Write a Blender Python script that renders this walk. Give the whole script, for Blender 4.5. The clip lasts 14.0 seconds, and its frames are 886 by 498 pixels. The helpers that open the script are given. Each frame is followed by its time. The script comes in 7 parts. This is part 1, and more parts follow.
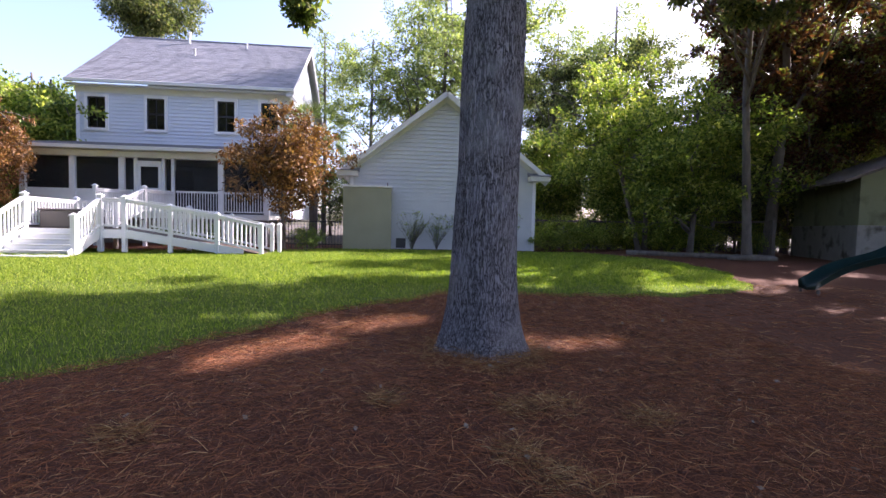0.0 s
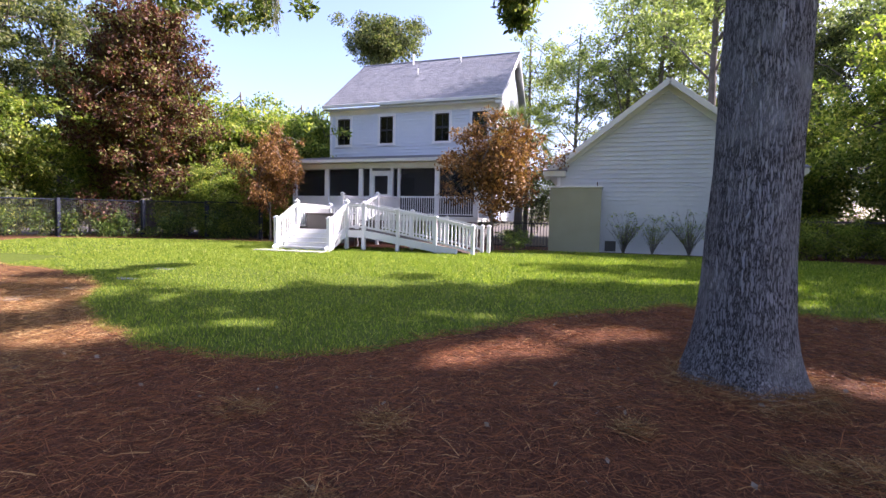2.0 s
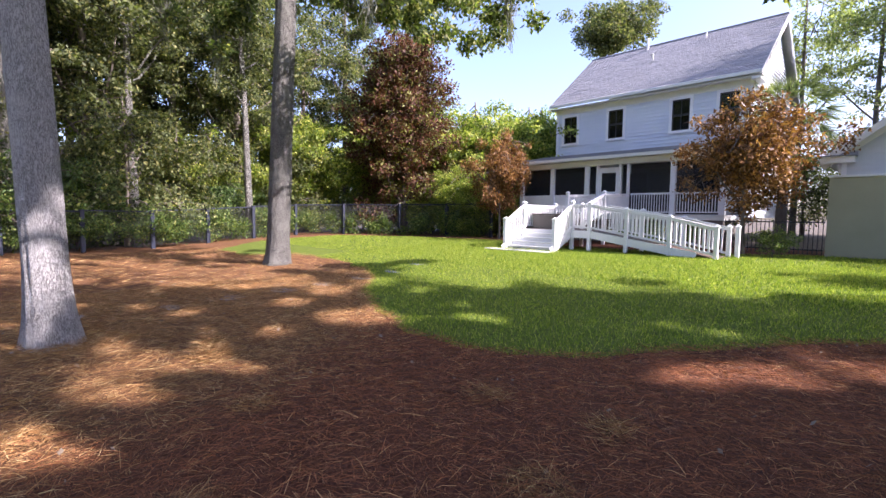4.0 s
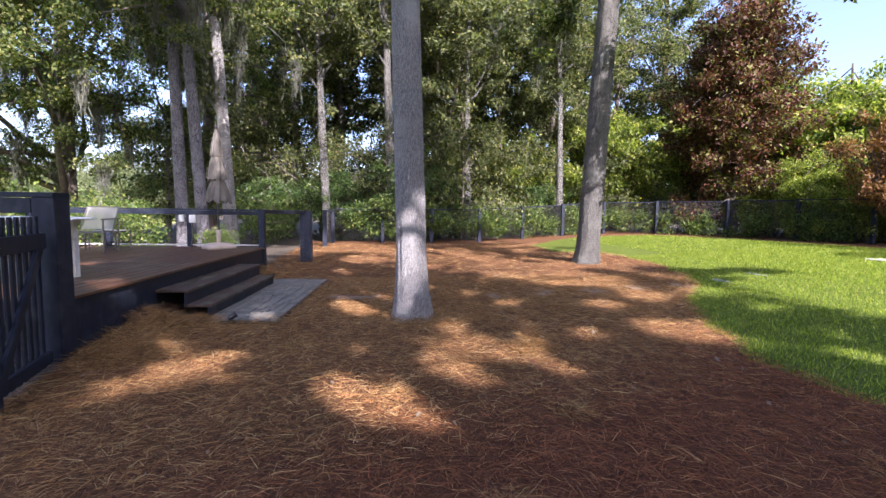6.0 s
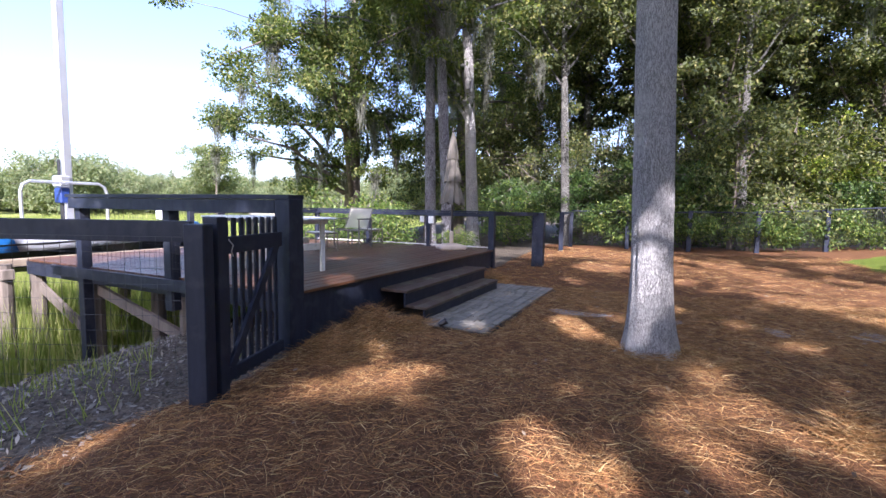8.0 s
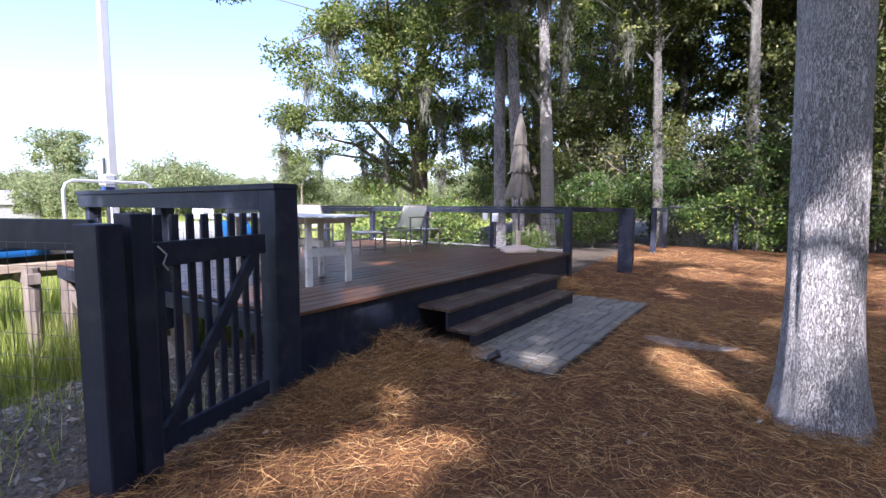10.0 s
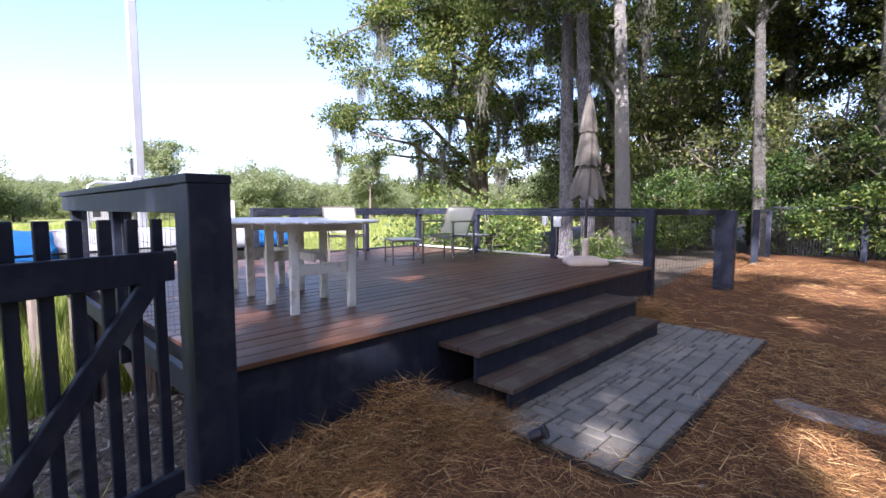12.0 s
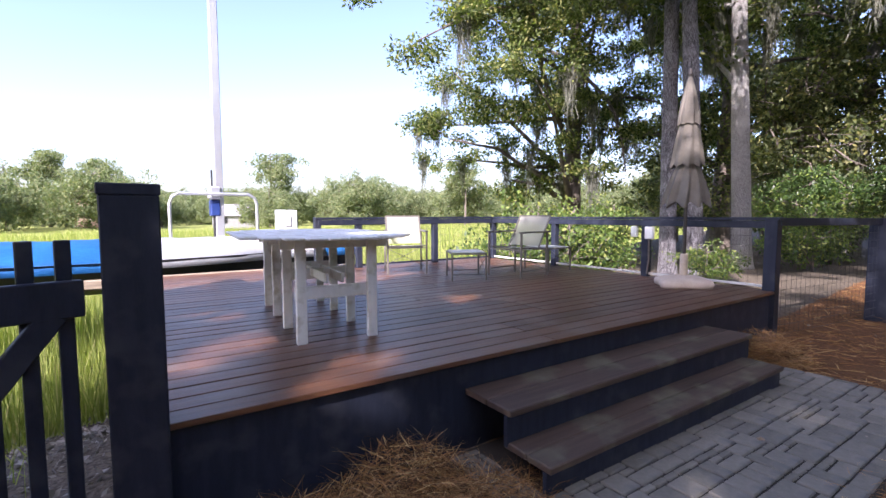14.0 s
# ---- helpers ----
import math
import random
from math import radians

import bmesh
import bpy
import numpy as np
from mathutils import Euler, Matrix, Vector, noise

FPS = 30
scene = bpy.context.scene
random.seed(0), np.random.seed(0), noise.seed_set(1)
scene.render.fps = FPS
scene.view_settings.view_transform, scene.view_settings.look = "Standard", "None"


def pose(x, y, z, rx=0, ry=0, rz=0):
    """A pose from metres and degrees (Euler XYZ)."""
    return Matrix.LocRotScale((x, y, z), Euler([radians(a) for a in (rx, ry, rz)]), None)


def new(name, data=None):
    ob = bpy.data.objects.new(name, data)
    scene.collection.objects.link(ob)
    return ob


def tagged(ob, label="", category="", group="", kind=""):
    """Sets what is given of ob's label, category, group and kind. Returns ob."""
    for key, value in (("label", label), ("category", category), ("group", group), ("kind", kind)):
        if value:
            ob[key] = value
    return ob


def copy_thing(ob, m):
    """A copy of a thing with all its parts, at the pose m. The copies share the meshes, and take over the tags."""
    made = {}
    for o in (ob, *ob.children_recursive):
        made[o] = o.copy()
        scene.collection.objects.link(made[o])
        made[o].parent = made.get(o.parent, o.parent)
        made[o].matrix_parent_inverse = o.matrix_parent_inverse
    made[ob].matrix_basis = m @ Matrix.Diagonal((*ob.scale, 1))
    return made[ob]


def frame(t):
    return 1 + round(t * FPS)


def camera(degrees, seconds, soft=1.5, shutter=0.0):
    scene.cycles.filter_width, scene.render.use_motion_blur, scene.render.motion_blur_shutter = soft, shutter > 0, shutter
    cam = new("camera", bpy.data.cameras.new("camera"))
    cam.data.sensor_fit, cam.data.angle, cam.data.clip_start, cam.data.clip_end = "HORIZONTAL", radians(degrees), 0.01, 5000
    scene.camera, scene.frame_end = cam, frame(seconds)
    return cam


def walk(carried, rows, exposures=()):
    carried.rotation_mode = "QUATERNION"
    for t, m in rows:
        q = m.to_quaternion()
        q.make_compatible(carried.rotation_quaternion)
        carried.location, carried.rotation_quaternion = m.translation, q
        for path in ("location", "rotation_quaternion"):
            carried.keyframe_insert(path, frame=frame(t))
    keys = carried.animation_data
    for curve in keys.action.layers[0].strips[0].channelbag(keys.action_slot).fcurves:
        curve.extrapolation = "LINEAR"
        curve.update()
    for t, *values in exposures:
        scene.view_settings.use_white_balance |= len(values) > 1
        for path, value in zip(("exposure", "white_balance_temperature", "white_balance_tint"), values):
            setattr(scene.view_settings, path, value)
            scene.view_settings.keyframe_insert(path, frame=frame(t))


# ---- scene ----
cam = camera(87.43, 14.0)

# seconds, eye, (tilt, lean, turn)
PATH = [
    (0, (0.004, -0.003, 1.304), (87.33, -1.19, -5.91)),
    (0.5, (-0.105, 0.070, 1.311), (87.27, -1.30, -0.65)),
    (1, (-0.200, 0.129, 1.315), (87.18, -1.37, 5.08)),
    (1.5, (-0.277, 0.168, 1.320), (87.06, -1.38, 11.35)),
    (2, (-0.334, 0.197, 1.329), (86.91, -1.34, 18.15)),
    (2.2, (-0.347, 0.201, 1.334), (86.85, -1.31, 20.69)),
    (4.3, (-0.179, -0.193, 1.517), (85.74, -0.68, 51.04)),
    (4.5, (-0.194, -0.172, 1.518), (85.68, -0.67, 55.34)),
    (5, (-0.240, -0.180, 1.513), (85.44, -0.72, 65.68)),
    (5.5, (-0.383, -0.200, 1.504), (85.26, -0.79, 74.06)),
    (6, (-0.558, -0.209, 1.495), (85.16, -0.76, 81.48)),
    (6.5, (-0.782, -0.199, 1.487), (85.18, -0.75, 89.21)),
    (7, (-1.016, -0.157, 1.482), (85.10, -0.80, 96.44)),
    (7.5, (-1.286, -0.068, 1.488), (85.05, -0.88, 104.26)),
    (8, (-1.526, -0.008, 1.497), (84.96, -0.94, 111.13)),
    (8.2, (-1.622, -0.007, 1.498), (84.91, -0.93, 112.66)),
    (10.3, (-3.222, -0.389, 1.438), (84.76, -0.20, 121.40)),
    (10.5, (-3.367, -0.440, 1.437), (84.80, -0.18, 121.74)),
    (11, (-3.703, -0.581, 1.438), (85.02, -0.16, 122.53)),
    (11.5, (-4.024, -0.685, 1.438), (85.01, -0.09, 125.13)),
    (12, (-4.314, -0.761, 1.439), (85.02, -0.06, 129.13)),
    (12.5, (-4.599, -0.832, 1.442), (85.05, -0.05, 130.66)),
    (13, (-4.830, -0.885, 1.449), (85.17, -0.01, 133.61)),
    (13.5, (-5.027, -0.911, 1.459), (85.34, 0.04, 136.88)),
    (14, (-5.170, -0.919, 1.480), (85.80, 0.14, 141.11)),
    ]
EXPOSURES = [(0, 1.82, 6050, 33), (5.5, 1.80, 5950, 31), (7.5, 1.80, 5700, 28), (11, 1.80, 5700, 28), (13.5, 1.80, 6000, 31)]
walk(cam, [(t, pose(*e, *a)) for t, e, a in PATH], EXPOSURES)

# ---- world and sun ----
SUN_AZ = radians(26)        # direction towards the sun, from +x towards +y
SUN_EL = radians(37)
world = bpy.data.worlds.new("sky")
scene.world = world
world.use_nodes = True
wn = world.node_tree.nodes
sky = wn.new("ShaderNodeTexSky")
sky.sky_type = 'NISHITA'
sky.sun_disc = False
sky.sun_elevation = SUN_EL
sky.sun_rotation = radians(90) - SUN_AZ
sky.air_density, sky.dust_density, sky.ozone_density = 1.0, 2.4, 1.2
wn["Background"].inputs["Strength"].default_value = 0.126
world.node_tree.links.new(sky.outputs["Color"], wn["Background"].inputs["Color"])

sun_data = bpy.data.lights.new("sun", 'SUN')
sun_data.energy, sun_data.angle, sun_data.color = 5.0, radians(0.6), (1.0, 0.93, 0.82)
sun = new("sun", sun_data)
sd = Vector((math.cos(SUN_AZ) * math.cos(SUN_EL), math.sin(SUN_AZ) * math.cos(SUN_EL), math.sin(SUN_EL)))
sun.rotation_euler = sd.to_track_quat("Z", "Y").to_euler()
sun.location = (0, 0, 40)

# ---- materials ----
def base_mat(name):
    m = bpy.data.materials.new(name)
    m.use_nodes = True
    return m, m.node_tree.nodes, m.node_tree.links, m.node_tree.nodes["Principled BSDF"]


def surface(name, dark, light, scale=4.0, fine=40.0, rough=0.7, bump=0.3, stretch=(1, 1, 1), metal=0.0, depth=0.01,
            island=0.0, stain=None, stain_scale=1.2, spec=0.5, each=0.0):
    """A material with variation at two scales, optional stains and a random shade for each piece."""
    m, n, l, bs = base_mat(name)
    tc = n.new("ShaderNodeTexCoord")
    mp = n.new("ShaderNodeMapping")
    mp.inputs["Scale"].default_value = stretch
    l.new(tc.outputs["Object"], mp.inputs["Vector"])
    big, small = n.new("ShaderNodeTexNoise"), n.new("ShaderNodeTexNoise")
    big.inputs["Scale"].default_value, small.inputs["Scale"].default_value = scale, fine
    big.inputs["Detail"].default_value, small.inputs["Detail"].default_value = 5, 4
    for t in (big, small):
        l.new(mp.outputs["Vector"], t.inputs["Vector"])
    add = n.new("ShaderNodeMath")
    add.operation = 'MULTIPLY_ADD'
    l.new(small.outputs["Fac"], add.inputs[0])
    add.inputs[1].default_value = 0.45
    sub = n.new("ShaderNodeMath")
    sub.operation = 'MULTIPLY_ADD'
    l.new(big.outputs["Fac"], sub.inputs[0])
    sub.inputs[1].default_value, sub.inputs[2].default_value = 1.3, -0.37
    l.new(sub.outputs[0], add.inputs[2])
    fac = add.outputs[0]
    if island or each:
        if island:
            src = n.new("ShaderNodeNewGeometry").outputs["Random Per Island"]
        else:
            src = n.new("ShaderNodeObjectInfo").outputs["Random"]
        ma = n.new("ShaderNodeMath")
        ma.operation = 'MULTIPLY_ADD'
        l.new(src, ma.inputs[0])
        ma.inputs[1].default_value = island or each
        md = n.new("ShaderNodeMath")
        md.operation = 'ADD'
        md.inputs[1].default_value = -(island or each) / 2
        l.new(fac, md.inputs[0])
        l.new(md.outputs[0], ma.inputs[2])
        fac = ma.outputs[0]
    mix = n.new("ShaderNodeMix")
    mix.data_type = 'RGBA'
    mix.inputs[6].default_value, mix.inputs[7].default_value = (*dark, 1), (*light, 1)
    l.new(fac, mix.inputs[0])
    col = mix.outputs[2]
    if stain:
        sn = n.new("ShaderNodeTexNoise")
        sn.inputs["Scale"].default_value, sn.inputs["Detail"].default_value = stain_scale, 6
        l.new(tc.outputs["Object"], sn.inputs["Vector"])
        rp = n.new("ShaderNodeValToRGB")
        rp.color_ramp.elements[0].position, rp.color_ramp.elements[1].position = 0.52, 0.68
        l.new(sn.outputs["Fac"], rp.inputs["Fac"])
        m2 = n.new("ShaderNodeMix")
        m2.data_type = 'RGBA'
        l.new(rp.outputs["Color"], m2.inputs[0])
        l.new(col, m2.inputs[6])
        m2.inputs[7].default_value = (*stain, 1)
        col = m2.outputs[2]
    l.new(col, bs.inputs["Base Color"])
    bs.inputs["Roughness"].default_value = rough
    bs.inputs["Metallic"].default_value = metal
    bs.inputs["Specular IOR Level"].default_value = spec
    if bump:
        b = n.new("ShaderNodeBump")
        b.inputs["Strength"].default_value, b.inputs["Distance"].default_value = bump, depth
        l.new(add.outputs[0], b.inputs["Height"])
        l.new(b.outputs["Normal"], bs.inputs["Normal"])
    return m


def leaf_mat(name, dark, light, other=None, share=0.15, trans=0.35, rough=0.5):
    """Leaves: each its own shade, some of another colour, light shining through."""
    m, n, l, bs = base_mat(name)
    rnd = n.new("ShaderNodeNewGeometry").outputs["Random Per Island"]
    rp = n.new("ShaderNodeValToRGB")
    e = rp.color_ramp.elements
    e[0].color, e[1].color = (*dark, 1), (*light, 1)
    e[1].position = 1.0 - (share if other else 0)
    if other:
        x = rp.color_ramp.elements.new(min(1.0, 1.0 - share + 0.02))
        x.color = (*other, 1)
    l.new(rnd, rp.inputs["Fac"])
    l.new(rp.outputs["Color"], bs.inputs["Base Color"])
    bs.inputs["Roughness"].default_value = rough
    bs.inputs["Specular IOR Level"].default_value = 0.3
    tr = n.new("ShaderNodeBsdfTranslucent")
    br = n.new("ShaderNodeMix")
    br.data_type, br.blend_type = 'RGBA', 'MULTIPLY'
    br.inputs[0].default_value = 1
    br.inputs[7].default_value = (1.5, 1.7, 0.7, 1)
    l.new(rp.outputs["Color"], br.inputs[6])
    l.new(br.outputs[2], tr.inputs["Color"])
    ms = n.new("ShaderNodeMixShader")
    ms.inputs[0].default_value = trans
    l.new(bs.outputs[0], ms.inputs[1])
    l.new(tr.outputs[0], ms.inputs[2])
    l.new(ms.outputs[0], n["Material Output"].inputs["Surface"])
    return m


M = {}
M["bark_dark"] = surface("bark_dark", (0.05, 0.042, 0.035), (0.20, 0.17, 0.14), 6, 25, 0.95, 0.8, (1, 1, 0.3), depth=0.03)
M["leaf_oak"] = leaf_mat("leaf_oak", (0.028, 0.045, 0.016), (0.13, 0.17, 0.05), (0.26, 0.26, 0.10), 0.2, 0.45)
M["leaf_wood"] = leaf_mat("leaf_wood", (0.020, 0.032, 0.016), (0.155, 0.18, 0.070), (0.24, 0.23, 0.09), 0.14, 0.4, 0.6)
M["leaf_lime"] = leaf_mat("leaf_lime", (0.05, 0.085, 0.016), (0.23, 0.29, 0.055), (0.38, 0.38, 0.10), 0.25, 0.5)
M["leaf_rust"] = leaf_mat("leaf_rust", (0.06, 0.035, 0.015), (0.22, 0.098, 0.036), (0.33, 0.175, 0.062), 0.35, 0.25)
M["leaf_magnolia"] = leaf_mat("leaf_magnolia", (0.022, 0.010, 0.008), (0.14, 0.055, 0.028), (0.15, 0.15, 0.04), 0.26, 0.25, 0.6)
M["leaf_pale"] = leaf_mat("leaf_pale", (0.10, 0.13, 0.055), (0.25, 0.29, 0.13), (0.34, 0.36, 0.16), 0.25, 0.5)
# the haze across the marsh is mixed into this paler leaf colour
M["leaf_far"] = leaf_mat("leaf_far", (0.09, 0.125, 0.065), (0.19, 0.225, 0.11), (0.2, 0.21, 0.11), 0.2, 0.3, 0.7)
M["leaf_hedge"] = leaf_mat("leaf_hedge", (0.022, 0.05, 0.014), (0.14, 0.21, 0.045), (0.25, 0.28, 0.08), 0.15)
# glossy green leaves, with the deep shade by the fence put into the colour
M["leaf_glossy"] = leaf_mat("leaf_glossy", (0.012, 0.028, 0.010), (0.07, 0.125, 0.032), (0.16, 0.22, 0.05), 0.10, 0.25, 0.4)
M["moss"] = leaf_mat("moss", (0.09, 0.095, 0.08), (0.20, 0.205, 0.17), None, 0, 0.3, 0.9)
# near-black dark ends add the shade between needles to the straw's own browns
M["straw"] = leaf_mat("straw", (0.022, 0.011, 0.006), (0.50, 0.268, 0.100), (0.64, 0.46, 0.21), 0.12, 0.12, 0.6)
M["straw_red"] = leaf_mat("straw_red", (0.018, 0.007, 0.004), (0.42, 0.158, 0.058), (0.58, 0.33, 0.14), 0.08, 0.10, 0.6)
M["grass"] = leaf_mat("grass", (0.045, 0.095, 0.008), (0.28, 0.36, 0.035), (0.46, 0.47, 0.11), 0.12, 0.4, 0.55)
M["marsh_grass"] = leaf_mat("marsh_grass", (0.12, 0.16, 0.035), (0.26, 0.30, 0.08), (0.34, 0.33, 0.14), 0.2, 0.4, 0.7)
M["deck_wood"] = surface("deck_wood", (0.026, 0.013, 0.011), (0.150, 0.068, 0.032), 3, 30, 0.42, 0.35, (0.5, 9, 9), depth=0.004, each=0.5, stain=(0.12, 0.085, 0.065), stain_scale=1.6)
M["step_wood"] = surface("step_wood", (0.028, 0.019, 0.015), (0.10, 0.066, 0.046), 3, 30, 0.6, 0.35, (0.5, 9, 9), depth=0.004, stain=(0.13, 0.12, 0.08), stain_scale=3)
M["blue_black"] = surface("blue_black", (0.010, 0.013, 0.023), (0.026, 0.032, 0.050), 5, 60, 0.5, 0.25, (4, 4, 0.7), depth=0.004, stain=(0.034, 0.038, 0.05), stain_scale=6, spec=0.22)
M["raw_wood"] = surface("raw_wood", (0.14, 0.11, 0.075), (0.36, 0.30, 0.22), 5, 50, 0.8, 0.4, (1, 6, 6), depth=0.005)
M["old_white"] = surface("old_white", (0.60, 0.62, 0.58), (0.76, 0.77, 0.73), 6, 40, 0.7, 0.3, (3, 3, 1), depth=0.004, stain=(0.46, 0.45, 0.37), stain_scale=9)
M["white_paint"] = surface("white_paint", (0.70, 0.71, 0.71), (0.82, 0.82, 0.81), 3, 30, 0.45, 0.08, depth=0.002)
M["siding"] = surface("siding", (0.55, 0.60, 0.66), (0.66, 0.70, 0.75), 1.0, 14, 0.6, 0.1, depth=0.003)
M["garage_siding"] = surface("garage_siding", (0.46, 0.48, 0.48), (0.58, 0.60, 0.59), 0.8, 14, 0.6, 0.1, depth=0.003)
M["trim"] = surface("trim", (0.62, 0.62, 0.56), (0.74, 0.74, 0.68), 2, 20, 0.5, 0.08, depth=0.003)
M["shingle"] = surface("shingle", (0.15, 0.155, 0.17), (0.31, 0.315, 0.33), 4, 60, 0.95, 0.5, (1, 3, 3), depth=0.01, island=0.25)
M["olive_panel"] = surface("olive_panel", (0.26, 0.26, 0.17), (0.33, 0.32, 0.22), 1.5, 30, 0.7, 0.1, depth=0.003)
M["paver"] = surface("paver", (0.10, 0.095, 0.078), (0.23, 0.215, 0.175), 5, 60, 0.9, 0.4, depth=0.006, each=0.45, stain=(0.12, 0.12, 0.11), stain_scale=5)
M["concrete"] = surface("concrete", (0.30, 0.30, 0.28), (0.5, 0.5, 0.46), 3, 40, 0.9, 0.3, depth=0.005)
M["joint"] = surface("joint", (0.016, 0.014, 0.011), (0.05, 0.043, 0.032), 6, 60, 0.95, 0.4, depth=0.006)
M["umbrella"] = surface("umbrella", (0.060, 0.054, 0.044), (0.165, 0.150, 0.122), 5, 60, 0.85, 0.2, depth=0.004, stain=(0.11, 0.098, 0.075), stain_scale=4)
M["stone_base"] = surface("stone_base", (0.36, 0.29, 0.22), (0.56, 0.47, 0.37), 5, 40, 0.85, 0.3, depth=0.006)
M["pole_dark"] = surface("pole_dark", (0.022, 0.018, 0.016), (0.05, 0.040, 0.034), 4, 30, 0.5, 0.1)
M["sling"] = surface("sling", (0.42, 0.43, 0.38), (0.58, 0.58, 0.52), 4, 90, 0.7, 0.15, depth=0.002)
M["chair_metal"] = surface("chair_metal", (0.08, 0.07, 0.06), (0.15, 0.14, 0.12), 4, 50, 0.45, 0.05)
M["alu"] = surface("alu", (0.52, 0.55, 0.58), (0.68, 0.70, 0.72), 2, 30, 0.35, 0.05, metal=0.7)
M["tarp_silver"] = surface("tarp_silver", (0.42, 0.46, 0.50), (0.62, 0.65, 0.68), 2, 20, 0.5, 0.4, depth=0.03)
M["tarp_blue"] = surface("tarp_blue", (0.01, 0.10, 0.35), (0.03, 0.24, 0.60), 2, 20, 0.5, 0.4, depth=0.03)
M["motor_black"] = surface("motor_black", (0.008, 0.009, 0.012), (0.03, 0.03, 0.035), 4, 30, 0.35, 0.05)
M["motor_blue"] = surface("motor_blue", (0.01, 0.03, 0.14), (0.03, 0.06, 0.22), 4, 30, 0.4, 0.05)
M["wire"] = surface("wire", (0.03, 0.035, 0.04), (0.09, 0.09, 0.09), 8, 40, 0.6, 0.0, metal=0.5)
M["box_grey"] = surface("box_grey", (0.10, 0.085, 0.075), (0.16, 0.14, 0.125), 2, 30, 0.6, 0.1)
M["shed_green"] = surface("shed_green", (0.14, 0.15, 0.075), (0.20, 0.21, 0.11), 1.0, 16, 0.85, 0.2, depth=0.005, stain=(0.10, 0.10, 0.05), stain_scale=1.5)
M["block"] = surface("block", (0.17, 0.165, 0.14), (0.30, 0.29, 0.25), 2, 30, 0.95, 0.4, depth=0.01, stain=(0.07, 0.065, 0.045), stain_scale=2)
M["slide"] = surface("slide", (0.015, 0.05, 0.045), (0.03, 0.08, 0.07), 3, 30, 0.35, 0.05)
M["brick_far"] = surface("brick_far", (0.42, 0.27, 0.22), (0.55, 0.38, 0.31), 1, 8, 0.9, 0.0)
M["far_roof"] = surface("far_roof", (0.14, 0.14, 0.15), (0.25, 0.25, 0.26), 1, 8, 0.9, 0.0)
# dark colour standing in for the gloom of unlit rooms
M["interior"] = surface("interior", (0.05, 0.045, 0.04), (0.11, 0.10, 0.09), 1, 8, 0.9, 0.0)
M["stone"] = surface("stone", (0.14, 0.145, 0.15), (0.30, 0.31, 0.31), 4, 40, 0.9, 0.4, depth=0.01)
M["litter_chip"] = leaf_mat("litter_chip", (0.10, 0.09, 0.075), (0.34, 0.32, 0.29), None, 0, 0.05, 0.9)
M["rope"] = surface("rope", (0.45, 0.45, 0.42), (0.65, 0.65, 0.6), 10, 80, 0.8, 0.2)
M["terracotta"] = surface("terracotta", (0.05, 0.03, 0.025), (0.12, 0.06, 0.045), 4, 30, 0.7, 0.1)


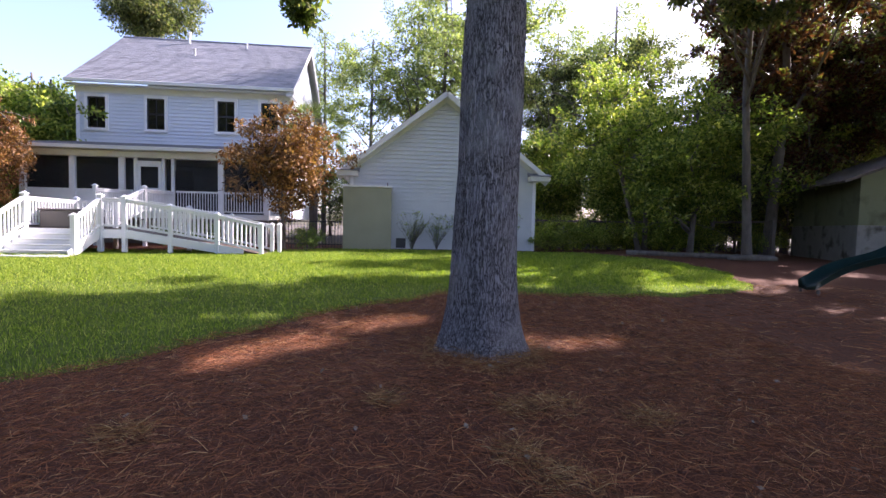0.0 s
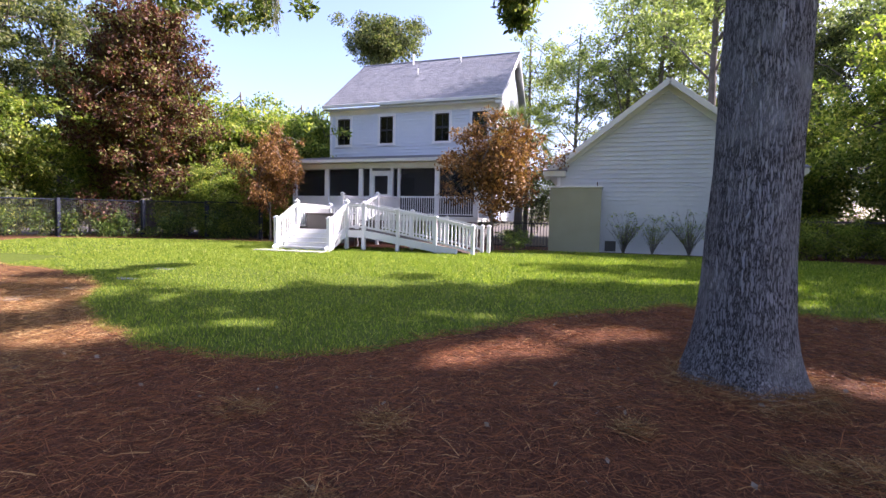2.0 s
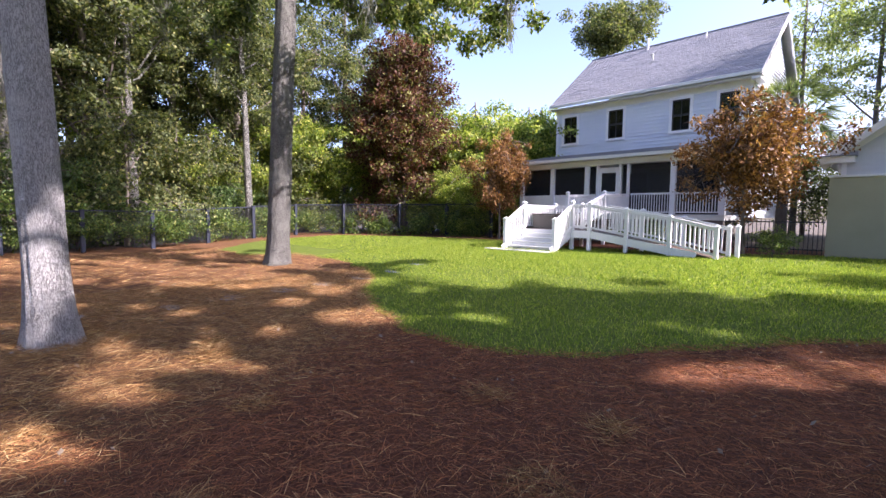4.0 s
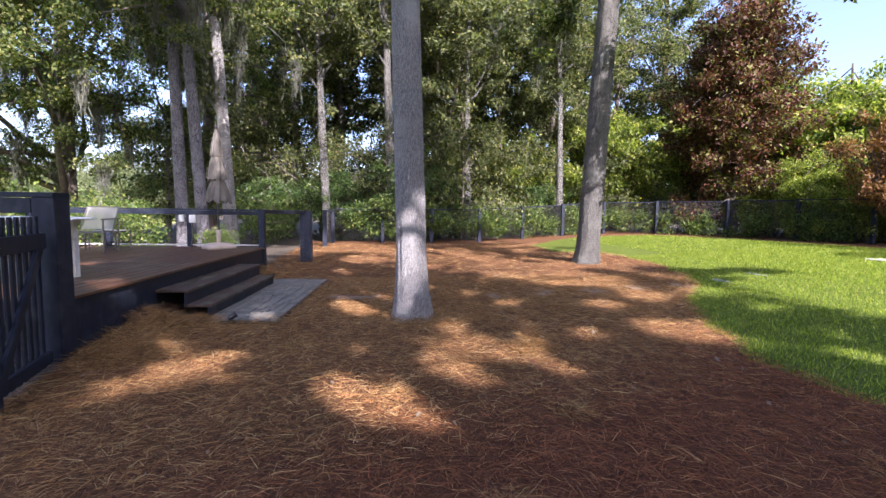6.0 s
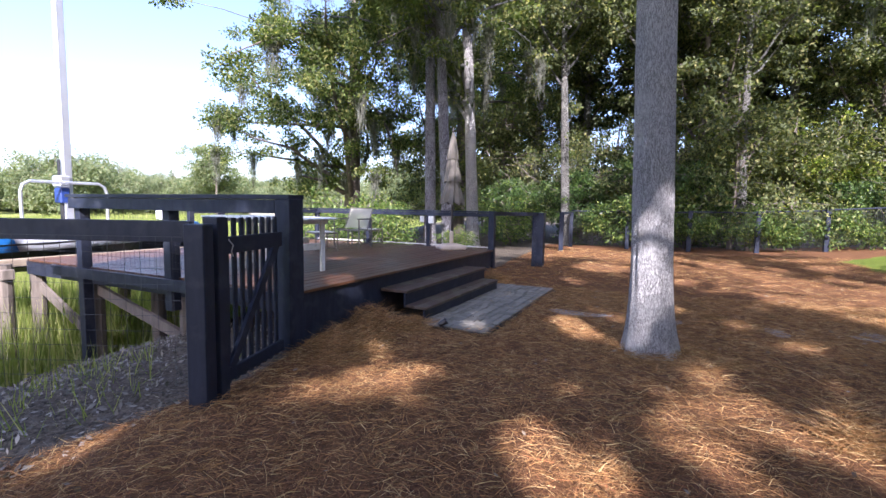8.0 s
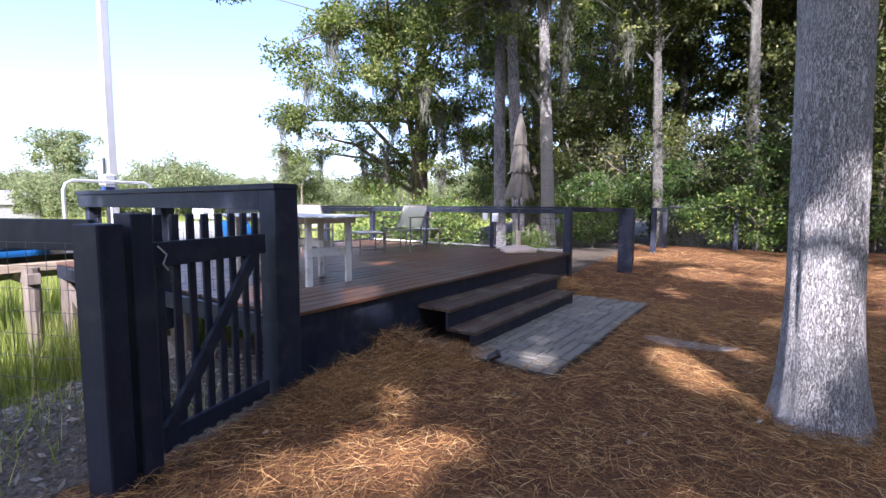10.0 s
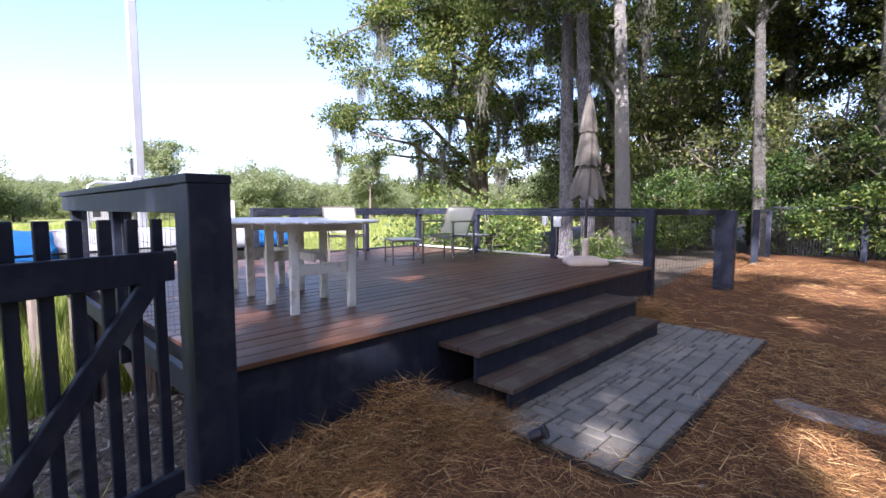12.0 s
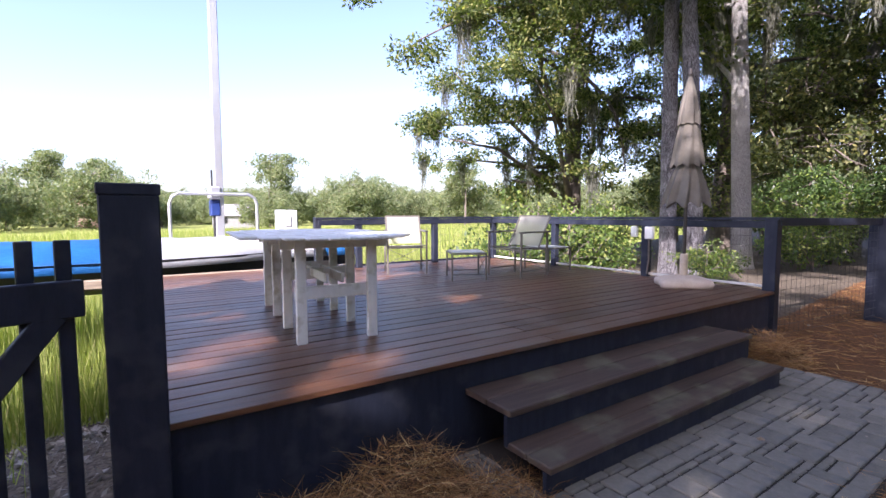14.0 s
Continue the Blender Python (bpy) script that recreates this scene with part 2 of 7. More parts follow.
def bark_mat(name, crack, plate, pale, scale, up, gap=0.16):
    """Furrowed bark: long plates between dark cracks, pale lichen in patches."""
    m, n, l, bs = base_mat(name)
    tc = n.new("ShaderNodeTexCoord")
    mp = n.new("ShaderNodeMapping")
    mp.inputs["Scale"].default_value = (1, 1, up)
    l.new(tc.outputs["Object"], mp.inputs["Vector"])
    wob = n.new("ShaderNodeTexNoise")
    wob.inputs["Scale"].default_value, wob.inputs["Detail"].default_value = scale * 1.6, 4
    l.new(mp.outputs["Vector"], wob.inputs["Vector"])
    mixv = n.new("ShaderNodeMix")
    mixv.data_type = 'VECTOR'
    mixv.inputs[0].default_value = 0.06
    l.new(mp.outputs["Vector"], mixv.inputs[4])
    l.new(wob.outputs["Color"], mixv.inputs[5])
    vo = n.new("ShaderNodeTexVoronoi")
    vo.feature = 'DISTANCE_TO_EDGE'
    vo.inputs["Scale"].default_value = scale
    l.new(mixv.outputs[1], vo.inputs["Vector"])
    fine = n.new("ShaderNodeTexNoise")
    fine.inputs["Scale"].default_value, fine.inputs["Detail"].default_value = scale * 4, 8
    l.new(mp.outputs["Vector"], fine.inputs["Vector"])
    mr = n.new("ShaderNodeMapRange")
    mr.inputs["From Max"].default_value = gap
    l.new(vo.outputs["Distance"], mr.inputs["Value"])
    hgt = n.new("ShaderNodeMath")
    hgt.operation = 'MULTIPLY_ADD'
    l.new(fine.outputs["Fac"], hgt.inputs[0])
    hgt.inputs[1].default_value = 0.9
    l.new(mr.outputs[0], hgt.inputs[2])
    rp = n.new("ShaderNodeValToRGB")
    e = rp.color_ramp.elements
    e[0].color, e[1].color, e[0].position, e[1].position = (*crack, 1), (*plate, 1), 0.40, 1.25 / 1.4
    sc = n.new("ShaderNodeMath")
    sc.operation = 'MULTIPLY'
    sc.inputs[1].default_value = 0.72
    l.new(hgt.outputs[0], sc.inputs[0])
    l.new(sc.outputs[0], rp.inputs["Fac"])
    pn = n.new("ShaderNodeTexNoise")
    pn.inputs["Scale"].default_value, pn.inputs["Detail"].default_value = 2.2, 7
    l.new(tc.outputs["Object"], pn.inputs["Vector"])
    pr = n.new("ShaderNodeMapRange")
    pr.inputs["From Min"].default_value, pr.inputs["From Max"].default_value, pr.inputs["To Max"].default_value = 0.5, 0.68, 0.65
    l.new(pn.outputs["Fac"], pr.inputs["Value"])
    m2 = n.new("ShaderNodeMix")
    m2.data_type = 'RGBA'
    l.new(pr.outputs[0], m2.inputs[0])
    l.new(rp.outputs["Color"], m2.inputs[6])
    m2.inputs[7].default_value = (*pale, 1)
    l.new(m2.outputs[2], bs.inputs["Base Color"])
    bs.inputs["Roughness"].default_value = 0.95
    bs.inputs["Specular IOR Level"].default_value = 0.2
    b = n.new("ShaderNodeBump")
    b.inputs["Strength"].default_value, b.inputs["Distance"].default_value = 1.0, 0.045
    l.new(hgt.outputs[0], b.inputs["Height"])
    l.new(b.outputs["Normal"], bs.inputs["Normal"])
    return m


M["bark_grey"] = bark_mat("bark_grey", (0.06, 0.057, 0.060), (0.40, 0.39, 0.41), (0.46, 0.46, 0.47), 42, 0.14, 0.24)
M["bark_light"] = bark_mat("bark_light", (0.22, 0.21, 0.20), (0.64, 0.63, 0.61), (0.70, 0.69, 0.66), 52, 0.22, 0.2)
M["bark_mid"] = bark_mat("bark_mid", (0.09, 0.088, 0.080), (0.25, 0.245, 0.22), (0.33, 0.34, 0.30), 40, 0.22)


def glass_mat():
    m, n, l, bs = base_mat("window_glass")
    bs.inputs["Base Color"].default_value = (0.02, 0.025, 0.03, 1)
    bs.inputs["Roughness"].default_value = 0.03
    bs.inputs["Transmission Weight"].default_value = 0.75
    return m


def screen_mat(name, cover, shade):
    """A fine insect screen: thread and holes too small to see singly."""
    m, n, l, bs = base_mat(name)
    tr = n.new("ShaderNodeBsdfTransparent")
    ms = n.new("ShaderNodeMixShader")
    ms.inputs[0].default_value = cover
    bs.inputs["Base Color"].default_value = (*shade, 1)
    bs.inputs["Roughness"].default_value = 0.8
    l.new(tr.outputs[0], ms.inputs[1])
    l.new(bs.outputs[0], ms.inputs[2])
    l.new(ms.outputs[0], n["Material Output"].inputs["Surface"])
    return m


M["glass"] = glass_mat()
M["screen"] = screen_mat("screen", 0.72, (0.012, 0.013, 0.015))
M["sling_screen"] = screen_mat("sling_screen", 0.62, (0.50, 0.50, 0.42))


def smooth(a, b, x):
    t = np.clip((x - a) / (b - a), 0, 1)
    return t * t * (3 - 2 * t)


def fbm(x, y, s, seed=0.0):
    """Cheap smooth noise for arrays, about -1 to 1."""
    r = np.zeros_like(np.asarray(x, float))
    for k, (fx, fy, p) in enumerate(((1, .3, .2), (-.4, 1.1, 1.7), (.8, -.9, 3.1), (1.7, 1.3, .5), (-2.1, 1.6, 2.2), (2.9, -2.3, 4.0))):
        r = r + np.sin((fx * x + fy * y) * s + p + seed * (k + 1)) / (1.2 + k * 0.6)
    return r / 2.6


# deck frame: along its front edge, into the deck, up
DECK = pose(-5.42, -3.13, 0, 0, 0, 175.1)
DINV = DECK.inverted()
DECK_Z = 0.60


def dxy(u, v):
    p = DECK @ Vector((u, v, 0))
    return p.x, p.y


def shore(x):
    return np.where(x > -12, -5.2, np.where(x > -22, -5.2 + (x + 12) * 0.75, -12.7 + (x + 22) * 0.25))


def ground_z(x, y):
    x, y = np.asarray(x, float), np.asarray(y, float)
    z = 0.38 * smooth(4, 14, y) * smooth(30, 5, np.abs(x + 2) - 14)
    z = z + 0.035 * fbm(x, y, 1.9) * smooth(40, 25, np.abs(x)) * smooth(10, 7, y)
    d = shore(x) - y
    z = z - 1.0 * smooth(-1.2, 3.2, d)
    z = z - 0.10 * smooth(2.4, 3.4, -y) * smooth(-5.4, -4.6, x)
    return z


LAWN = [(-3.1, 3.9), (-2.5, 4.6), (-1.86, 5.35), (-0.8, 6.7), (0.84, 8.1), (2.4, 8.0), (5.0, 7.8), (7.2, 8.6), (8.4, 11), (8.6, 15),
        (7.6, 18.2), (4, 18.4), (0, 18.3), (-2.5, 18.2), (-4.6, 16.2), (-9.0, 15.6), (-13.5, 16.8), (-18.5, 15.6), (-21.6, 13.2), (-21.6, 8.8),
        (-19.5, 6.4), (-16.5, 6.2), (-15.0, 7.5), (-12.2, 7.5), (-9.3, 6.5), (-7.4, 4.9), (-5.3, 3.9), (-4.2, 3.6)]


def inside(px, py, poly):
    """Signed distance to a polygon: positive inside."""
    px, py = np.asarray(px, float), np.asarray(py, float)
    d = np.full(px.shape, 1e9)
    c = np.zeros(px.shape, bool)
    for (x1, y1), (x2, y2) in zip(poly, poly[1:] + poly[:1]):
        ex, ey = x2 - x1, y2 - y1
        t = np.clip(((px - x1) * ex + (py - y1) * ey) / (ex * ex + ey * ey), 0, 1)
        d = np.minimum(d, np.hypot(px - x1 - t * ex, py - y1 - t * ey))
        if y1 != y2:
            c ^= ((y1 > py) != (y2 > py)) & (px < ex * (py - y1) / ey + x1)
    return np.where(c, d, -d)


def lawn_mask(x, y):
    return inside(x, y, LAWN) + 0.13 * fbm(x, y, 5.0, 1.0)


# ---- mesh helpers ----
def finish(name, mesh, mat, parent=None, label="", smooth_faces=False):
    if mat:
        for m in (mat if isinstance(mat, (list, tuple)) else [mat]):
            mesh.materials.append(M[m])
    if smooth_faces:
        mesh.polygons.foreach_set("use_smooth", [True] * len(mesh.polygons))
    ob = new(name, mesh)
    if parent:
        ob.parent = parent
    if label:
        ob["label"] = label
    return ob


def part(name, bm, mat, parent=None, label="", smooth_faces=False):
    mesh = bpy.data.meshes.new(name)
    bm.normal_update()
    bm.to_mesh(mesh)
    bm.free()
    return finish(name, mesh, mat, parent, label, smooth_faces)


def thing(name, label, category, at=None, group="", kind=""):
    ob = new(name)
    if at is not None:
        ob.matrix_world = at if isinstance(at, Matrix) else Matrix.Translation(at)
    return tagged(ob, label, category, group, kind)


def box(bm, x0, x1, y0, y1, z0, z1, bevel=0.0, m=None):
    """A box between the limits, with its edges taken off."""
    r = bmesh.ops.create_cube(bm, size=1)
    vs = r["verts"]
    for v in vs:
        v.co = Vector(((x0 + x1) / 2 + v.co.x * (x1 - x0), (y0 + y1) / 2 + v.co.y * (y1 - y0), (z0 + z1) / 2 + v.co.z * (z1 - z0)))
    if bevel:
        es = list({e for v in vs for e in v.link_edges})
        out = bmesh.ops.bevel(bm, geom=es, offset=bevel, segments=1, affect='EDGES')
        vs = list({v for f in out["faces"] for v in f.verts} | {v for v in vs if v.is_valid})
    if m is not None:
        bmesh.ops.transform(bm, matrix=m, verts=vs)
    return vs


def beam(bm, a, b, w, h, bevel=0.004):
    """A bar of w by h from a to b."""
    a, b = Vector(a), Vector(b)
    d = b - a
    box(bm, -w / 2, w / 2, -h / 2, h / 2, 0, d.length, bevel, Matrix.Translation(a) @ d.to_track_quat("Z", "Y").to_matrix().to_4x4())


def tube(bm, pts, radii, sides=10, cap=True):
    """A round tube through points."""
    pts = [Vector(p) for p in pts]
    if not isinstance(radii, (list, tuple)):
        radii = [radii] * len(pts)
    rings = []
    ref = Vector((0.31, 0.95, 0.05)) if abs((pts[-1] - pts[0]).normalized().y) < 0.8 else Vector((1, 0, 0.1))
    for i, (p, r) in enumerate(zip(pts, radii)):
        d = (pts[min(i + 1, len(pts) - 1)] - pts[max(i - 1, 0)]).normalized()
        s = d.cross(ref).normalized()
        t = s.cross(d)
        rings.append([bm.verts.new(p + (s * math.cos(k * 2 * math.pi / sides) + t * math.sin(k * 2 * math.pi / sides)) * r) for k in range(sides)])
    for a, b in zip(rings, rings[1:]):
        for k in range(sides):
            bm.faces.new((a[k], b[k], b[(k + 1) % sides], a[(k + 1) % sides]))
    if cap:
        bm.faces.new(rings[0])
        bm.faces.new(rings[-1][::-1])


def lathe(bm, profile, sides=20, centre=(0, 0, 0)):
    """A turned solid from (radius, height) pairs."""
    c = Vector(centre)
    rings = [[bm.verts.new(c + Vector((r * math.cos(k * 2 * math.pi / sides), r * math.sin(k * 2 * math.pi / sides), z))) for k in range(sides)] for r, z in profile]
    for a, b in zip(rings, rings[1:]):
        for k in range(sides):
            bm.faces.new((a[k], a[(k + 1) % sides], b[(k + 1) % sides], b[k]))
    bm.faces.new(rings[0][::-1])
    bm.faces.new(rings[-1])


def raw_mesh(name, co, per, loops_total=None):
    """A mesh from an array of corners, per corners to a face, none shared."""
    n = len(co)
    me = bpy.data.meshes.new(name)
    me.vertices.add(n)
    me.vertices.foreach_set("co", np.ascontiguousarray(co, dtype=np.float32).ravel())
    me.loops.add(n)
    me.loops.foreach_set("vertex_index", np.arange(n, dtype=np.int32))
    me.polygons.add(n // per)
    me.polygons.foreach_set("loop_start", np.arange(0, n, per, dtype=np.int32))
    me.update(calc_edges=True)
    return me


def leaf_points(centres, radii, count, rng, flat=0.7):
    """Points in clumps, denser towards the rims."""
    centres, radii = np.array(centres), np.array(radii)
    w = radii ** 2
    k = rng.choice(len(centres), count, p=w / w.sum())
    d = rng.normal(size=(count, 3))
    d /= np.linalg.norm(d, axis=1)[:, None]
    r = rng.random(count) ** 0.45
    r *= 1 + 0.25 * np.sin(d[:, 0] * 7 + k) * np.cos(d[:, 1] * 6 + 2 * k)
    return centres[k] + d * (radii[k] * r)[:, None] * (1, 1, flat), d


def leaves(name, pts, out, size, rng, aspect=0.5):
    """Pointed leaves, one rhombus each, turned at random and leaning outwards."""
    n = len(pts)
    a = rng.normal(size=(n, 3)) + out * 0.3
    a[:, 2] -= 0.25
    a /= np.linalg.norm(a, axis=1)[:, None]
    b = rng.normal(size=(n, 3))
    b[:, 2] *= 0.6
    b -= (a * b).sum(1)[:, None] * a
    b /= np.linalg.norm(b, axis=1)[:, None] + 1e-9
    s = size * (0.6 + 0.8 * rng.random(n))[:, None]
    co = np.stack([pts, pts + a * s * 0.5 + b * s * aspect * 0.5, pts + a * s, pts + a * s * 0.5 - b * s * aspect * 0.5], 1).reshape(-1, 3)
    return raw_mesh(name, co, 4)


def ribbons(name, base, tip, width, rng, sag=0.0, per=3):
    """Thin blades from base to tip: a quad and a pointed end."""
    n = len(base)
    d = tip - base
    side = np.cross(d, rng.normal(size=(n, 3)))
    side /= np.linalg.norm(side, axis=1)[:, None] + 1e-9
    w = width * (0.7 + 0.6 * rng.random(n))[:, None]
    mid = (base + tip) / 2
    mid[:, 2] += sag * (rng.random(n) - 0.3)
    me = bpy.data.meshes.new(name)
    co = np.stack([base - side * w, base + side * w, mid + side * w * 0.8, mid - side * w * 0.8, tip], 1).reshape(-1, 3)
    me.vertices.add(5 * n)
    me.vertices.foreach_set("co", co.astype(np.float32).ravel())
    o = (np.arange(n) * 5)[:, None]
    li = (o + np.array([0, 1, 2, 3, 3, 2, 4])).ravel()
    me.loops.add(len(li))
    me.loops.foreach_set("vertex_index", li.astype(np.int32))
    me.polygons.add(2 * n)
    me.polygons.foreach_set("loop_start", (np.arange(n)[:, None] * 7 + np.array([0, 4])).ravel().astype(np.int32))
    me.update(calc_edges=True)
    return me

# ---- ground ----
def axis_steps(lo, hi, step, far):
    a = list(np.arange(lo, hi + step / 2, step))
    up, dn, s = [], [], step
    x, y = a[-1], a[0]
    while x < far or y > -far:
        s *= 1.22
        if x < far:
            x += s
            up.append(x)
        if y > -far:
            y -= s
            dn.append(y)
    return np.array(dn[::-1] + a + up)


def ground_mat():
    """Pine straw, lawn, leaf litter and marsh, each in its own place."""
    m, n, l, bs = base_mat("ground")
    tc = n.new("ShaderNodeTexCoord")

    def noise_tex(scale, detail=5, stretch=None):
        t = n.new("ShaderNodeTexNoise")
        t.inputs["Scale"].default_value, t.inputs["Detail"].default_value = scale, detail
        l.new(tc.outputs["Object"], t.inputs["Vector"])
        return t.outputs["Fac"]

    def ramp(fac, a, b, p=0.3, q=0.7):
        r = n.new("ShaderNodeValToRGB")
        e = r.color_ramp.elements
        e[0].color, e[1].color, e[0].position, e[1].position = (*a, 1), (*b, 1), p, q
        l.new(fac, r.inputs["Fac"])
        return r.outputs["Color"]

    def mixed(fac, a, b):
        x = n.new("ShaderNodeMix")
        x.data_type = 'RGBA'
        l.new(fac, x.inputs[0])
        l.new(a, x.inputs[6])
        l.new(b, x.inputs[7])
        return x.outputs[2]

    def attr(name):
        a = n.new("ShaderNodeAttribute")
        a.attribute_name = name
        r = n.new("ShaderNodeMapRange")
        r.inputs["From Min"].default_value, r.inputs["From Max"].default_value = 0.45, 0.55
        add = n.new("ShaderNodeMath")
        add.operation = 'MULTIPLY_ADD'
        l.new(noise_tex(6), add.inputs[0])
        add.inputs[1].default_value = 0.25
        sub = n.new("ShaderNodeMath")
        sub.operation = 'ADD'
        sub.inputs[1].default_value = -0.125
        l.new(a.outputs["Fac"], sub.inputs[0])
        l.new(sub.outputs[0], add.inputs[2])
        l.new(add.outputs[0], r.inputs["Value"])
        return r.outputs[0]

    # dark ends of straw and grass hold the shade between needles and blades
    straw = ramp(noise_tex(45, 8), (0.025, 0.011, 0.006), (0.24, 0.115, 0.045))
    patch = ramp(noise_tex(1.6, 4), (0.09, 0.038, 0.020), (0.15, 0.078, 0.034))
    half = n.new("ShaderNodeMix")
    half.data_type = 'RGBA'
    half.inputs[0].default_value = 0.4
    l.new(straw, half.inputs[6])
    l.new(patch, half.inputs[7])
    red = n.new("ShaderNodeMix")
    red.data_type = 'RGBA'
    red.blend_type = 'MULTIPLY'
    l.new(half.outputs[2], red.inputs[6])
    red.inputs[7].default_value = (0.90, 0.72, 0.80, 1)
    fr = n.new("ShaderNodeAttribute")
    fr.attribute_name = "fresh"
    l.new(fr.outputs["Fac"], red.inputs[0])
    straw = red.outputs[2]
    grass = ramp(noise_tex(22, 7), (0.035, 0.06, 0.007), (0.14, 0.18, 0.022))
    litter = ramp(noise_tex(30, 8), (0.03, 0.024, 0.018), (0.16, 0.135, 0.10))
    marsh = ramp(noise_tex(0.6, 8), (0.20, 0.25, 0.06), (0.38, 0.40, 0.13))
    c = mixed(attr("lawn"), straw, grass)
    c = mixed(attr("litter"), c, litter)
    c = mixed(attr("marsh"), c, marsh)
    l.new(c, bs.inputs["Base Color"])
    bs.inputs["Roughness"].default_value = 0.9
    bs.inputs["Specular IOR Level"].default_value = 0.2
    b = n.new("ShaderNodeBump")
    b.inputs["Strength"].default_value, b.inputs["Distance"].default_value = 0.9, 0.03
    l.new(noise_tex(35, 8), b.inputs["Height"])
    l.new(b.outputs["Normal"], bs.inputs["Normal"])
    return m


M["ground"] = ground_mat()
gx, gy = axis_steps(-30, 16, 0.25, 1600), axis_steps(-13, 20, 0.25, 1600)
GX, GY = np.meshgrid(gx, gy)
GZ = ground_z(GX, GY)
nx, ny = len(gx), len(gy)
gme = bpy.data.meshes.new("ground")
idx = (np.arange(ny - 1)[:, None] * nx + np.arange(nx - 1)).ravel()
quads = np.stack([idx, idx + 1, idx + nx + 1, idx + nx], 1)
gme.vertices.add(nx * ny)
gme.vertices.foreach_set("co", np.stack([GX, GY, GZ], -1).astype(np.float32).ravel())
gme.loops.add(quads.size)
gme.loops.foreach_set("vertex_index", quads.ravel().astype(np.int32))
gme.polygons.add(len(quads))
gme.polygons.foreach_set("loop_start", np.arange(0, quads.size, 4, dtype=np.int32))
gme.update(calc_edges=True)
shore_d = shore(GX) - GY
# litter: beyond the fence on the marsh side, and under the woods
fence_y = np.where(GX > -5.4, -3.0 - (GX + 5.4) * 0.2, -3.0)
litter = np.maximum(smooth(-0.3, 0.3, fence_y - GY), smooth(-22.3, -23.6, GX + GY * 0.28))
litter = np.maximum(litter, smooth(21.5, 23, GY))
for nm, val in (("lawn", smooth(-0.25, 0.25, lawn_mask(GX, GY))), ("litter", litter), ("fresh", smooth(-4.6, -2.5, GX + 0.45 * GY)), ("marsh", smooth(1.6, 3.0, shore_d))):
    at = gme.attributes.new(nm, 'FLOAT', 'POINT')
    at.data.foreach_set("value", np.asarray(val, np.float32).ravel())
ground = finish("ground", gme, "ground", smooth_faces=True)
tagged(ground, "yard ground with red pine straw, green lawn and marsh beyond", "ground", kind="structure")

rng = np.random.default_rng(7)


def fresh(x, y):
    """How far the straw is the redder, newly laid kind, 0 to 1."""
    return smooth(-4.6, -2.5, x + 0.45 * y + 0.5 * fbm(x, y, 1.1, 3.0))


def scatter_straw(name, count, x0, x1, y0, y1, lo, hi, width, lift):
    px, py = rng.uniform(x0, x1, count), rng.uniform(y0, y1, count)
    ok = (lawn_mask(px, py) < 0.05) & (np.where(px > -5.4, -2.95 - (px + 5.4) * 0.2, -2.9) < py)
    q = np.stack([px - DECK.translation.x, py - DECK.translation.y], 1)
    c, s = math.cos(radians(175.1)), math.sin(radians(175.1))
    u, v = q[:, 0] * c + q[:, 1] * s, -q[:, 0] * s + q[:, 1] * c
    pave = (u > 1.40 + 0.28 * smooth(-0.9, -1.5, v)) & (u < 5.08) & (v > -1.58) & (v < 0.1)
    edge = rng.random(len(px)) < 0.04
    ok &= ~(pave & ~(edge & ((v < -1.38) | (u > 4.85) | (u < 1.6)))) & ~((v > -0.02) & (u > -0.05) & (u < 6.4))
    px, py = px[ok], py[ok]
    n = len(px)
    ang = rng.uniform(0, 2 * np.pi, n) + 0.8 * fbm(px, py, 2.5)
    ln = rng.uniform(lo, hi, n)
    rise = rng.normal(0, 0.10, n)
    pz = ground_z(px, py) + rng.random(n) * lift
    base = np.stack([px, py, pz], 1)
    tip = base + np.stack([np.cos(ang) * ln, np.sin(ang) * ln, np.abs(rise) * ln], 1)
    red = rng.random(n) < fresh(px, py)
    for sel, mat, label in ((~red, "straw", "long orange-brown pine needles lying loose over the ground"), (red, "straw_red", "fresh red-brown pine needles lying loose over the ground")):
        ob = finish(name, ribbons(name, base[sel], tip[sel], width, rng, sag=0.03), mat)
        tagged(ob, label, "pine straw", kind="stuff")


scatter_straw("pine_straw", 380000, -10.5, 4.5, -3.6, 8.5, 0.07, 0.16, 0.0012, 0.06)
scatter_straw("pine_straw_far", 60000, -20, 10, -3.2, 9.0, 0.14, 0.26, 0.002, 0.05)


def heap(name, cx, cy, r, h, count, label):
    """A drift of needles, thicker than the rest."""
    a = rng.uniform(0, 2 * np.pi, count)
    d = r * np.sqrt(rng.random(count))
    px, py = cx + d * np.cos(a), cy + d * np.sin(a)
    pz = ground_z(px, py) + h * (1 - (d / r) ** 2) * rng.random(count)
    ang = rng.uniform(0, 2 * np.pi, count)
    ln = rng.uniform(0.08, 0.2, count)
    base = np.stack([px, py, pz], 1)
    tip = base + np.stack([np.cos(ang) * ln, np.sin(ang) * ln, rng.uniform(-0.1, 0.5, count) * ln], 1)
    return tagged(finish(name, ribbons(name, base, tip, 0.0013, rng, sag=0.04), "straw"), label, "pine straw", kind="stuff")


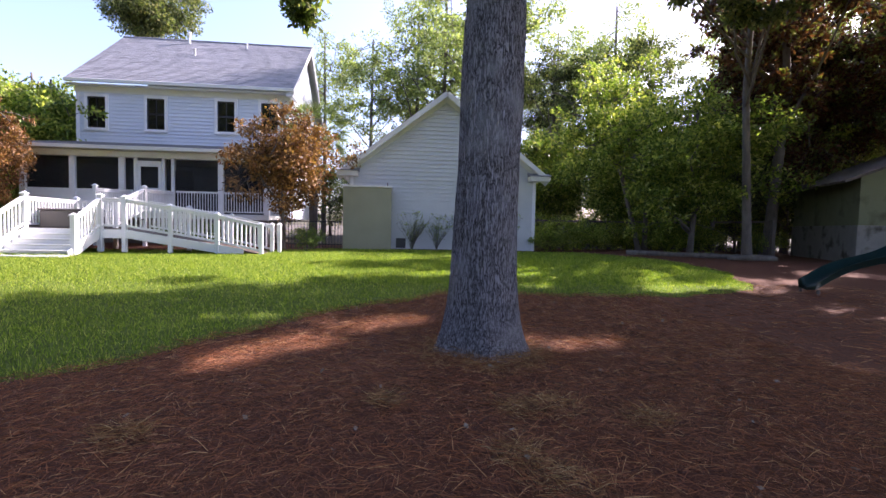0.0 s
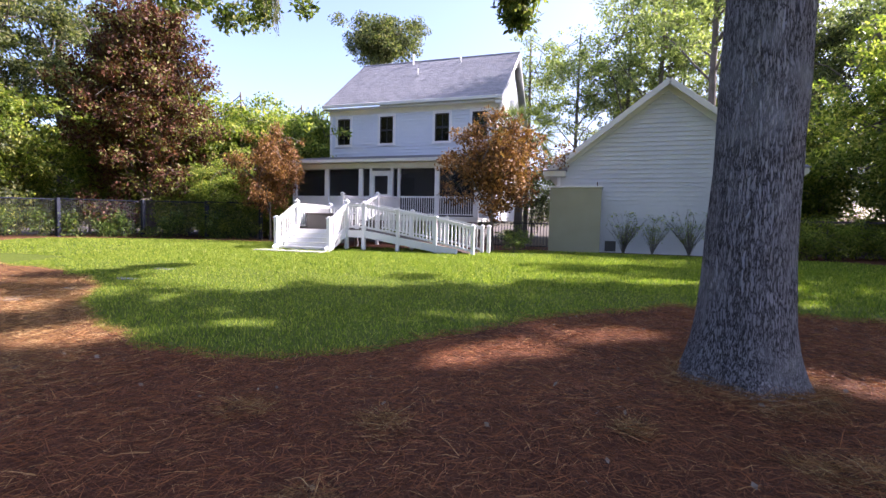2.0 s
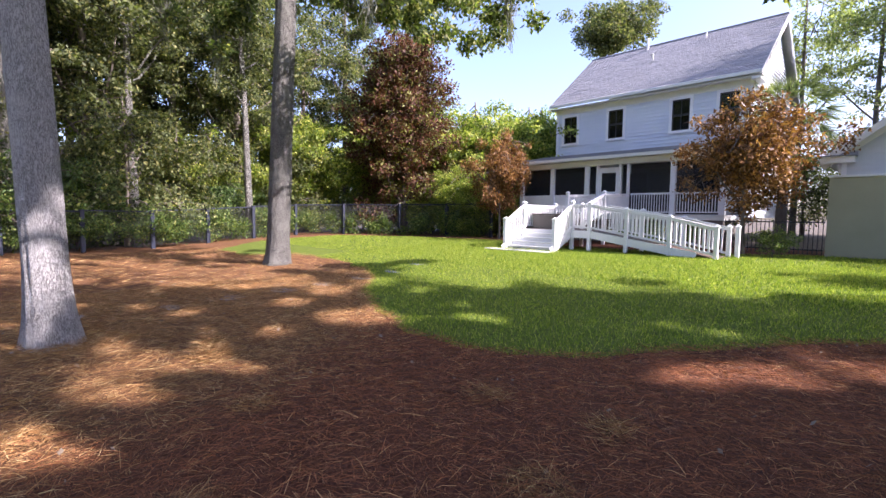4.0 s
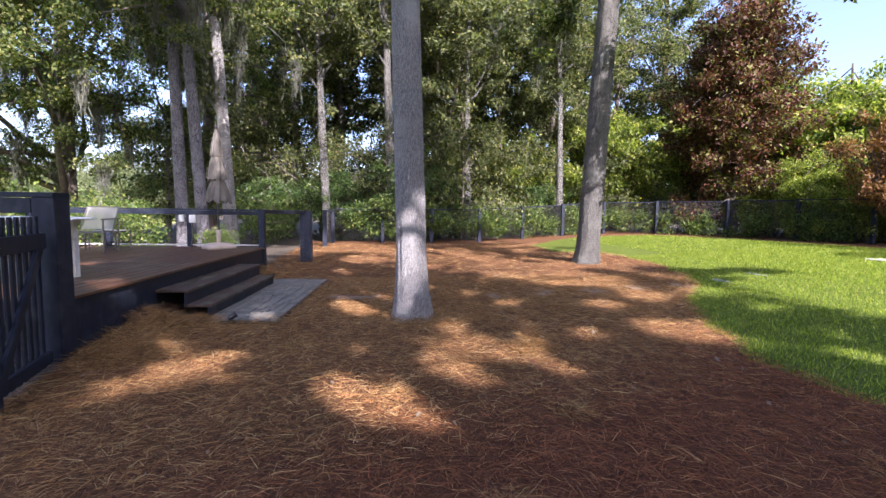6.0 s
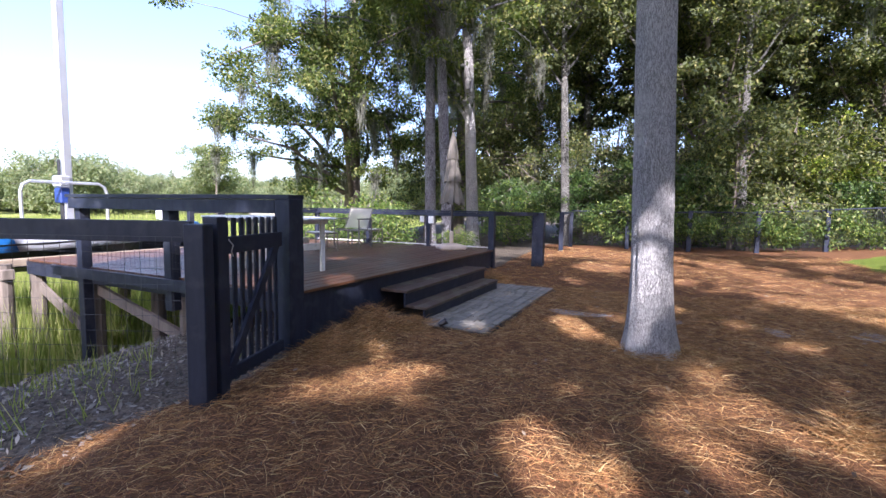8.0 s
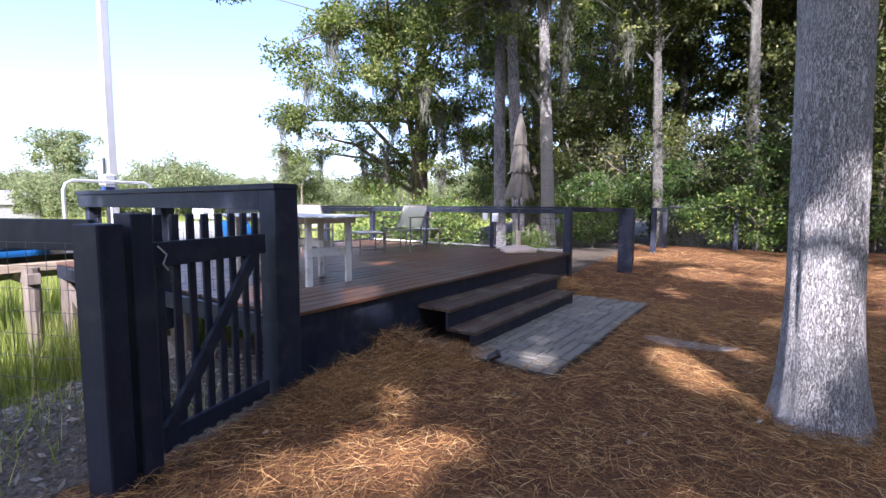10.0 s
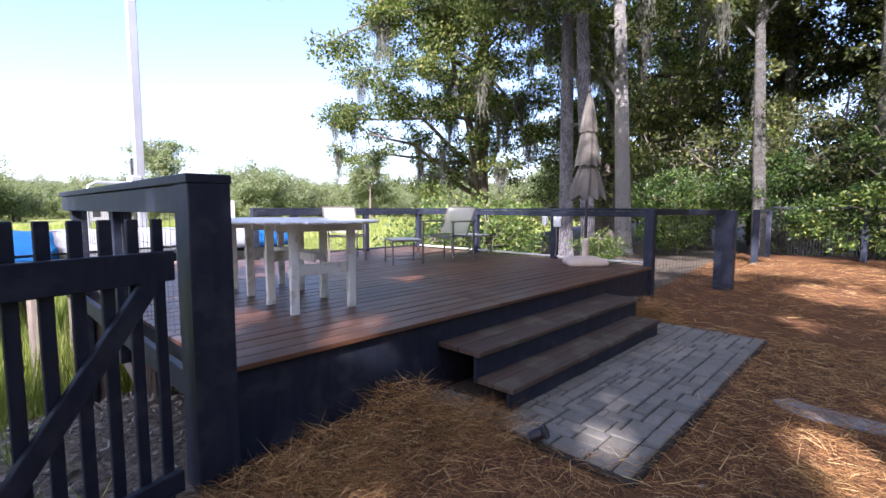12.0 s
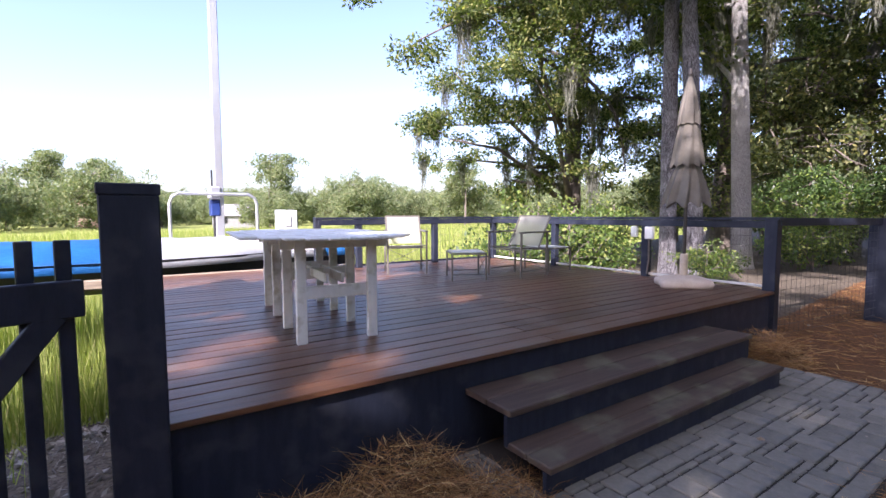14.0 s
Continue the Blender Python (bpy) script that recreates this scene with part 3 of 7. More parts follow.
for u, v, r, h in ((1.05, -0.22, 0.42, 0.34), (0.55, -0.30, 0.45, 0.20), (0.15, -0.45, 0.5, 0.16), (5.3, -0.2, 0.4, 0.30), (1.4, -0.55, 0.35, 0.10)):
    cx, cy = dxy(u, v)
    heap("straw_drift", cx, cy, r, h, 3500, "drift of brown pine straw heaped against the deck skirt")
heap("straw_drift", -5.2, 1.45, 0.17, 0.30, 2500, "small upright tuft of pine straw on the straw bed")
heap("straw_drift", 0.95, 4.75, 0.75, 0.08, 3500, "pine straw drifted round the foot of a tree")
heap("straw_drift", -6.85, 0.45, 0.6, 0.08, 3000, "pine straw drifted round the foot of a tree")


for i in range(26):
    tx, ty = rng.uniform(-9.5, 3.5), rng.uniform(-2.2, 4.5)
    if lawn_mask(np.array([tx]), np.array([ty]))[0] < -0.5 and math.hypot(tx - 0.2, ty) > 0.4 and not (-10.6 < tx < -6.6 and ty < -1.2):
        heap("straw_drift", tx, ty, rng.uniform(0.10, 0.22), rng.uniform(0.05, 0.10), 420, "small loose tuft of pine needles on the straw bed")


def blades(name, count, x0, x1, y0, y1, mask, h0, h1, w, mat, label, cat, lean=0.4):
    px, py = rng.uniform(x0, x1, count), rng.uniform(y0, y1, count)
    ok = mask(px, py)
    px, py = px[ok], py[ok]
    n = len(px)
    base = np.stack([px, py, ground_z(px, py) - 0.01], 1)
    h = rng.uniform(h0, h1, n)
    tip = base + np.stack([rng.normal(0, lean, n) * h, rng.normal(0, lean, n) * h, h], 1)
    side = rng.normal(size=(n, 3)) * (1, 1, 0)
    side /= np.linalg.norm(side, axis=1)[:, None]
    co = np.stack([base - side * w, base + side * w, tip], 1).reshape(-1, 3)
    return tagged(finish(name, raw_mesh(name, co, 3), mat), label, cat, kind="stuff")


blades("lawn_grass", 330000, -14, 9, 3.4, 14, lambda x, y: lawn_mask(x, y) > -0.05, 0.03, 0.075, 0.005, "grass", "short mown green lawn grass, sunlit with long tree shadows", "grass")
blades("lawn_grass_far", 150000, -26, 9, 9, 18.4, lambda x, y: lawn_mask(x, y) > -0.05, 0.04, 0.08, 0.010, "grass", "short mown green lawn grass near the house", "grass")
blades("marsh_reeds", 90000, -18, 8, -24, -7.2, lambda x, y: (shore(x) - y > 2.0) & (rng.random(len(x)) < np.clip(2.2 + (y + 7) * 0.08, 0.3, 1)), 0.5, 1.15, 0.012, "marsh_grass", "tall green and straw-coloured marsh grass", "marsh grass", 0.15)
blades("marsh_reeds_far", 60000, -70, 45, -75, -20, lambda x, y: shore(x) - y > 3, 0.5, 1.1, 0.04, "marsh_grass", "tall green and straw-coloured marsh grass stretching away", "marsh grass", 0.15)
blades("bank_weeds", 5000, -12, 2, -7.5, -3.3, lambda x, y: (fbm(x, y, 1.3, 2) > 0.25) & ((x > -5) | (y < -8.4)) & (y < -3.2 - (x + 5.4) * 0.2), 0.08, 0.4, 0.005, "marsh_grass", "thin dry weeds on the wood-chip bank", "weeds", 0.35)

# ---- trees ----
# made-up crown gaps on the sun's side, cut to set sun patches (x, y, radius)
GAPS = np.array([
    (-1.25, 4.75, .38), (-.85, 5.2, .38), (-.3, 6.0, .42), (.42, 6.35, .3), (-1.65, 4.4, .3), (-1.65, 3.6, .22), (2.1, 5.1, .42), (2.65, 5.05, .32), (.8, 4.2, .2), (4.8, 4.2, .25), (7.8, 6.8, .5),
    (-7.9, 4.6, .5), (-5.25, 3.7, .35), (-6.0, 3.35, .4), (-4.9, 3.2, .3), (-4.75, 2.6, .16), (-2.7, 2.5, .13),
    (-4.15, -.38, .30), (-4.3, -.03, .22), (-4.05, .3, .16), (-3.85, -.1, .2), (-5.35, 1.0, .38), (-5.9, .72, .28), (-5.0, 1.3, .28), (-4.6, 1.55, .24), (-5.8, .05, .2), (-5.45, -.38, .22), (-6.4, .75, .28),
    (-14.6, -.6, .7), (-14.0, .6, .4), (-8.55, 1.45, .26), (-7.65, 1.88, .26), (-4.95, -1.85, .36), (-4.65, -2.3, .3), (-5.35, -1.62, .25), (-7.9, -.55, .42), (-7.35, -.3, .36), (-8.3, .16, .25), (-7.8, -.58, .25),
    (-7.1, -1.75, .24), (-7.75, -1.95, .2), (-9.4, -1.85, .16), (-6.2, -1.5, .16), (-5.8, -2.4, .18), (-5.8, 2.35, .3), (-7.4, 3.4, .35), (-8.0, 4.7, .5), (-10.8, 4.4, .5), (-10.8, 2.6, .45), (-5.6, 4.0, .6), (-4.2, 5.0, .4),
    (-18, 5.7, 1.1), (-18.9, 3.6, .9), (-16.2, 5.5, .9), (-21, 4.8, 1.0), (-12.5, 1.2, .35), (-12.8, 3.2, .4), (-16.5, 1.5, .5), (-17.5, -.6, .5), (-7.0, -2.75, .12), (-11.2, -2.6, .2),
    (-6.85, -5.64, .32), (-6.8, -4.65, .34), (-7.25, -3.8, .28), (-6.9, -3.4, .24), (-6.4, -4.2, .26), (-8.9, -4.85, .4), (-9.4, -4.6, .26), (-9.2, -7.1, .5), (-8.2, -6.6, .3),
    (-5.8, -2.3, .22), (-5.3, -2.15, .2), (-6.3, -2.25, .16), (-4.7, -1.3, .18), (-6.9, .1, .2), (-6.6, -.9, .16), (-8.9, -.4, .2), (-9.2, .7, .25),
    (-5.1, .35, .24), (-4.75, .6, .22), (-4.5, .15, .2), (-4.9, -.05, .18), (-5.5, .45, .2), (-4.35, .75, .2), (-7.45, .05, .26), (-8.05, -.25, .26), (-8.7, -.5, .24),
    (-1.05, 5.45, .28), (0.0, 6.25, .28), (1.75, 5.3, .28), (-.55, 5.1, .24), (-1.9, 4.75, .2),
    (-3.4, -3.0, .35), (-2.4, -3.6, .5), (-4.6, -.6, .25), (-3.7, .35, .3), (-6.2, 1.6, .3), (-9.6, 3.4, .4), (-6.8, 5.9, .4), (-4.7, 4.8, .25), (-2.8, 5.8, .2), (-5.2, 5.6, .3), (-1.4, 6.6, .25),
    (-10, .4, .3), (-11.4, -1.0, .3), (-9.6, -.6, .22), (5.4, 8.7, .5), (2.9, 9.0, .3), (7.4, 8.5, .4), (3.9, 5.9, .25), (-6.0, 7.4, .5), (-8.4, 7.8, .6)])
SUN_STEP = Vector((math.cos(SUN_AZ), math.sin(SUN_AZ))) / math.tan(SUN_EL)


def sunlit_spot(p):
    """True for points of a crown whose shadow would fall into a gap."""
    gx_, gy_ = p[:, 0] - SUN_STEP.x * p[:, 2], p[:, 1] - SUN_STEP.y * p[:, 2]
    wob = 1 + 0.22 * fbm(gx_, gy_, 5.0) + 0.15 * fbm(gx_, gy_, 13.0, 2.0)
    hit = np.zeros(len(p), bool)
    for a, b, r in GAPS:
        hit |= np.hypot((gx_ - a) * 0.78, (gy_ - b) * 1.08) < r * wob * 1.15 + 0.04
    return hit


def trunk_mesh(bm, path, r0, r1, sides=22, flare=1.5, ridges=0.05, seed=0):
    """A tapered stem with a flared foot and furrowed bark."""
    path = [Vector(p) for p in path]
    total = sum((b - a).length for a, b in zip(path, path[1:]))
    steps = max(8, int(total / (0.12 if sides > 40 else 0.25)))
    pts = []
    for i in range(steps + 1):
        f = i / steps * (len(path) - 1)
        k = min(int(f), len(path) - 2)
        pts.append(path[k].lerp(path[k + 1], f - k))
    rings, hgt = [], 0
    for i, p in enumerate(pts):
        if i:
            hgt += (p - pts[i - 1]).length
        f = hgt / total
        r = (r0 + (r1 - r0) * f) * (1 + (flare - 1) * math.exp(-hgt / 0.33))
        ring = []
        for k in range(sides):
            a = k * 2 * math.pi / sides
            q = Vector((math.cos(a) * 4, math.sin(a) * 4, hgt * 0.8 + seed))
            lob = 1 + 0.10 * math.exp(-hgt / 0.3) * math.sin(a * 5 + seed)
            rr = r * lob * (1 + (0.034 * abs(noise.noise(Vector((math.cos(a) * 9, math.sin(a) * 9, hgt * 0.9 + seed)))) - 0.03 * max(0, 0.25 - abs(noise.noise(Vector((math.cos(a) * 14, math.sin(a) * 14, hgt * 1.3 + seed * 2))))) if sides > 40 else 0) + ridges * noise.noise(q * 1.0) * 1.2 + ridges * 0.8 * noise.noise(Vector((math.cos(a) * 11, math.sin(a) * 11, hgt * 2 + seed))))
            ring.append(bm.verts.new(p + Vector((math.cos(a) * rr, math.sin(a) * rr, 0))))
        rings.append(ring)
    for a, b in zip(rings, rings[1:]):
        for k in range(sides):
            bm.faces.new((a[k], a[(k + 1) % sides], b[(k + 1) % sides], b[k]))
    bm.faces.new(rings[0][::-1])
    bm.faces.new(rings[-1])


def limb(bm, a, b, r0, r1, rnd, sag=0.12, sides=6):
    a, b = Vector(a), Vector(b)
    pts = []
    L = (b - a).length
    off = Vector((rnd.uniform(-1, 1), rnd.uniform(-1, 1), rnd.uniform(-0.2, 1))) * L * sag
    for i in range(6):
        f = i / 5
        pts.append(a.lerp(b, f) + off * math.sin(f * math.pi) + Vector((rnd.uniform(-1, 1), rnd.uniform(-1, 1), rnd.uniform(-1, 1))) * L * 0.02)
    tube(bm, pts, [r0 + (r1 - r0) * i / 5 for i in range(6)], sides)
    return pts


def make_tree(name, label, h, r, crown, n_leaf, leaf_size, leaf, bark, seed, bare=0.35, lean=(0, 0), limbs=16, clump=0.9, flat=0.6, moss=0, group="", r_top=None, aspect=0.5, sides=0, flare=1.45,
              cone=False, reach=(), place=None, even=0):
    """crown: (cx, cy, cz, rx, ry, rz), the body that the clumps fill."""
    rnd = random.Random(seed)
    rg = np.random.default_rng(seed)
    t = thing(name, label, "tree", group=group)
    bm = bmesh.new()
    top = Vector((lean[0], lean[1], h * 0.9))
    mid = Vector((lean[0] * 0.4 + rnd.uniform(-.02, .02) * h, lean[1] * 0.4 + rnd.uniform(-.02, .02) * h, h * 0.45))
    trunk_mesh(bm, [(0, 0, -0.15), mid, top], r, r_top or r * 0.3, sides or (20 if r > 0.2 else 10), flare, 0.05, seed)
    cx, cy, cz, rx, ry, rz = crown
    cen, rad = [], []
    for i in range(limbs):
        z = h * bare + (h * 0.9 - h * bare) * (i + rnd.random()) / limbs
        f = z / (h * 0.9)
        s = Vector((0, 0, 0)).lerp(mid, min(1, f * 2)) if f < 0.5 else mid.lerp(top, (f - 0.5) * 2)
        s.z = z
        for _ in range(30):
            d = Vector((rnd.gauss(0, 1), rnd.gauss(0, 1), rnd.gauss(0, 0.8))).normalized() * rnd.uniform(0.55, 1.0)
            if cone:
                k = 1.3 * (1 - (d.z + 1) / 2.15)
                d.x, d.y = d.x * k, d.y * k
            e = Vector((cx + d.x * rx, cy + d.y * ry, cz + d.z * rz))
            if abs(e.z - z) < rz * 0.9:
                break
        br = r * 0.28 * (1.15 - f)+0.02
        pts = limb(bm, s, e, br, 0.02, rnd)
        for p in pts[2:]:
            for _ in range(2):
                q = p + Vector((rnd.gauss(0, 1), rnd.gauss(0, 1), rnd.gauss(0, .5))) * clump * 0.8
                cen.append(q[:])
                rad.append(clump * rnd.uniform(0.35, 0.85))
                if rnd.random() < 0.5:
                    tube(bm, [p, p.lerp(q, 0.5) + Vector((0, 0, 0.08)), q], [0.018, 0.012, 0.006], 4)
    for i in range(limbs):
        d = Vector((rnd.gauss(0, 1), rnd.gauss(0, 1), rnd.gauss(0, 1))).normalized() * rnd.uniform(0.3, 1.0)
        cen.append((cx + d.x * rx, cy + d.y * ry, cz + d.z * rz))
        rad.append(clump * rnd.uniform(0.4, 0.9))
    hang = []
    for ex, ey, ez, er in reach:
        s = mid.lerp(top, 0.25)
        pts = limb(bm, s, (ex, ey, ez), 0.07, 0.015, rnd, 0.10)
        for p in pts[3:]:
            for _ in range(5):
                q = Vector((p.x + rnd.gauss(0, er), p.y + rnd.gauss(0, er), p.z - abs(rnd.gauss(0, er * 0.45)) + 0.1))
                tube(bm, [p, p.lerp(q, 0.5) + Vector((0, 0, 0.1)), q], [0.014, 0.009, 0.005], 4)
                cen.append(q[:])
                rad.append(rnd.uniform(0.25, 0.5))
                hang.append(q[:])
    part("trunk", bm, bark, t, smooth_faces=True)
    if cone:
        cen = [c for c in cen if math.hypot(c[0], c[1]) < rx * 1.35 * (1.08 - c[2] / h) + 0.3]
        rad = rad[:len(cen)]
    pts, out = leaf_points(cen, rad, n_leaf, rg, flat)
    if even:
        d = rg.normal(size=(even, 3))
        d /= np.linalg.norm(d, axis=1)[:, None]
        more = np.array([cx, cy, cz]) + d * (rg.random(even) ** 0.4)[:, None] * (rx, ry, rz)
        pts, out = np.concatenate([pts, more]), np.concatenate([out, d])
    if hang:
        hp, ho = leaf_points(hang, [0.34] * len(hang), 110 * len(hang), rg, 0.8)
        pts, out = np.concatenate([pts, hp]), np.concatenate([out, ho])
    # leaves are left out where a sun patch is set on the ground
    if place:
        keep = ~sunlit_spot(pts + np.array([place[0], place[1], 0.0]))
        pts, out = pts[keep], out[keep]
    finish("crown", leaves("crown", pts, out, leaf_size, rg, aspect), leaf, t)
    if moss:
        base, tip = [], []
        for i in range(moss):
            low = sorted(cen, key=lambda q: q[2])[:int(len(cen) * 0.6)] + hang
            c = Vector(low[rnd.randrange(len(low))])
            long_ = rnd.uniform(0.7, 1.8)
            for _ in range(110):
                ox, oy = rnd.gauss(0, .13), rnd.gauss(0, .13)
                b = c + Vector((ox, oy, rnd.uniform(-.25, .1)))
                fall = long_ * math.exp(-(ox * ox + oy * oy) / 0.02) * rnd.uniform(0.5, 1) + rnd.uniform(0.1, 0.45)
                while fall > 0:
                    e_ = b + Vector((rnd.gauss(0, .05) - ox * .2, rnd.gauss(0, .05) - oy * .2, -min(fall, rnd.uniform(.18, .4))))
                    base.append(b[:])
                    tip.append(e_[:])
                    fall -= (b - e_).length * 0.9
                    b = e_.lerp(b, 0.1)
        base, tip = np.array(base), np.array(tip)
        tagged(finish("spanish_moss", ribbons("spanish_moss", base, tip, 0.010, rg), "moss", t, "grey hanging spanish moss"), kind="stuff")
    return t


def stand(t, x, y, turn=0, s=1.0, sink=0.0):
    t.matrix_world = pose(x, y, float(ground_z(x, y)) - sink, 0, 0, turn) @ Matrix.Scale(s, 4)
    return t


def copy_at(t, x, y, turn, s, label=""):
    c = copy_thing(t, pose(x, y, float(ground_z(x, y)), 0, 0, turn))
    c.scale = (s, s, s)
    if label:
        c["label"] = label
    return c


# oak in front of the walk, crown high above
oak = make_tree("oak_tree", "big grey-barked oak with furrowed trunk standing in the pine straw", 15, 0.35, (0.8, 0.2, 10.8, 5.4, 5.2, 2.4), 30000, 0.18,
                "leaf_oak", "bark_grey", 3, bare=0.5, lean=(0.88, 0.1), limbs=13, clump=0.62, r_top=0.235, sides=64, flare=1.72, place=(0.94, 4.95), reach=((-3.1, 7.0, 6.9, 0.45),), even=9000)
stand(oak, 0.94, 4.95)
tree_b = make_tree("slender_tree", "straight pale-barked tree standing in the pine straw", 16, 0.205, (0, 0, 12.3, 4.4, 4.4, 2.2), 26000, 0.17,
                   "leaf_oak", "bark_light", 5, place=(-6.86, 0.34), bare=0.6, lean=(0.15, -1.0), limbs=14, clump=0.9, r_top=0.125, sides=60, flare=1.7)
stand(tree_b, -6.86, 0.34)
tree_c = make_tree("leaning_tree", "grey tree leaning a little, at the edge of lawn and straw", 16, 0.32, (1.0, 1.6, 11.0, 5.2, 5.2, 3.8), 32000, 0.14,
                   "leaf_oak", "bark_mid", 6, bare=0.5, lean=(0.5, -0.1), limbs=14, clump=1.0, r_top=0.23, sides=44,
                   reach=((5.6, 1.6, 6.3, 0.6), (4.0, 4.2, 7.0, 0.7), (3.2, 0.6, 7.3, 0.7), (1.6, 3.4, 7.6, 0.7), (-1.5, -1.0, 7.0, 0.6), (5.4, 3.4, 6.6, 0.5)), moss=9)
stand(tree_c, -13.2, 5.92)

# templates for the woods
glossy = make_tree("glossy_shrub", "tall dense shrub, its glossy green leaves coloured darker for deep shade", 4.6, 0.06, (0, 0, 2.2, 2.1, 2.1, 2.2), 22000, 0.15, "leaf_glossy", "bark_dark", 77, bare=0.04, limbs=34, clump=0.6, flat=0.6, aspect=0.36)
hedge_w = make_tree("hedge_bush", "clipped yellow-green hedge bush behind the lawn", 2.2, 0.04, (0, 0, 1.05, 1.3, 1.3, 1.0), 10000, 0.11, "leaf_lime", "bark_dark", 44, bare=0.05, limbs=14, clump=0.5, flat=0.8)
oak_w = make_tree("wood_oak", "tall wood oak with a dense dark green crown", 15, 0.24, (0, 0, 9.0, 4.2, 4.2, 5.0), 24000, 0.17, "leaf_wood", "bark_dark", 11, bare=0.25, limbs=22, clump=0.85, flat=0.6)
tall_w = make_tree("wood_tree", "slim tall hardwood with a high thin crown", 17, 0.22, (0.5, 0, 12.0, 3.2, 3.2, 4.0), 15000, 0.17, "leaf_wood", "bark_mid", 12, bare=0.4, limbs=18, clump=0.8, flat=0.6, lean=(0.6, 0.3))
under_w = make_tree("understory_tree", "leafy understory tree reaching down to the ground", 6.5, 0.09, (0, 0, 3.4, 2.2, 2.2, 3.0), 9000, 0.15, "leaf_wood", "bark_dark", 13, bare=0.08, limbs=18, clump=0.8, flat=0.7)
bush_w = make_tree("bush", "rounded leafy green bush at the edge of the wood", 2.4, 0.04, (0, 0, 1.1, 1.3, 1.3, 1.0), 5000, 0.12, "leaf_hedge", "bark_dark", 14, bare=0.05, limbs=12, clump=0.5, flat=0.8)
lime_w = make_tree("sunlit_tree", "tree with light yellow-green sunlit leaves", 8, 0.13, (0, 0, 4.4, 3.1, 3.1, 3.6), 34000, 0.17, "leaf_lime", "bark_dark", 15, bare=0.08, limbs=30, clump=1.0, flat=0.6)
pine_w = make_tree("tall_tree", "tall airy tree with clumped light foliage against the sky", 19, 0.22, (0, 0, 13.5, 4.0, 4.0, 5.0), 12000, 0.20, "leaf_pale", "bark_dark", 16, bare=0.4, limbs=20, clump=1.0, flat=0.5)
magn = make_tree("magnolia", "tall cone-shaped magnolia with dark and rusty leaves", 13.0, 0.18, (0, 0, 6.4, 3.9, 3.9, 6.2), 80000, 0.17, "leaf_magnolia", "bark_dark", 17, cone=True, bare=0.06, limbs=60, clump=0.85, flat=0.7, aspect=0.45)
rusty = make_tree("rusty_magnolia", "small magnolia with rust-brown leaf undersides", 5.6, 0.07, (0, 0, 3.1, 1.75, 1.75, 2.1), 17000, 0.13, "leaf_rust", "bark_dark", 18, bare=0.2, limbs=18, clump=0.6, flat=0.75, aspect=0.45)
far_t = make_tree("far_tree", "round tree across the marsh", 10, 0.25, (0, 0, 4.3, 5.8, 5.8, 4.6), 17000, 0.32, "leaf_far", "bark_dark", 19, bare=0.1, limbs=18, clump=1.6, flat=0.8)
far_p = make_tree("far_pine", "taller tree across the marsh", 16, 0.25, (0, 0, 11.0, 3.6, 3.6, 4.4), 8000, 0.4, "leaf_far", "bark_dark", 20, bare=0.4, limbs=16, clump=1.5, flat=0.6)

rw = random.Random(42)


def spread(t, spots, s0, s1, label="", jitter=0.6):
    stand(t, *spots[0], rw.uniform(0, 360), rw.uniform(s0, s1))
    for x, y in spots[1:]:
        copy_at(t, x + rw.uniform(-jitter, jitter), y + rw.uniform(-jitter, jitter), rw.uniform(0, 360), rw.uniform(s0, s1), label)


# live oak over the marsh edge, with moss
stand(glossy, -23.0, 0.6)
copy_at(glossy, -22.6, -1.6, 60, 0.8)
copy_at(glossy, -24.2, 3.2, 100, 0.95)
copy_at(glossy, -22.6, -4.8, 200, 0.7)
copy_at(glossy, -25.8, 8.6, 300, 0.75)
live = make_tree("live_oak", "wide live oak with long low limbs hung with grey moss", 13, 0.42, (1.5, 0.5, 7.4, 7.0, 6.5, 5.2), 85000, 0.12, "leaf_oak", "bark_dark", 23,
                 bare=0.12, lean=(0.5, 0.5), limbs=26, clump=1.0, flat=0.5, moss=40)
stand(live, -20.5, -12.0)
copy_at(live, -25.5, -8.5, 130, 1.05)

# three stems behind the deck
stem_a = make_tree("deck_side_tree", "straight grey trunk close behind the deck rail", 17, 0.19, (0.5, -1.5, 10.2, 4.5, 4.5, 3.6), 24000, 0.14, "leaf_oak", "bark_grey", 31, bare=0.36, limbs=18, clump=0.9, moss=34, r_top=0.12)
stand(stem_a, -16.4, -6.2)
stem_b = copy_at(stem_a, -16.7, -5.65, 90, 1.04, "stouter grey trunk close behind the deck rail, hung with moss")
stem_c = make_tree("mossy_tree", "pale mottled trunk forking high, hung with grey moss", 16, 0.25, (-0.5, -1.0, 9.8, 4.2, 4.2, 3.8), 14000, 0.16, "leaf_oak", "bark_light", 33, bare=0.26, limbs=16, clump=0.9, moss=30, lean=(0.4, -0.9), r_top=0.12)
stand(stem_c, -19.6, -5.65)
spread(tall_w, [(-21.6, -2.2), (-22.5, 1.0), (-24.0, 5.0), (-27.5, 1.5), (-26.0, -4.5), (-29.0, 8.0), (-31.0, 3.5), (-28.0, -1.5), (-33, -6), (-30.5, 13), (-24.5, 9.5)], 0.9, 1.2)
spread(oak_w, [(-25.5, 3.2), (-28.5, 6.0), (-27.5, 10.5), (-30.0, -3.0), (-32.0, 1.5), (-33.5, 8.5), (-29.5, 15.0), (-35.5, -8), (-36, 5), (-34, 14.5), (-31, 20)], 0.95, 1.3)
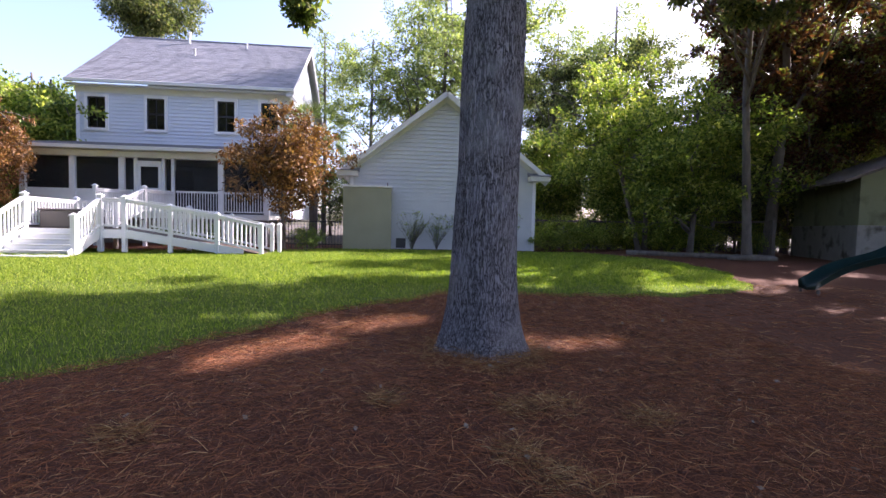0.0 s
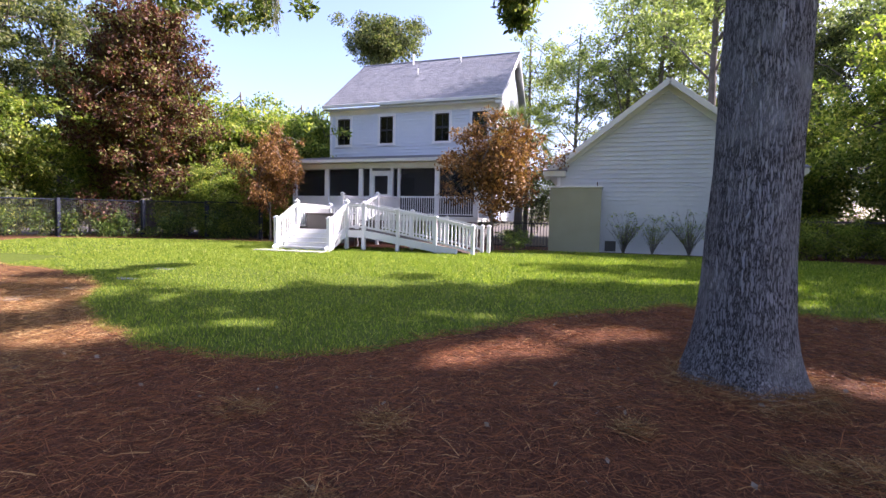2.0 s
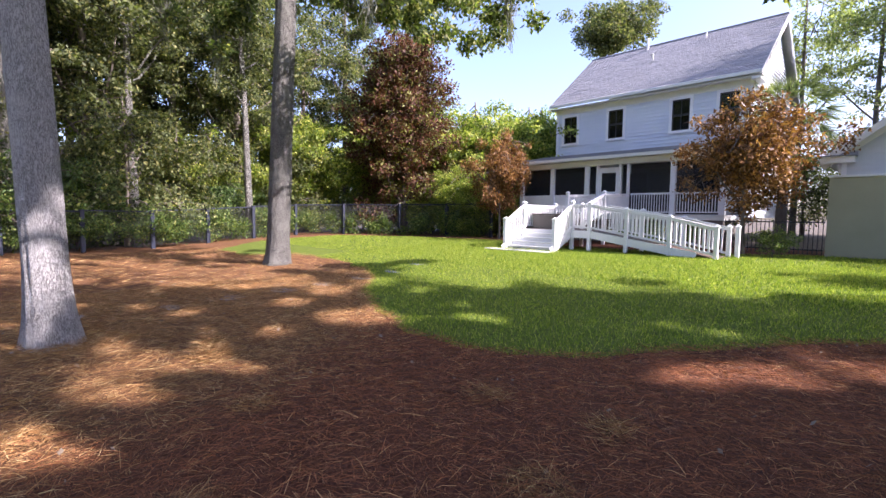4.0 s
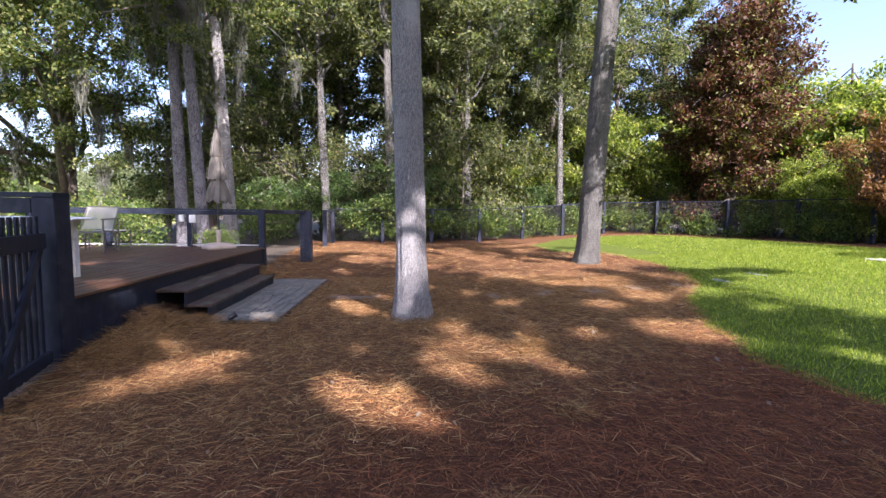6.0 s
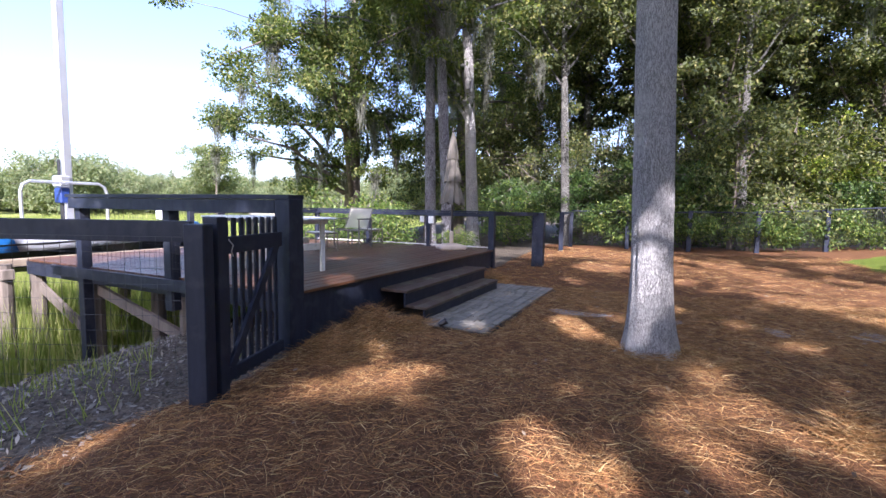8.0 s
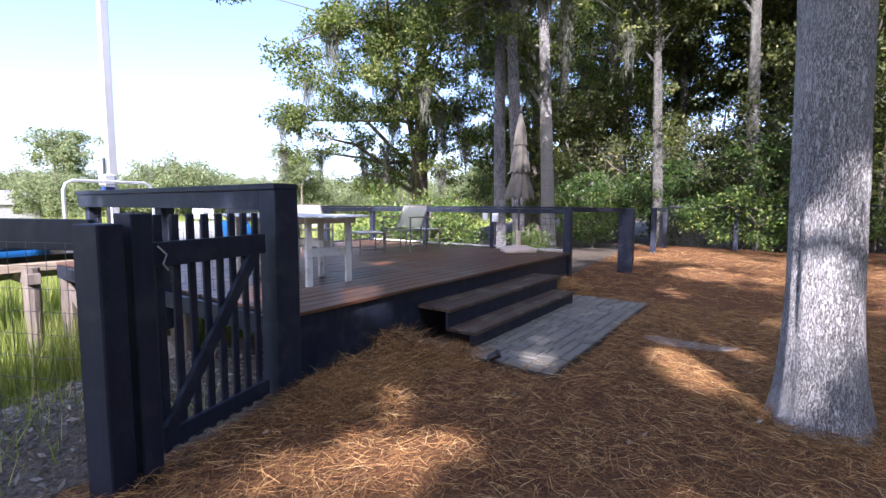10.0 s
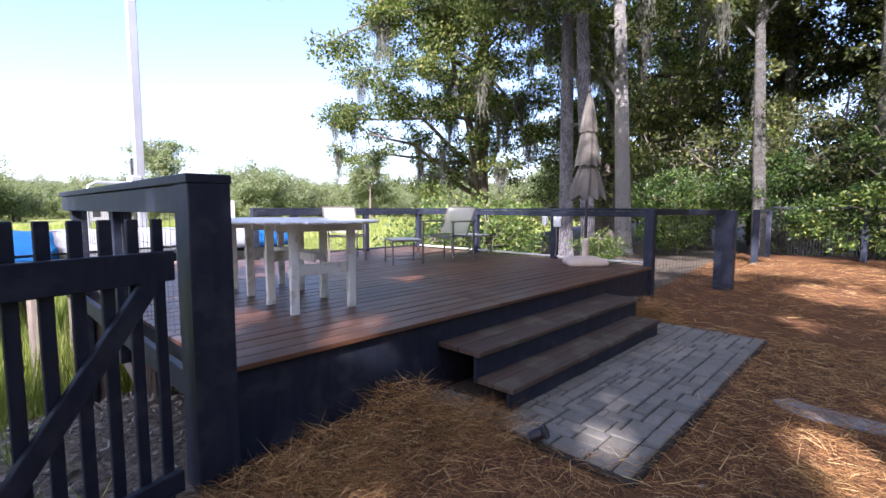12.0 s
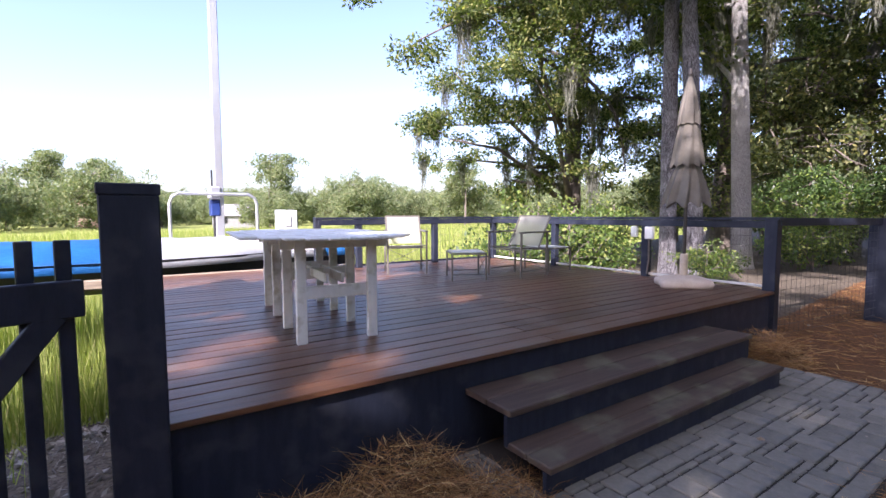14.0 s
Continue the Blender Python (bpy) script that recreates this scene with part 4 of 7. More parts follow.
spread(under_w, [(-23.2, -0.3), (-24.6, 2.0), (-25.0, 6.5), (-26.0, 9.0), (-27.0, 12.5), (-26.5, -3.0), (-24.0, -5.5), (-28.5, 3.5), (-29.5, 10.5), (-23.5, -9), (-30, -7),
                 (-22.8, 3.6), (-30.5, -12), (-28, 16), (-33, 2), (-34, -10)], 0.8, 1.15)
spread(bush_w, [(-21.5, 0.8), (-22.4, 2.6), (-23.0, 4.6), (-24.4, 6.4), (-25.2, 8.2), (-25.9, 10.0), (-26.5, 11.8), (-26.8, 13.4), (-27.0, 15.0), (-20.3, -4.4), (-17.2, -8.0), (-15.2, -8.9), (-21.8, -5.5),
                (-19.0, 20.6), (-21, 20.2), (-23.6, 19.3), (-26.0, 17.4), (-14.3, -8.4)], 0.75, 1.1)
spread(lime_w, [(-27.5, 23.0), (-27.0, 14.5), (-30.0, 5.5), (14.5, 27.0), (10.5, 30), (18.0, 30), (20, 22), (-23, 30), (-26, 24), (-24.5, 27.0), (12.5, 24.5)], 0.85, 1.2)
spread(magn, [(-22.6, 18.7), (-30.0, 23.0), (18.5, 21.5)], 1.08, 1.12, jitter=0.1)
stand(rusty, -3.9, 16.9, 30, 1.0)
rl = copy_at(rusty, -14.75, 18.3, 120, 1.0)
rl.scale = (0.8, 0.8, 1.05)
# dense trees with sunlit tops between the big magnolia and the house
for x, y, s in ((-19.4, 24.0, 1.05), (-22.0, 26.2, 1.1), (-17.6, 26.0, 1.12), (-24.6, 25.0, 1.0), (-20.0, 28.6, 1.2)):
    copy_at(lime_w, x, y, rw.uniform(0, 360), s, "dense rounded tree with sunlit yellow-green top")
copy_at(lime_w, -16.6, 19.6, 200, 0.5, "low bright green tree spreading beside the big magnolia")
copy_at(lime_w, -18.4, 19.2, 80, 0.55, "low bright green tree spreading beside the big magnolia")
stand(make_tree("round_crowned_tree", "tall tree whose round dark green crown rises behind the house roof", 20, 0.25, (0, 0, 17.3, 3.8, 3.8, 2.3), 26000, 0.22, "leaf_wood", "bark_dark", 61, bare=0.72, limbs=20, clump=1.0, flat=0.7), -18.9, 38.5)
spread(pine_w, [(26, 31), (-5.5, 40.0), (1.5, 37.0), (5.5, 27.5), (9.0, 38.0), (14.0, 41.0), (-2.0, 38.0), (17.0, 36), (22.0, 28.0), (29, 26.0), (4.0, 36), (27, 14), (31, 15)], 0.9, 1.15)
for x, y, s in ((22, 17.5, 1), (21.5, 12.5, .9), (25, 22, 1), (28, 27, 1.1), (-34, 26, .6), (-28, 30, .6), (24, 33, 1), (30, 18, 1), (14, 42, 1), (2, 46, 1.1), (33, 8, 1.0), (8, 48, 1)):
    copy_at(oak_w, x, y, rw.uniform(0, 360), s * 0.9)
# unseen trees added on the sun's side, only so their crowns shade the straw
for i, (x, y, lx, ly, rr, hh) in enumerate(((13.2, 6.8, -0.6, 0.3, 5.2, 10.5), (9.6, 0.4, -1.0, 2.6, 4.8, 10.4), (16.8, 10.6, -1.2, 0.8, 4.8, 10.8), (4.8, 0.6, -0.8, 2.8, 4.9, 10.6),
                                         (8.8, 4.6, -1.0, 3.6, 4.6, 10.6), (19.0, 4.2, 0, 0.8, 5.2, 10.5), (20.6, 10.0, 0, 0, 5.0, 10.5))):
    stand(make_tree("shade_oak", "oak added out of view, its high dark crown shading the straw", 14.5, 0.3, (lx, ly, hh, rr, rr, 1.6), 14000, 0.24, "leaf_wood", "bark_grey", 51 + i, bare=0.5,
                    lean=(lx * 0.6, ly * 0.6), limbs=13, clump=0.8, flat=0.6, r_top=0.14, place=(x, y), even=30000), x, y)
# the crown is shifted far off its trunk, added to shade the near lawn
over = make_tree("overhanging_oak", "tall oak by the shed, its crown set out over the lawn to shade it", 13, 0.16, (-5.4, -4.3, 10.4, 4.8, 2.4, 1.8), 24000, 0.19, "leaf_wood", "bark_dark", 57, bare=0.4, limbs=15, clump=0.66, flat=0.6, lean=(-1.0, -1.0), place=(12.6, 15.4))
stand(over, 12.6, 15.4)
for i in range(12):
    copy_at(under_w, -42 + i * 2.0 + rw.uniform(-.5, .5), 21.5 + rw.uniform(0, 3), rw.uniform(0, 360), rw.uniform(0.8, 1.1))
for x, y, s in ((-22.0, 24.5, 1.25), (-21.0, 29.5, 1.3), (-23.5, 21.5, 1.2)):
    copy_at(lime_w, x, y, rw.uniform(0, 360), s)
for x, y, s in ((-18.4, 18.6, 1.0), (-20.2, 20.6, 1.2), (-22.4, 19.8, 1.15), (-24.6, 18.4, 1.1), (-26.4, 16.6, 1.2), (-26.6, 14.6, 1.1), (-26.4, 12.4, 1.2), (-26.0, 10.2, 1.1), (-25.6, 8.4, 1.1), (-25.0, 6.2, 1.0), (-17.0, 18.9, 0.7)):
    copy_at(hedge_w, x, y, rw.uniform(0, 360), s * 0.85, "vine-covered leafy bush closing the far edge of the lawn")
for x, y, s in ((-27.5, 7.5, .8), (-28.2, 10.2, .8), (-28.0, 13.2, .7), (-24.0, 21.6, .8), (-21.0, 22.4, .8), (-28.5, 4.6, .8), (-27.2, 19.4, .9)):
    copy_at(lime_w, x, y, rw.uniform(0, 360), s)
airy = make_tree("curved_tree", "airy tree with curving trunk and yellow-green sunlit leaves", 9.5, 0.13, (-1.6, 0, 6.4, 3.0, 2.6, 2.6), 13000, 0.15, "leaf_lime", "bark_dark", 71, bare=0.34, limbs=16, clump=0.75, flat=0.5, lean=(-2.6, 0.4), r_top=0.06)
stand(airy, 11.4, 20.6)
copy_at(airy, 11.8, 20.9, 250, 0.92)
dark_m = make_tree("dark_magnolia", "large dark magnolia overhanging the shed", 13, 0.2, (0.5, -0.5, 8.2, 3.6, 3.6, 4.2), 13000, 0.20, "leaf_magnolia", "bark_dark", 52, bare=0.25, limbs=14, clump=0.62, flat=0.6)
stand(dark_m, 15.6, 18.0, 0, 1.18)
copy_at(dark_m, 20.5, 19.0, 80, 0.95)
copy_at(lime_w, 12.0, 17.8, 20, 0.95)
for i in range(44):
    x, y = -34 + i * 1.9 + rw.uniform(-1, 1), 37 + 6 * math.sin(i * 1.3) + rw.uniform(-1, 1)
    copy_at(under_w if i % 3 or x < 4 else oak_w, x, y, rw.uniform(0, 360), rw.uniform(0.9, 1.2))
for i in range(16):
    copy_at(under_w, 17 + rw.uniform(-1.5, 9), 20 + i * 0.9, rw.uniform(0, 360), rw.uniform(0.7, 1.1))
for x, y, s in ((-13.6, -7.0, .8), (-14.6, -7.6, .9), (-13.0, -8.2, .7), (-14.6, -4.6, .4)):
    copy_at(bush_w, x, y, rw.uniform(0, 360), s, "loose green shrub growing behind the deck railing")
# hedge and beds on the garage side
for x, y, s in ((6.5, 24, .8), (8.0, 24.5, .85), (9.5, 25, .8), (11, 24.8, .9), (12.6, 24.2, .9), (14.2, 23.4, 1.1), (15.8, 22, 1.3), (-17.6, 20.6, 1.1), (-16.2, 20.9, 1.0), (-19.2, 20.2, 1.2), (-21.0, 19.6, 1.2)):
    copy_at(hedge_w, x, y, rw.uniform(0, 360), s, "tall loose green bush closing the view beyond the lawn")
stand(hedge_w, 6.4, 19.2, 0, 0.55)
for x, y in ((7.4, 19.8), (8.8, 21.0), (10.2, 21.6), (11.6, 22.2), (13.0, 22.4), (13.6, 19.5), (12.2, 19.4), (15.6, 18.4)):
    copy_at(hedge_w, x, y, rw.uniform(0, 360), rw.uniform(0.55, 0.7))
def twig_shrub():
    """Bare stems fanning up from one foot, with a few small leaves at their ends."""
    t = thing("twiggy_shrub", "thin twiggy shrub planted against the garage wall", "shrub")
    rnd = random.Random(45)
    bm = bmesh.new()
    tips = []
    for _ in range(34):
        a, e = rnd.uniform(0, 2 * math.pi), rnd.uniform(0.08, 0.75)
        L = rnd.uniform(0.7, 1.45)
        p = [Vector((math.cos(a) * e * L * f ** 1.4, math.sin(a) * e * L * f ** 1.4, L * f)) + Vector((rnd.uniform(-.02, .02), rnd.uniform(-.02, .02), 0)) for f in (0, .35, .7, 1)]
        tube(bm, p, [.010, .008, .006, .003], 4)
        for k in (1, 2, 2, 3, 3):
            q = p[k] + Vector((rnd.uniform(-.12, .12), rnd.uniform(-.12, .12), rnd.uniform(.05, .16)))
            tube(bm, [p[k], q], [.004, .002], 3)
            tips.append(q[:])
    part("stems", bm, "bark_mid", t)
    rg = np.random.default_rng(46)
    pts, out = leaf_points(tips, [0.08] * len(tips), 620, rg, 1.0)
    finish("leaves", leaves("leaves", pts, out, 0.06, rg), "leaf_lime", t)
    return t


twig_w = twig_shrub()
stand(twig_w, 0.7, 18.75)
for x, y in ((1.7, 18.75), (2.9, 18.7), (4.5, 18.75)):
    copy_at(twig_w, x, y, rw.uniform(0, 360), rw.uniform(0.75, 1.05))
for x, y, s in ((-5.4, 16.4, .45), (-6.6, 16.7, .45), (-3.0, 16.3, .4), (-7.8, 16.9, .4)):
    copy_at(bush_w, x, y, rw.uniform(0, 360), s, "small green shrub in the bed by the porch")


def palm():
    t = thing("palm", "fan palm with a shaggy green head behind the small magnolia", "palm")
    bm = bmesh.new()
    trunk_mesh(bm, [(0, 0, -.1), (0.05, 0, 2), (0.1, 0, 4.2)], 0.17, 0.15, 10, 1.2, 0.1, 3)
    part("trunk", bm, "bark_dark", t)
    rg = np.random.default_rng(5)
    base, tip = [], []
    for i in range(46):
        a, e = rg.uniform(0, 2 * np.pi), rg.uniform(-0.6, 1.2)
        d = np.array([math.cos(a) * math.cos(e), math.sin(a) * math.cos(e), math.sin(e)])
        p = np.array([0.1, 0, 4.3]) + d * 0.9
        for k in range(44):
            q = d + rg.normal(0, 0.36, 3)
            q /= np.linalg.norm(q)
            base.append(p)
            tip.append(p + q * rg.uniform(0.5, 0.85) - np.array([0, 0, 0.25]))
    finish("crown", ribbons("crown", np.array(base), np.array(tip), 0.009, rg), "leaf_pale", t)
    return t


stand(palm(), -4.0, 23.2, 0, 1.25)

# across the marsh
far_spots = []
for i in range(96):
    a = radians(183 + i * 1.35 + rw.uniform(-.8, .8))
    d = rw.uniform(105, 135) + 25 * math.sin(i * 0.7)
    far_spots.append((-5 + math.cos(a) * d, -1 + math.sin(a) * d))
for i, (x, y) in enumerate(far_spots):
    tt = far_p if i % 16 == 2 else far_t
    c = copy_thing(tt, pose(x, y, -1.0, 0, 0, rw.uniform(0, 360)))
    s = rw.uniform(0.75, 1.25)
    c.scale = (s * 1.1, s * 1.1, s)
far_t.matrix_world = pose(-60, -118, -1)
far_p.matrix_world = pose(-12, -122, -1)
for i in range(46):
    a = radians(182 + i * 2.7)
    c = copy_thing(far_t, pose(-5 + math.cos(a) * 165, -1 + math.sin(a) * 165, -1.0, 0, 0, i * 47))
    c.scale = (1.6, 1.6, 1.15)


def far_house(x, y, w, d, h, turn, wall, label):
    t = thing("far_house", label, "house", pose(x, y, -0.8, 0, 0, turn))
    bm = bmesh.new()
    box(bm, -w / 2, w / 2, -d / 2, d / 2, 0, h)
    part("wall", bm, wall, t)
    bm = bmesh.new()
    vs = [bm.verts.new(p) for p in ((-w / 2 - .4, -d / 2 - .4, h), (w / 2 + .4, -d / 2 - .4, h), (w / 2 + .4, d / 2 + .4, h), (-w / 2 - .4, d / 2 + .4, h), (-w / 2 + 1.5, 0, h + d * .35), (w / 2 - 1.5, 0, h + d * .35))]
    for f in ((0, 1, 5, 4), (1, 2, 5), (2, 3, 4, 5), (3, 0, 4), (3, 2, 1, 0)):
        bm.faces.new([vs[k] for k in f])
    part("roof", bm, "far_roof", t)
    for k in range(int(w / 3)):
        wx = -w / 2 + 1.6 + k * 3
        for side in (-1, 1):
            bm = bmesh.new()
            box(bm, wx - .5, wx + .5, side * d / 2 - .04, side * d / 2 + .04, 0.9, 2.0)
            part("window", bm, "motor_black", t)


def bearing(t_deg, dist):
    return -5.2 + math.cos(radians(t_deg)) * dist, -0.9 + math.sin(radians(t_deg)) * dist


for ang, dist, w, d, h, turn, wall, label in ((-92.5, 118, 7, 8, 5.5, 12, "brick_far", "pale reddish brick house among trees across the marsh"),
                                              (-104.7, 92, 7, 6, 2.2, 170, "stone", "low pale blue house with a grey roof across the marsh")):
    x, y = bearing(ang, dist)
    far_house(x, y, w, d, h, turn, wall, label)

# ---- deck ----
DW, DD = 6.10, 5.05        # along the front, and deep


def dthing(name, label, cat, u=0, v=0, z=0, turn=0, group=""):
    return thing(name, label, cat, DECK @ pose(u, v, z, 0, 0, turn), group)


deck = dthing("deck", "weathered red-brown wooden deck with a dark painted skirt and broad steps", "deck")
bm = bmesh.new()
box(bm, 0, DW, 0.045, 0.085, -0.25, DECK_Z - 0.032, 0.003)
part("skirt", bm, "blue_black", deck, "dark blue-black painted skirt")
bm = bmesh.new()
box(bm, DW - 0.06, DW - 0.02, 0.085, DD, -0.25, DECK_Z - 0.032)
part("skirt", bm, "blue_black", deck, "dark blue-black painted skirt")
bm = bmesh.new()
box(bm, 0.02, 0.06, 0.085, DD + 0.55, DECK_Z - 0.24, DECK_Z - 0.032, 0.003)
part("edge_beam", bm, "blue_black", deck, "dark painted beam under the deck's open side")
bm = bmesh.new()
box(bm, 0.06, DW, DD + 0.5, DD + 0.55, DECK_Z - 0.24, DECK_Z - 0.032, 0.003)
part("edge_beam", bm, "blue_black", deck)
bm = bmesh.new()
for k in range(9):
    v = 0.6 + k * 0.56
    box(bm, 0.06, DW - 0.06, v, v + 0.04, DECK_Z - 0.20, DECK_Z - 0.034)
part("joist", bm, "raw_wood", deck)
for u, v in ((0.12, 1.9), (0.12, 3.9), (0.12, 5.5), (1.4, 5.5), (2.6, 5.5), (0.7, 3.4)):
    bm = bmesh.new()
    tube(bm, [(u, v, -1.4), (u, v, DECK_Z - 0.24)], 0.10, 10)
    part("timber_post", bm, "bark_dark", deck, "round timber pile")
bm = bmesh.new()
beam(bm, (0.12, 1.3, -0.35), (0.12, 3.9, 0.28), 0.06, 0.14)
beam(bm, (0.12, 3.95, -0.5), (0.12, 5.5, 0.2), 0.06, 0.14)
part("brace", bm, "bark_dark", deck, "slanting timber brace")


def post(parent, name, u, v, z0, z1, w=0.09, mat="blue_black", label=""):
    bm = bmesh.new()
    box(bm, u - w / 2, u + w / 2, v - w / 2, v + w / 2, z0, z1, 0.006)
    return part(name, bm, mat, parent, label)


RAIL = 1.44
fence_d = dthing("deck_railing", "dark blue-black painted wooden railing with wire mesh round the deck", "railing")
side = [(DW - 0.06, 0.06), (DW - 0.06, 1.63), (DW - 0.06, 3.35), (DW - 0.06, DD - 0.05)]
back = [(4.62, DD - 0.05), (3.1, DD - 0.05), (2.4, DD - 0.05)]
for i, (u, v) in enumerate(side + back):
    post(fence_d, "post", u, v, 0.0 if i < 4 else DECK_Z - 0.2, RAIL - 0.03, 0.10 if i else 0.13)


def rail_bar(parent, name, a, b, z, w, h, mat="blue_black"):
    bm = bmesh.new()
    beam(bm, (*a, z - h / 2), (*b, z - h / 2), w, h)
    return part(name, bm, mat, parent)


rail_bar(fence_d, "top_rail", (DW - 0.06, -0.02), (DW - 0.06, DD + 0.0), RAIL + 0.005, 0.12, 0.035)
rail_bar(fence_d, "top_rail", (DW - 0.12, DD - 0.05), (2.35, DD - 0.05), RAIL + 0.005, 0.12, 0.035)
rail_bar(fence_d, "upper_rail", (DW - 0.10, 0.1), (DW - 0.10, DD - 0.1), RAIL - 0.035, 0.035, 0.085)
rail_bar(fence_d, "upper_rail", (DW - 0.15, DD - 0.09), (2.4, DD - 0.09), RAIL - 0.035, 0.035, 0.085)
rail_bar(fence_d, "bottom_rail", (DW - 0.06, 0.1), (DW - 0.06, DD - 0.1), DECK_Z + 0.06, 0.03, 0.03, "rope")
rail_bar(fence_d, "bottom_rail", (DW - 0.12, DD - 0.05), (2.4, DD - 0.05), DECK_Z + 0.06, 0.03, 0.03, "blue_black")


def mesh_wire(parent, a, b, z0, z1, step=0.10, r=0.0018):
    """A welded wire mesh between two points of the plan."""
    a, b = Vector((*a, 0)), Vector((*b, 0))
    L = (b - a).length
    bm = bmesh.new()
    n = int(L / step)
    for i in range(n + 1):
        p = a.lerp(b, i / n)
        tube(bm, [(p.x, p.y, z0), (p.x, p.y, z1)], r, 3, False)
    m = int((z1 - z0) / step)
    for i in range(m + 1):
        z = z0 + (z1 - z0) * i / m
        tube(bm, [(a.x, a.y, z), (b.x, b.y, z)], r, 3, False)
    return part("wire_mesh", bm, "wire", parent, "thin welded wire mesh")


mesh_wire(fence_d, (DW - 0.06, 0.1), (DW - 0.06, DD - 0.1), DECK_Z + 0.06, RAIL - 0.1)
mesh_wire(fence_d, (DW - 0.12, DD - 0.05), (2.4, DD - 0.05), DECK_Z + 0.06, RAIL - 0.1)

# tall side railing on the marsh side
side_rail = dthing("side_railing", "tall blue-black painted railing with a broad cap along the deck's side", "railing")
post(side_rail, "corner_post", -0.06, 0.03, -0.15, 1.56, 0.20, label="stout blue-black corner post")
post(side_rail, "post", -0.03, 1.95, 0.2, 1.50, 0.13)
post(side_rail, "post", -0.03, 3.85, -1.2, 1.50, 0.13)
rail_bar(side_rail, "cap", (-0.06, -0.07), (-0.06, 4.0), 1.605, 0.21, 0.045)
rail_bar(side_rail, "upper_rail", (-0.13, 0.14), (-0.13, 3.95), 1.555, 0.04, 0.14)
rail_bar(side_rail, "lower_rail", (-0.13, 0.14), (-0.13, 4.5), 0.60, 0.04, 0.14)
mesh_wire(side_rail, (-0.04, 0.14), (-0.04, 3.9), 0.68, 1.42, 0.10)

# steps
st = deck
for i, (z, v0, v1, u0, u1) in enumerate(((0.40, -0.38, 0.045, 1.63, 4.55), (0.205, -0.67, -0.31, 1.64, 4.44))):
    for k in range(2):
        w = (v1 - v0) / 2
        bm = bmesh.new()
        box(bm, u0, u1, v0 + k * w + 0.003, v0 + (k + 1) * w - 0.003, z - 0.04, z, 0.006)
        part("tread", bm, "step_wood", st, "worn brown step board")
    bm = bmesh.new()
    box(bm, u0 + 0.0, u1 - 0.0, v0 + 0.03, v0 + 0.06, max(0.01, z - 0.22), z - 0.042, 0.003)
    part("riser", bm, "blue_black", st)
    for uu in (u1 - 0.045, (u0 + u1) / 2):
        bm = bmesh.new()
        box(bm, uu, uu + 0.04, v0 + 0.065, 0.04, -0.02, z - 0.042)
        part("stringer", bm, "blue_black", st)

# gate and marsh fence
gp = (-4.08, -2.94)
gq = dxy(-0.20, 0.03)
gdir = Vector((gq[0] - gp[0], gq[1] - gp[1], 0))
gang = math.degrees(math.atan2(gdir.y, gdir.x))
GATE = pose(gp[0], gp[1], -0.05, 0, 0, gang)
glen = gdir.length
gate = thing("picket_gate", "closed blue-black picket gate with a slanting brace beside the deck", "gate", GATE)
for k in range(8):
    x = 0.32 + k * (glen - 0.40) / 7
    bm = bmesh.new()
    vs = box(bm, x - 0.025, x + 0.025, -0.012, 0.012, 0.06, 1.47, 0.004)
    for v in bm.verts:
        if v.co.z > 1.3 and abs(v.co.x - x) > 0.015:
            v.co.z -= 0.03
    part("picket", bm, "blue_black", gate)
for z0, z1 in ((0.10, 0.21), (1.15, 1.29)):
    bm = bmesh.new()
    box(bm, 0.24, glen - 0.03, -0.052, -0.014, z0, z1, 0.005)
    part("gate_rail", bm, "blue_black", gate)
bm = bmesh.new()
beam(bm, (0.30, -0.033, 0.20), (glen - 0.12, -0.033, 1.17), 0.036, 0.085)
part("brace", bm, "blue_black", gate)
bm = bmesh.new()
box(bm, 0.115, 0.235, -0.075, 0.055, -0.3, 1.45, 0.006)
part("gate_post", bm, "blue_black", gate)
bm = bmesh.new()
tube(bm, [(0.27, -0.06, 1.27), (0.31, -0.075, 1.22), (0.29, -0.07, 1.17), (0.33, -0.06, 1.13)], 0.005, 6)
part("latch", bm, "alu", gate, "small bent metal latch")

FANG = 290.0
MF = pose(gp[0], gp[1], -0.05, 0, 0, FANG)
mf = thing("marsh_fence", "blue-black post and rail fence with wire mesh running to the marsh", "fence", MF)
for i in range(4):
    bm = bmesh.new()
    x = -i * 0.0 + i * 2.3
    gz = float(ground_z(*(MF @ Vector((x, 0, 0))).xy)) + 0.05
    box(bm, x - 0.075, x + 0.075, -0.075, 0.075, gz - 0.4, 1.40, 0.008)
    part("post", bm, "blue_black", mf)
for i in range(3):
    bm = bmesh.new()
    box(bm, i * 2.3 + 0.075, (i + 1) * 2.3 - 0.075, -0.06, -0.02, 1.26, 1.42, 0.005)
    part("rail", bm, "blue_black", mf)
mesh_wire(mf, (0.08, 0), (6.9, 0), 0.1, 1.3, 0.12)

